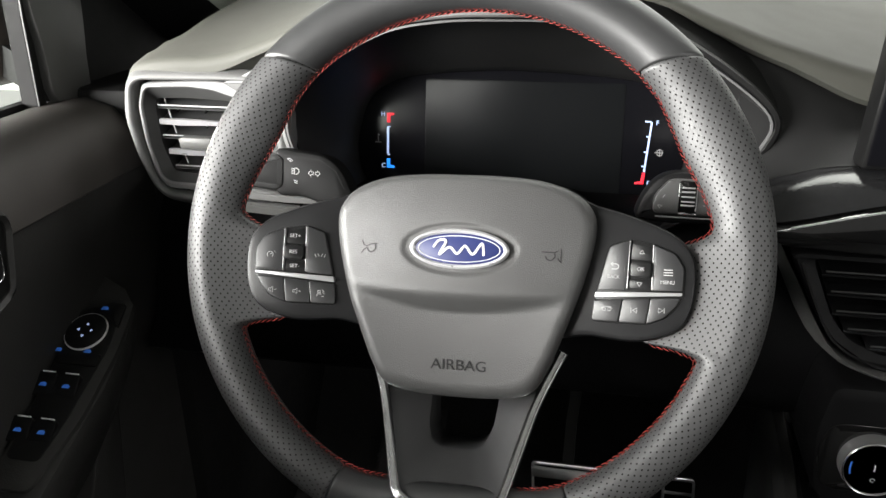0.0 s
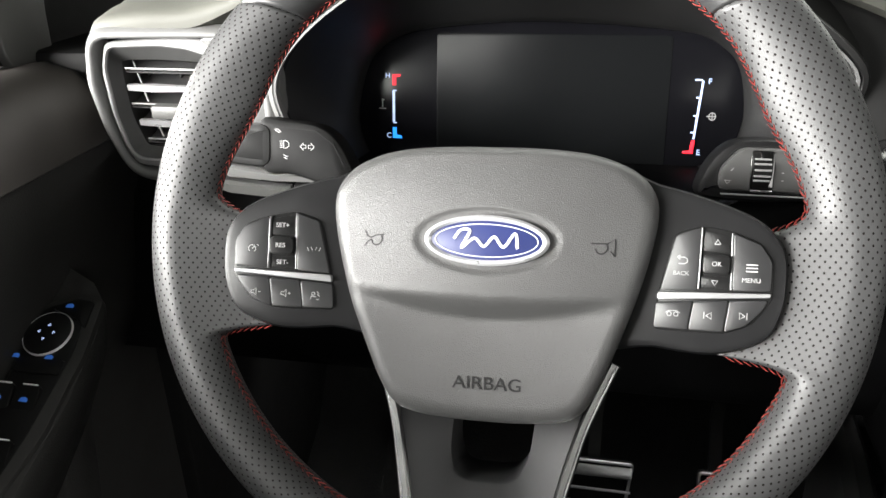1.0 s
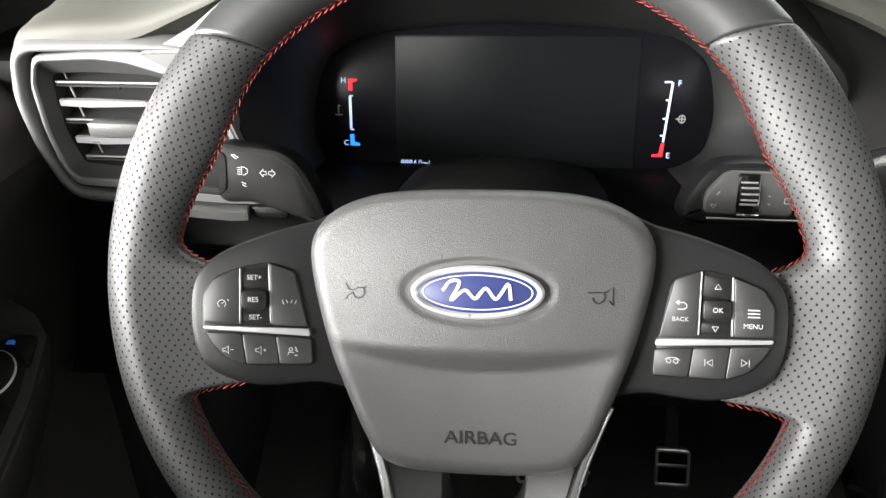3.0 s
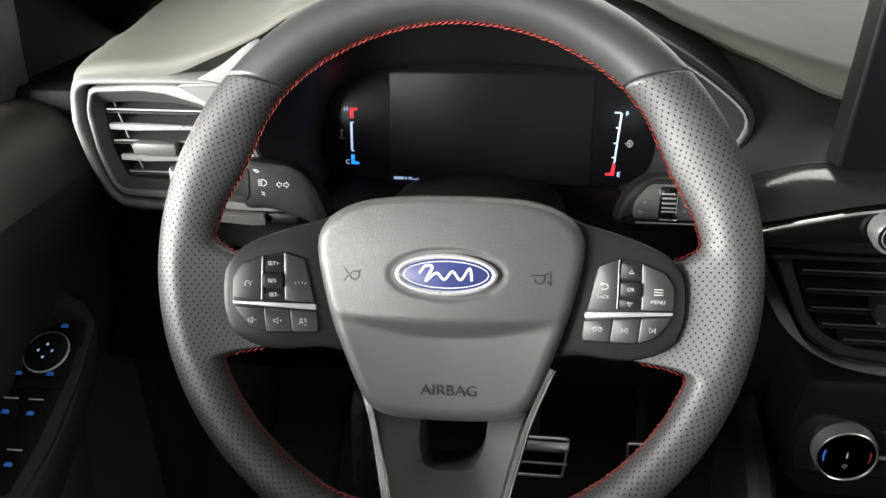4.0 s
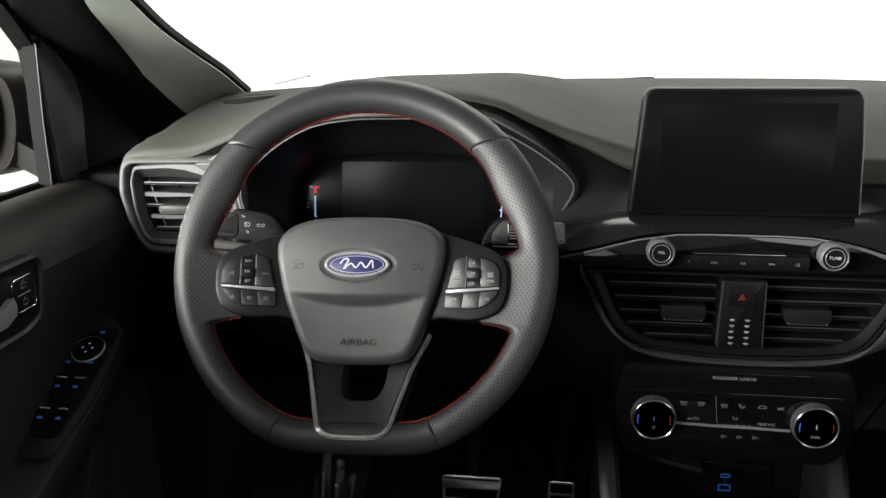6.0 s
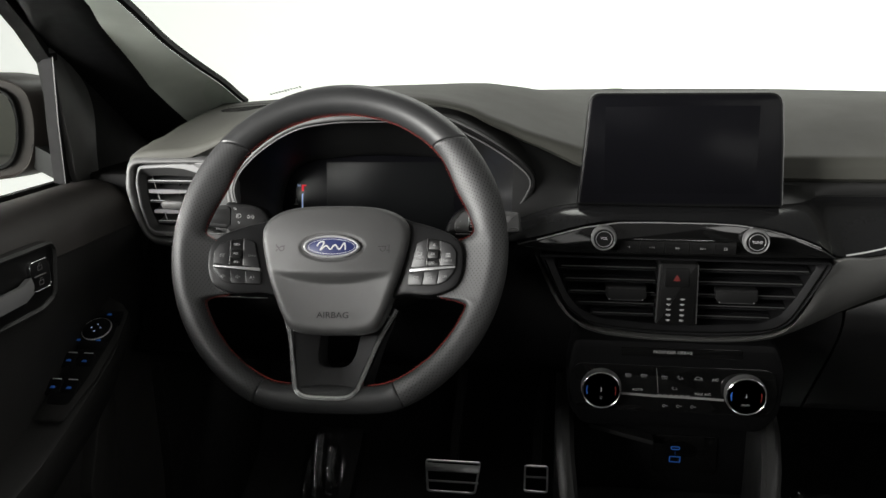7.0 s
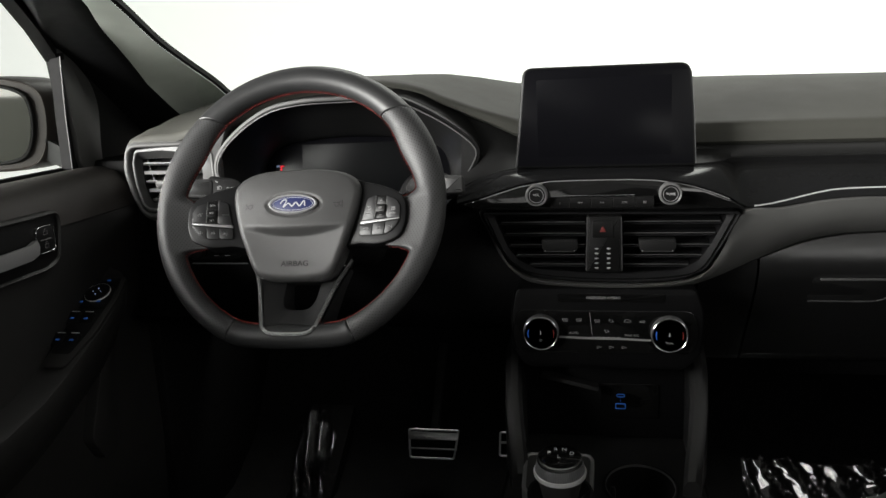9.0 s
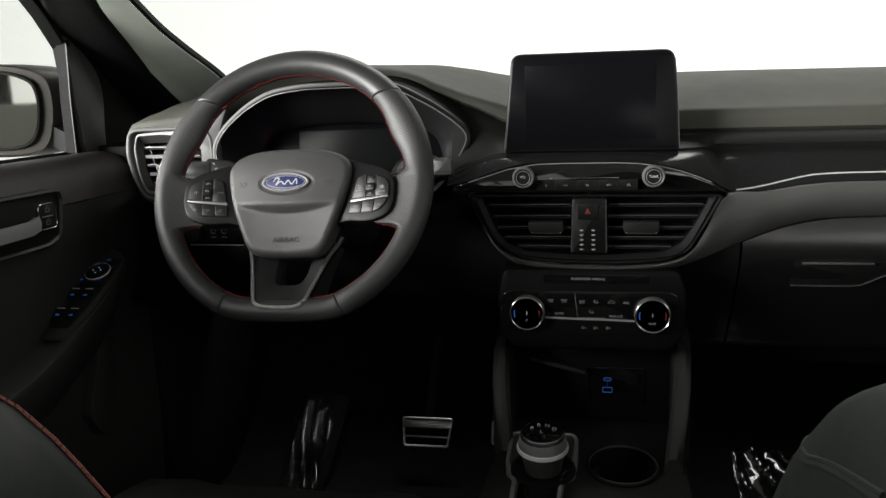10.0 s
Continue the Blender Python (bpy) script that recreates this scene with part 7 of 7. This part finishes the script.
# ---- seats ----
def seat(name, cx, label, edge, stitched):
    """A front seat; edge: rows of height, front edge of the side bolsters, middle of the backrest, half width."""
    s = thing(name, Matrix.Translation((cx, -0.05, 0.34)), label, "car seat", "front seats")
    to = lambda x, y, z: (x, y + 0.05, z - 0.34)
    bm, rings = bmesh.new(), []
    for i in range(21):
        t = i / 20
        y = -0.22 + 0.70 * t
        z = 0.600 + 0.020 * math.sin(math.pi * min(1, t * 1.1)) - 0.060 * max(0, (t - 0.90) / 0.10) ** 2
        hw = 0.220 * (1 - 0.20 * max(0, (t - 0.80) / 0.20) ** 2)
        side = 0.012 * (1 - t)
        rings.append([to(*p) for p in ((-hw, y, 0.50), (-hw - 0.012, y, z - 0.05), (-hw - 0.004, y, z - 0.014), (-hw + 0.02, y, z - 0.002 + side), (-hw * 0.72, y, z + side), (-hw * 0.55, y, z - 0.006), (0, y, z - 0.004), (hw * 0.55, y, z - 0.006),
                                       (hw * 0.72, y, z + side), (hw - 0.02, y, z - 0.002 + side), (hw + 0.004, y, z - 0.014), (hw + 0.012, y, z - 0.05), (hw, y, 0.50))])
    skin(bm, rings)
    part("cushion", bm, SEAT_CLOTH, s, "black cloth seat cushion", smooth=60)
    part("seat_base", block((0, 0.05, 0.09), (0.40, 0.46, 0.16), 0.02), DARK, s, "black seat base")
    # backrest: wide shell with forward bolsters
    bm, rings, n = bmesh.new(), [], 36
    z0, z1 = edge[0][0], edge[-1][0]
    edge = spline(edge, 5, False)
    for i in range(n + 1):
        z = z0 + (z1 - z0) * i / n
        f, y, hw = along(edge, z)
        half = [(hw - 0.075, y + 0.030), (hw - 0.050, y + (f - y) * 0.75), (hw - 0.034, f - 0.006), (hw - 0.020, f), (hw - 0.008, f - 0.005), (hw, f - 0.020), (hw + 0.006, f - 0.055), (hw + 0.004, y - 0.03), (hw * 0.80, y - 0.09)]
        r = [(-x, yy, z) for x, yy in half[::-1]] + [(-hw * 0.4, y + 0.004, z), (hw * 0.4, y + 0.004, z)] + [(x, yy, z) for x, yy in half]
        rings.append([to(*p) for p in r])
    skin(bm, rings)
    back = part("backrest", bm, SEAT, s, "grey-green leather backrest with side bolsters", smooth=70)
    m = len(rings[0])
    for sx in (-1, 1):
        k = 4 if sx < 0 else m - 5
        if stitched:
            line = resample([(r[k][0] + sx * 0.0006, r[k][1] + 0.0006, r[k][2]) for r in rings[1:-1]], 340, closed=False)
            bm = bmesh.new()
            for a, b in zip(line[::2], line[1::2]):
                sweep([a, Vector(a).lerp(Vector(b), 1.65)], [(-0.0011, -0.0005), (0.0011, -0.0005), (0.0007, 0.0005), (-0.0007, 0.0005)], up=(sx * 0.7, 0.7, 0), bm=bm)
            part("seam_stitching", bm, SEAT_THREAD, back, "dark red seam stitches")
        else:
            # raised seam that runs back and up over the side of the bolster, in a dark groove
            seam = [(0.212, -0.004, 0.882), (0.228, -0.006, 0.884), (0.240, -0.018, 0.887), (0.2485, -0.046, 0.893), (0.2555, -0.086, 0.905), (0.2555, -0.116, 0.917), (0.2550, -0.157, 0.931), (0.2540, -0.211, 0.946)]
            for grow, drop, mat, word in ((0.0030, 0.0028, RUBBER, "dark groove under the piping"), (0.0021, 0.0, SEAT, "grey-green seam piping")):
                line = [to(sx * x, y, z - drop) for x, y, z in seam]
                part("piping", sweep(spline(line, 4, False), [(grow * math.cos(q), grow * math.sin(q)) for q in (0, 0.79, 1.57, 2.36, 3.14, 3.93, 4.71, 5.50)], up=(1, 0, 0)), mat, back, word)
    return s


seat("driver_seat", -0.103, "driver's seat with grey-green leather bolsters and red stitching",
     [(0.58, -0.160, -0.245, 0.258), (0.669, -0.186, -0.271, 0.255), (0.786, -0.219, -0.304, 0.251), (0.845, -0.235, -0.32, 0.249), (0.904, -0.254, -0.336, 0.248), (0.963, -0.283, -0.353, 0.246), (1.021, -0.313, -0.369, 0.222), (1.08, -0.343, -0.385, 0.126)], True)
seat("passenger_seat", 0.690, "passenger seat with grey-green leather bolsters and dark piping",
     [(0.56, 0.080, -0.10, 0.250), (0.70, 0.085, -0.13, 0.250), (0.78, 0.075, -0.15, 0.250), (0.83, 0.042, -0.17, 0.250), (0.88, -0.008, -0.19, 0.250), (0.92, -0.058, -0.205, 0.250), (0.95, -0.102, -0.22, 0.249), (0.98, -0.158, -0.245, 0.244), (1.01, -0.22, -0.27, 0.225)], False)


# ---- booth ----
def booth():
    bm = bmesh.new()
    skin(bm, [[(-14, -14, -0.02), (14, -14, -0.02), (14, 9, -0.02), (-14, 9, -0.02)], [(-14, -14, 0), (14, -14, 0), (14, 9, 0), (-14, 9, 0)]])
    tagged(part("ground", bm, FLOOR), "smooth grey booth floor", "floor", kind="structure")
    bm = bmesh.new()
    prof = [(5.2, 0.0), (5.5, 0.06), (5.8, 0.35), (5.9, 1.0), (5.9, 6.0), (6.0, 6.0), (6.0, 0.0)]
    skin(bm, [[(x, y, z) for y, z in prof] for x in (-9, -3, 3, 9)])
    tagged(part("backdrop", bm, BOOTH), "glowing white curved booth wall", "backdrop", kind="structure")
    # added rear end for the mirror's reflection; its grey board stands in for floor
    floor_board = part("wall_mirror_floor", block((-3.5, -8.0, 0.52), (5.0, 0.10, 1.04), 0.02), MIRROR_FLOOR)
    tagged(floor_board, "grey-green board standing in for the floor in the mirror", "wall", kind="structure")
    for k in range(5):
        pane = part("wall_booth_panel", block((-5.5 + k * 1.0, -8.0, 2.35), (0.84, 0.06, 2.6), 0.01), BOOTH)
        tagged(pane, "glowing white booth wall panel", "wall", kind="structure")
    # added posts give the mirror its dark upright lines
    for k in range(6):
        post = part("wall_booth_post", block((-6.0 + k * 1.0, -8.0, 2.35), (0.16, 0.12, 2.6), 0.01), DARK)
        tagged(post, "dark post between booth wall panels", "wall", kind="structure")


booth()


def wipers():
    w = thing("windscreen_wiper", Matrix.Translation((0.24, 1.215, 1.1085)), "black wiper resting at the foot of the windscreen", "wiper")
    part("blade", sweep([(-0.09, 0.0, 0.0035), (0.0, 0.006, 0.0075), (0.02, 0.007, 0.0075)], [(-0.006, -0.004), (0.006, -0.004), (0.003, 0.004), (-0.003, 0.004)]), RUBBER, w, "thin rubber blade")
    part("pivot_cap", lathe([(0.016, -0.006), (0.016, 0.003), (0.011, 0.006), (0.0, 0.0065)], 20, m=Matrix.Translation((0.110, 0.008, 0.0))), RUBBER, w, "round pivot cap")
    part("arm", sweep([(0.0, 0.006, -0.002), (0.110, 0.008, -0.002)], [(-0.006, -0.003), (0.006, -0.003), (0.006, 0.003), (-0.006, 0.003)]), RUBBER, w)


wipers()
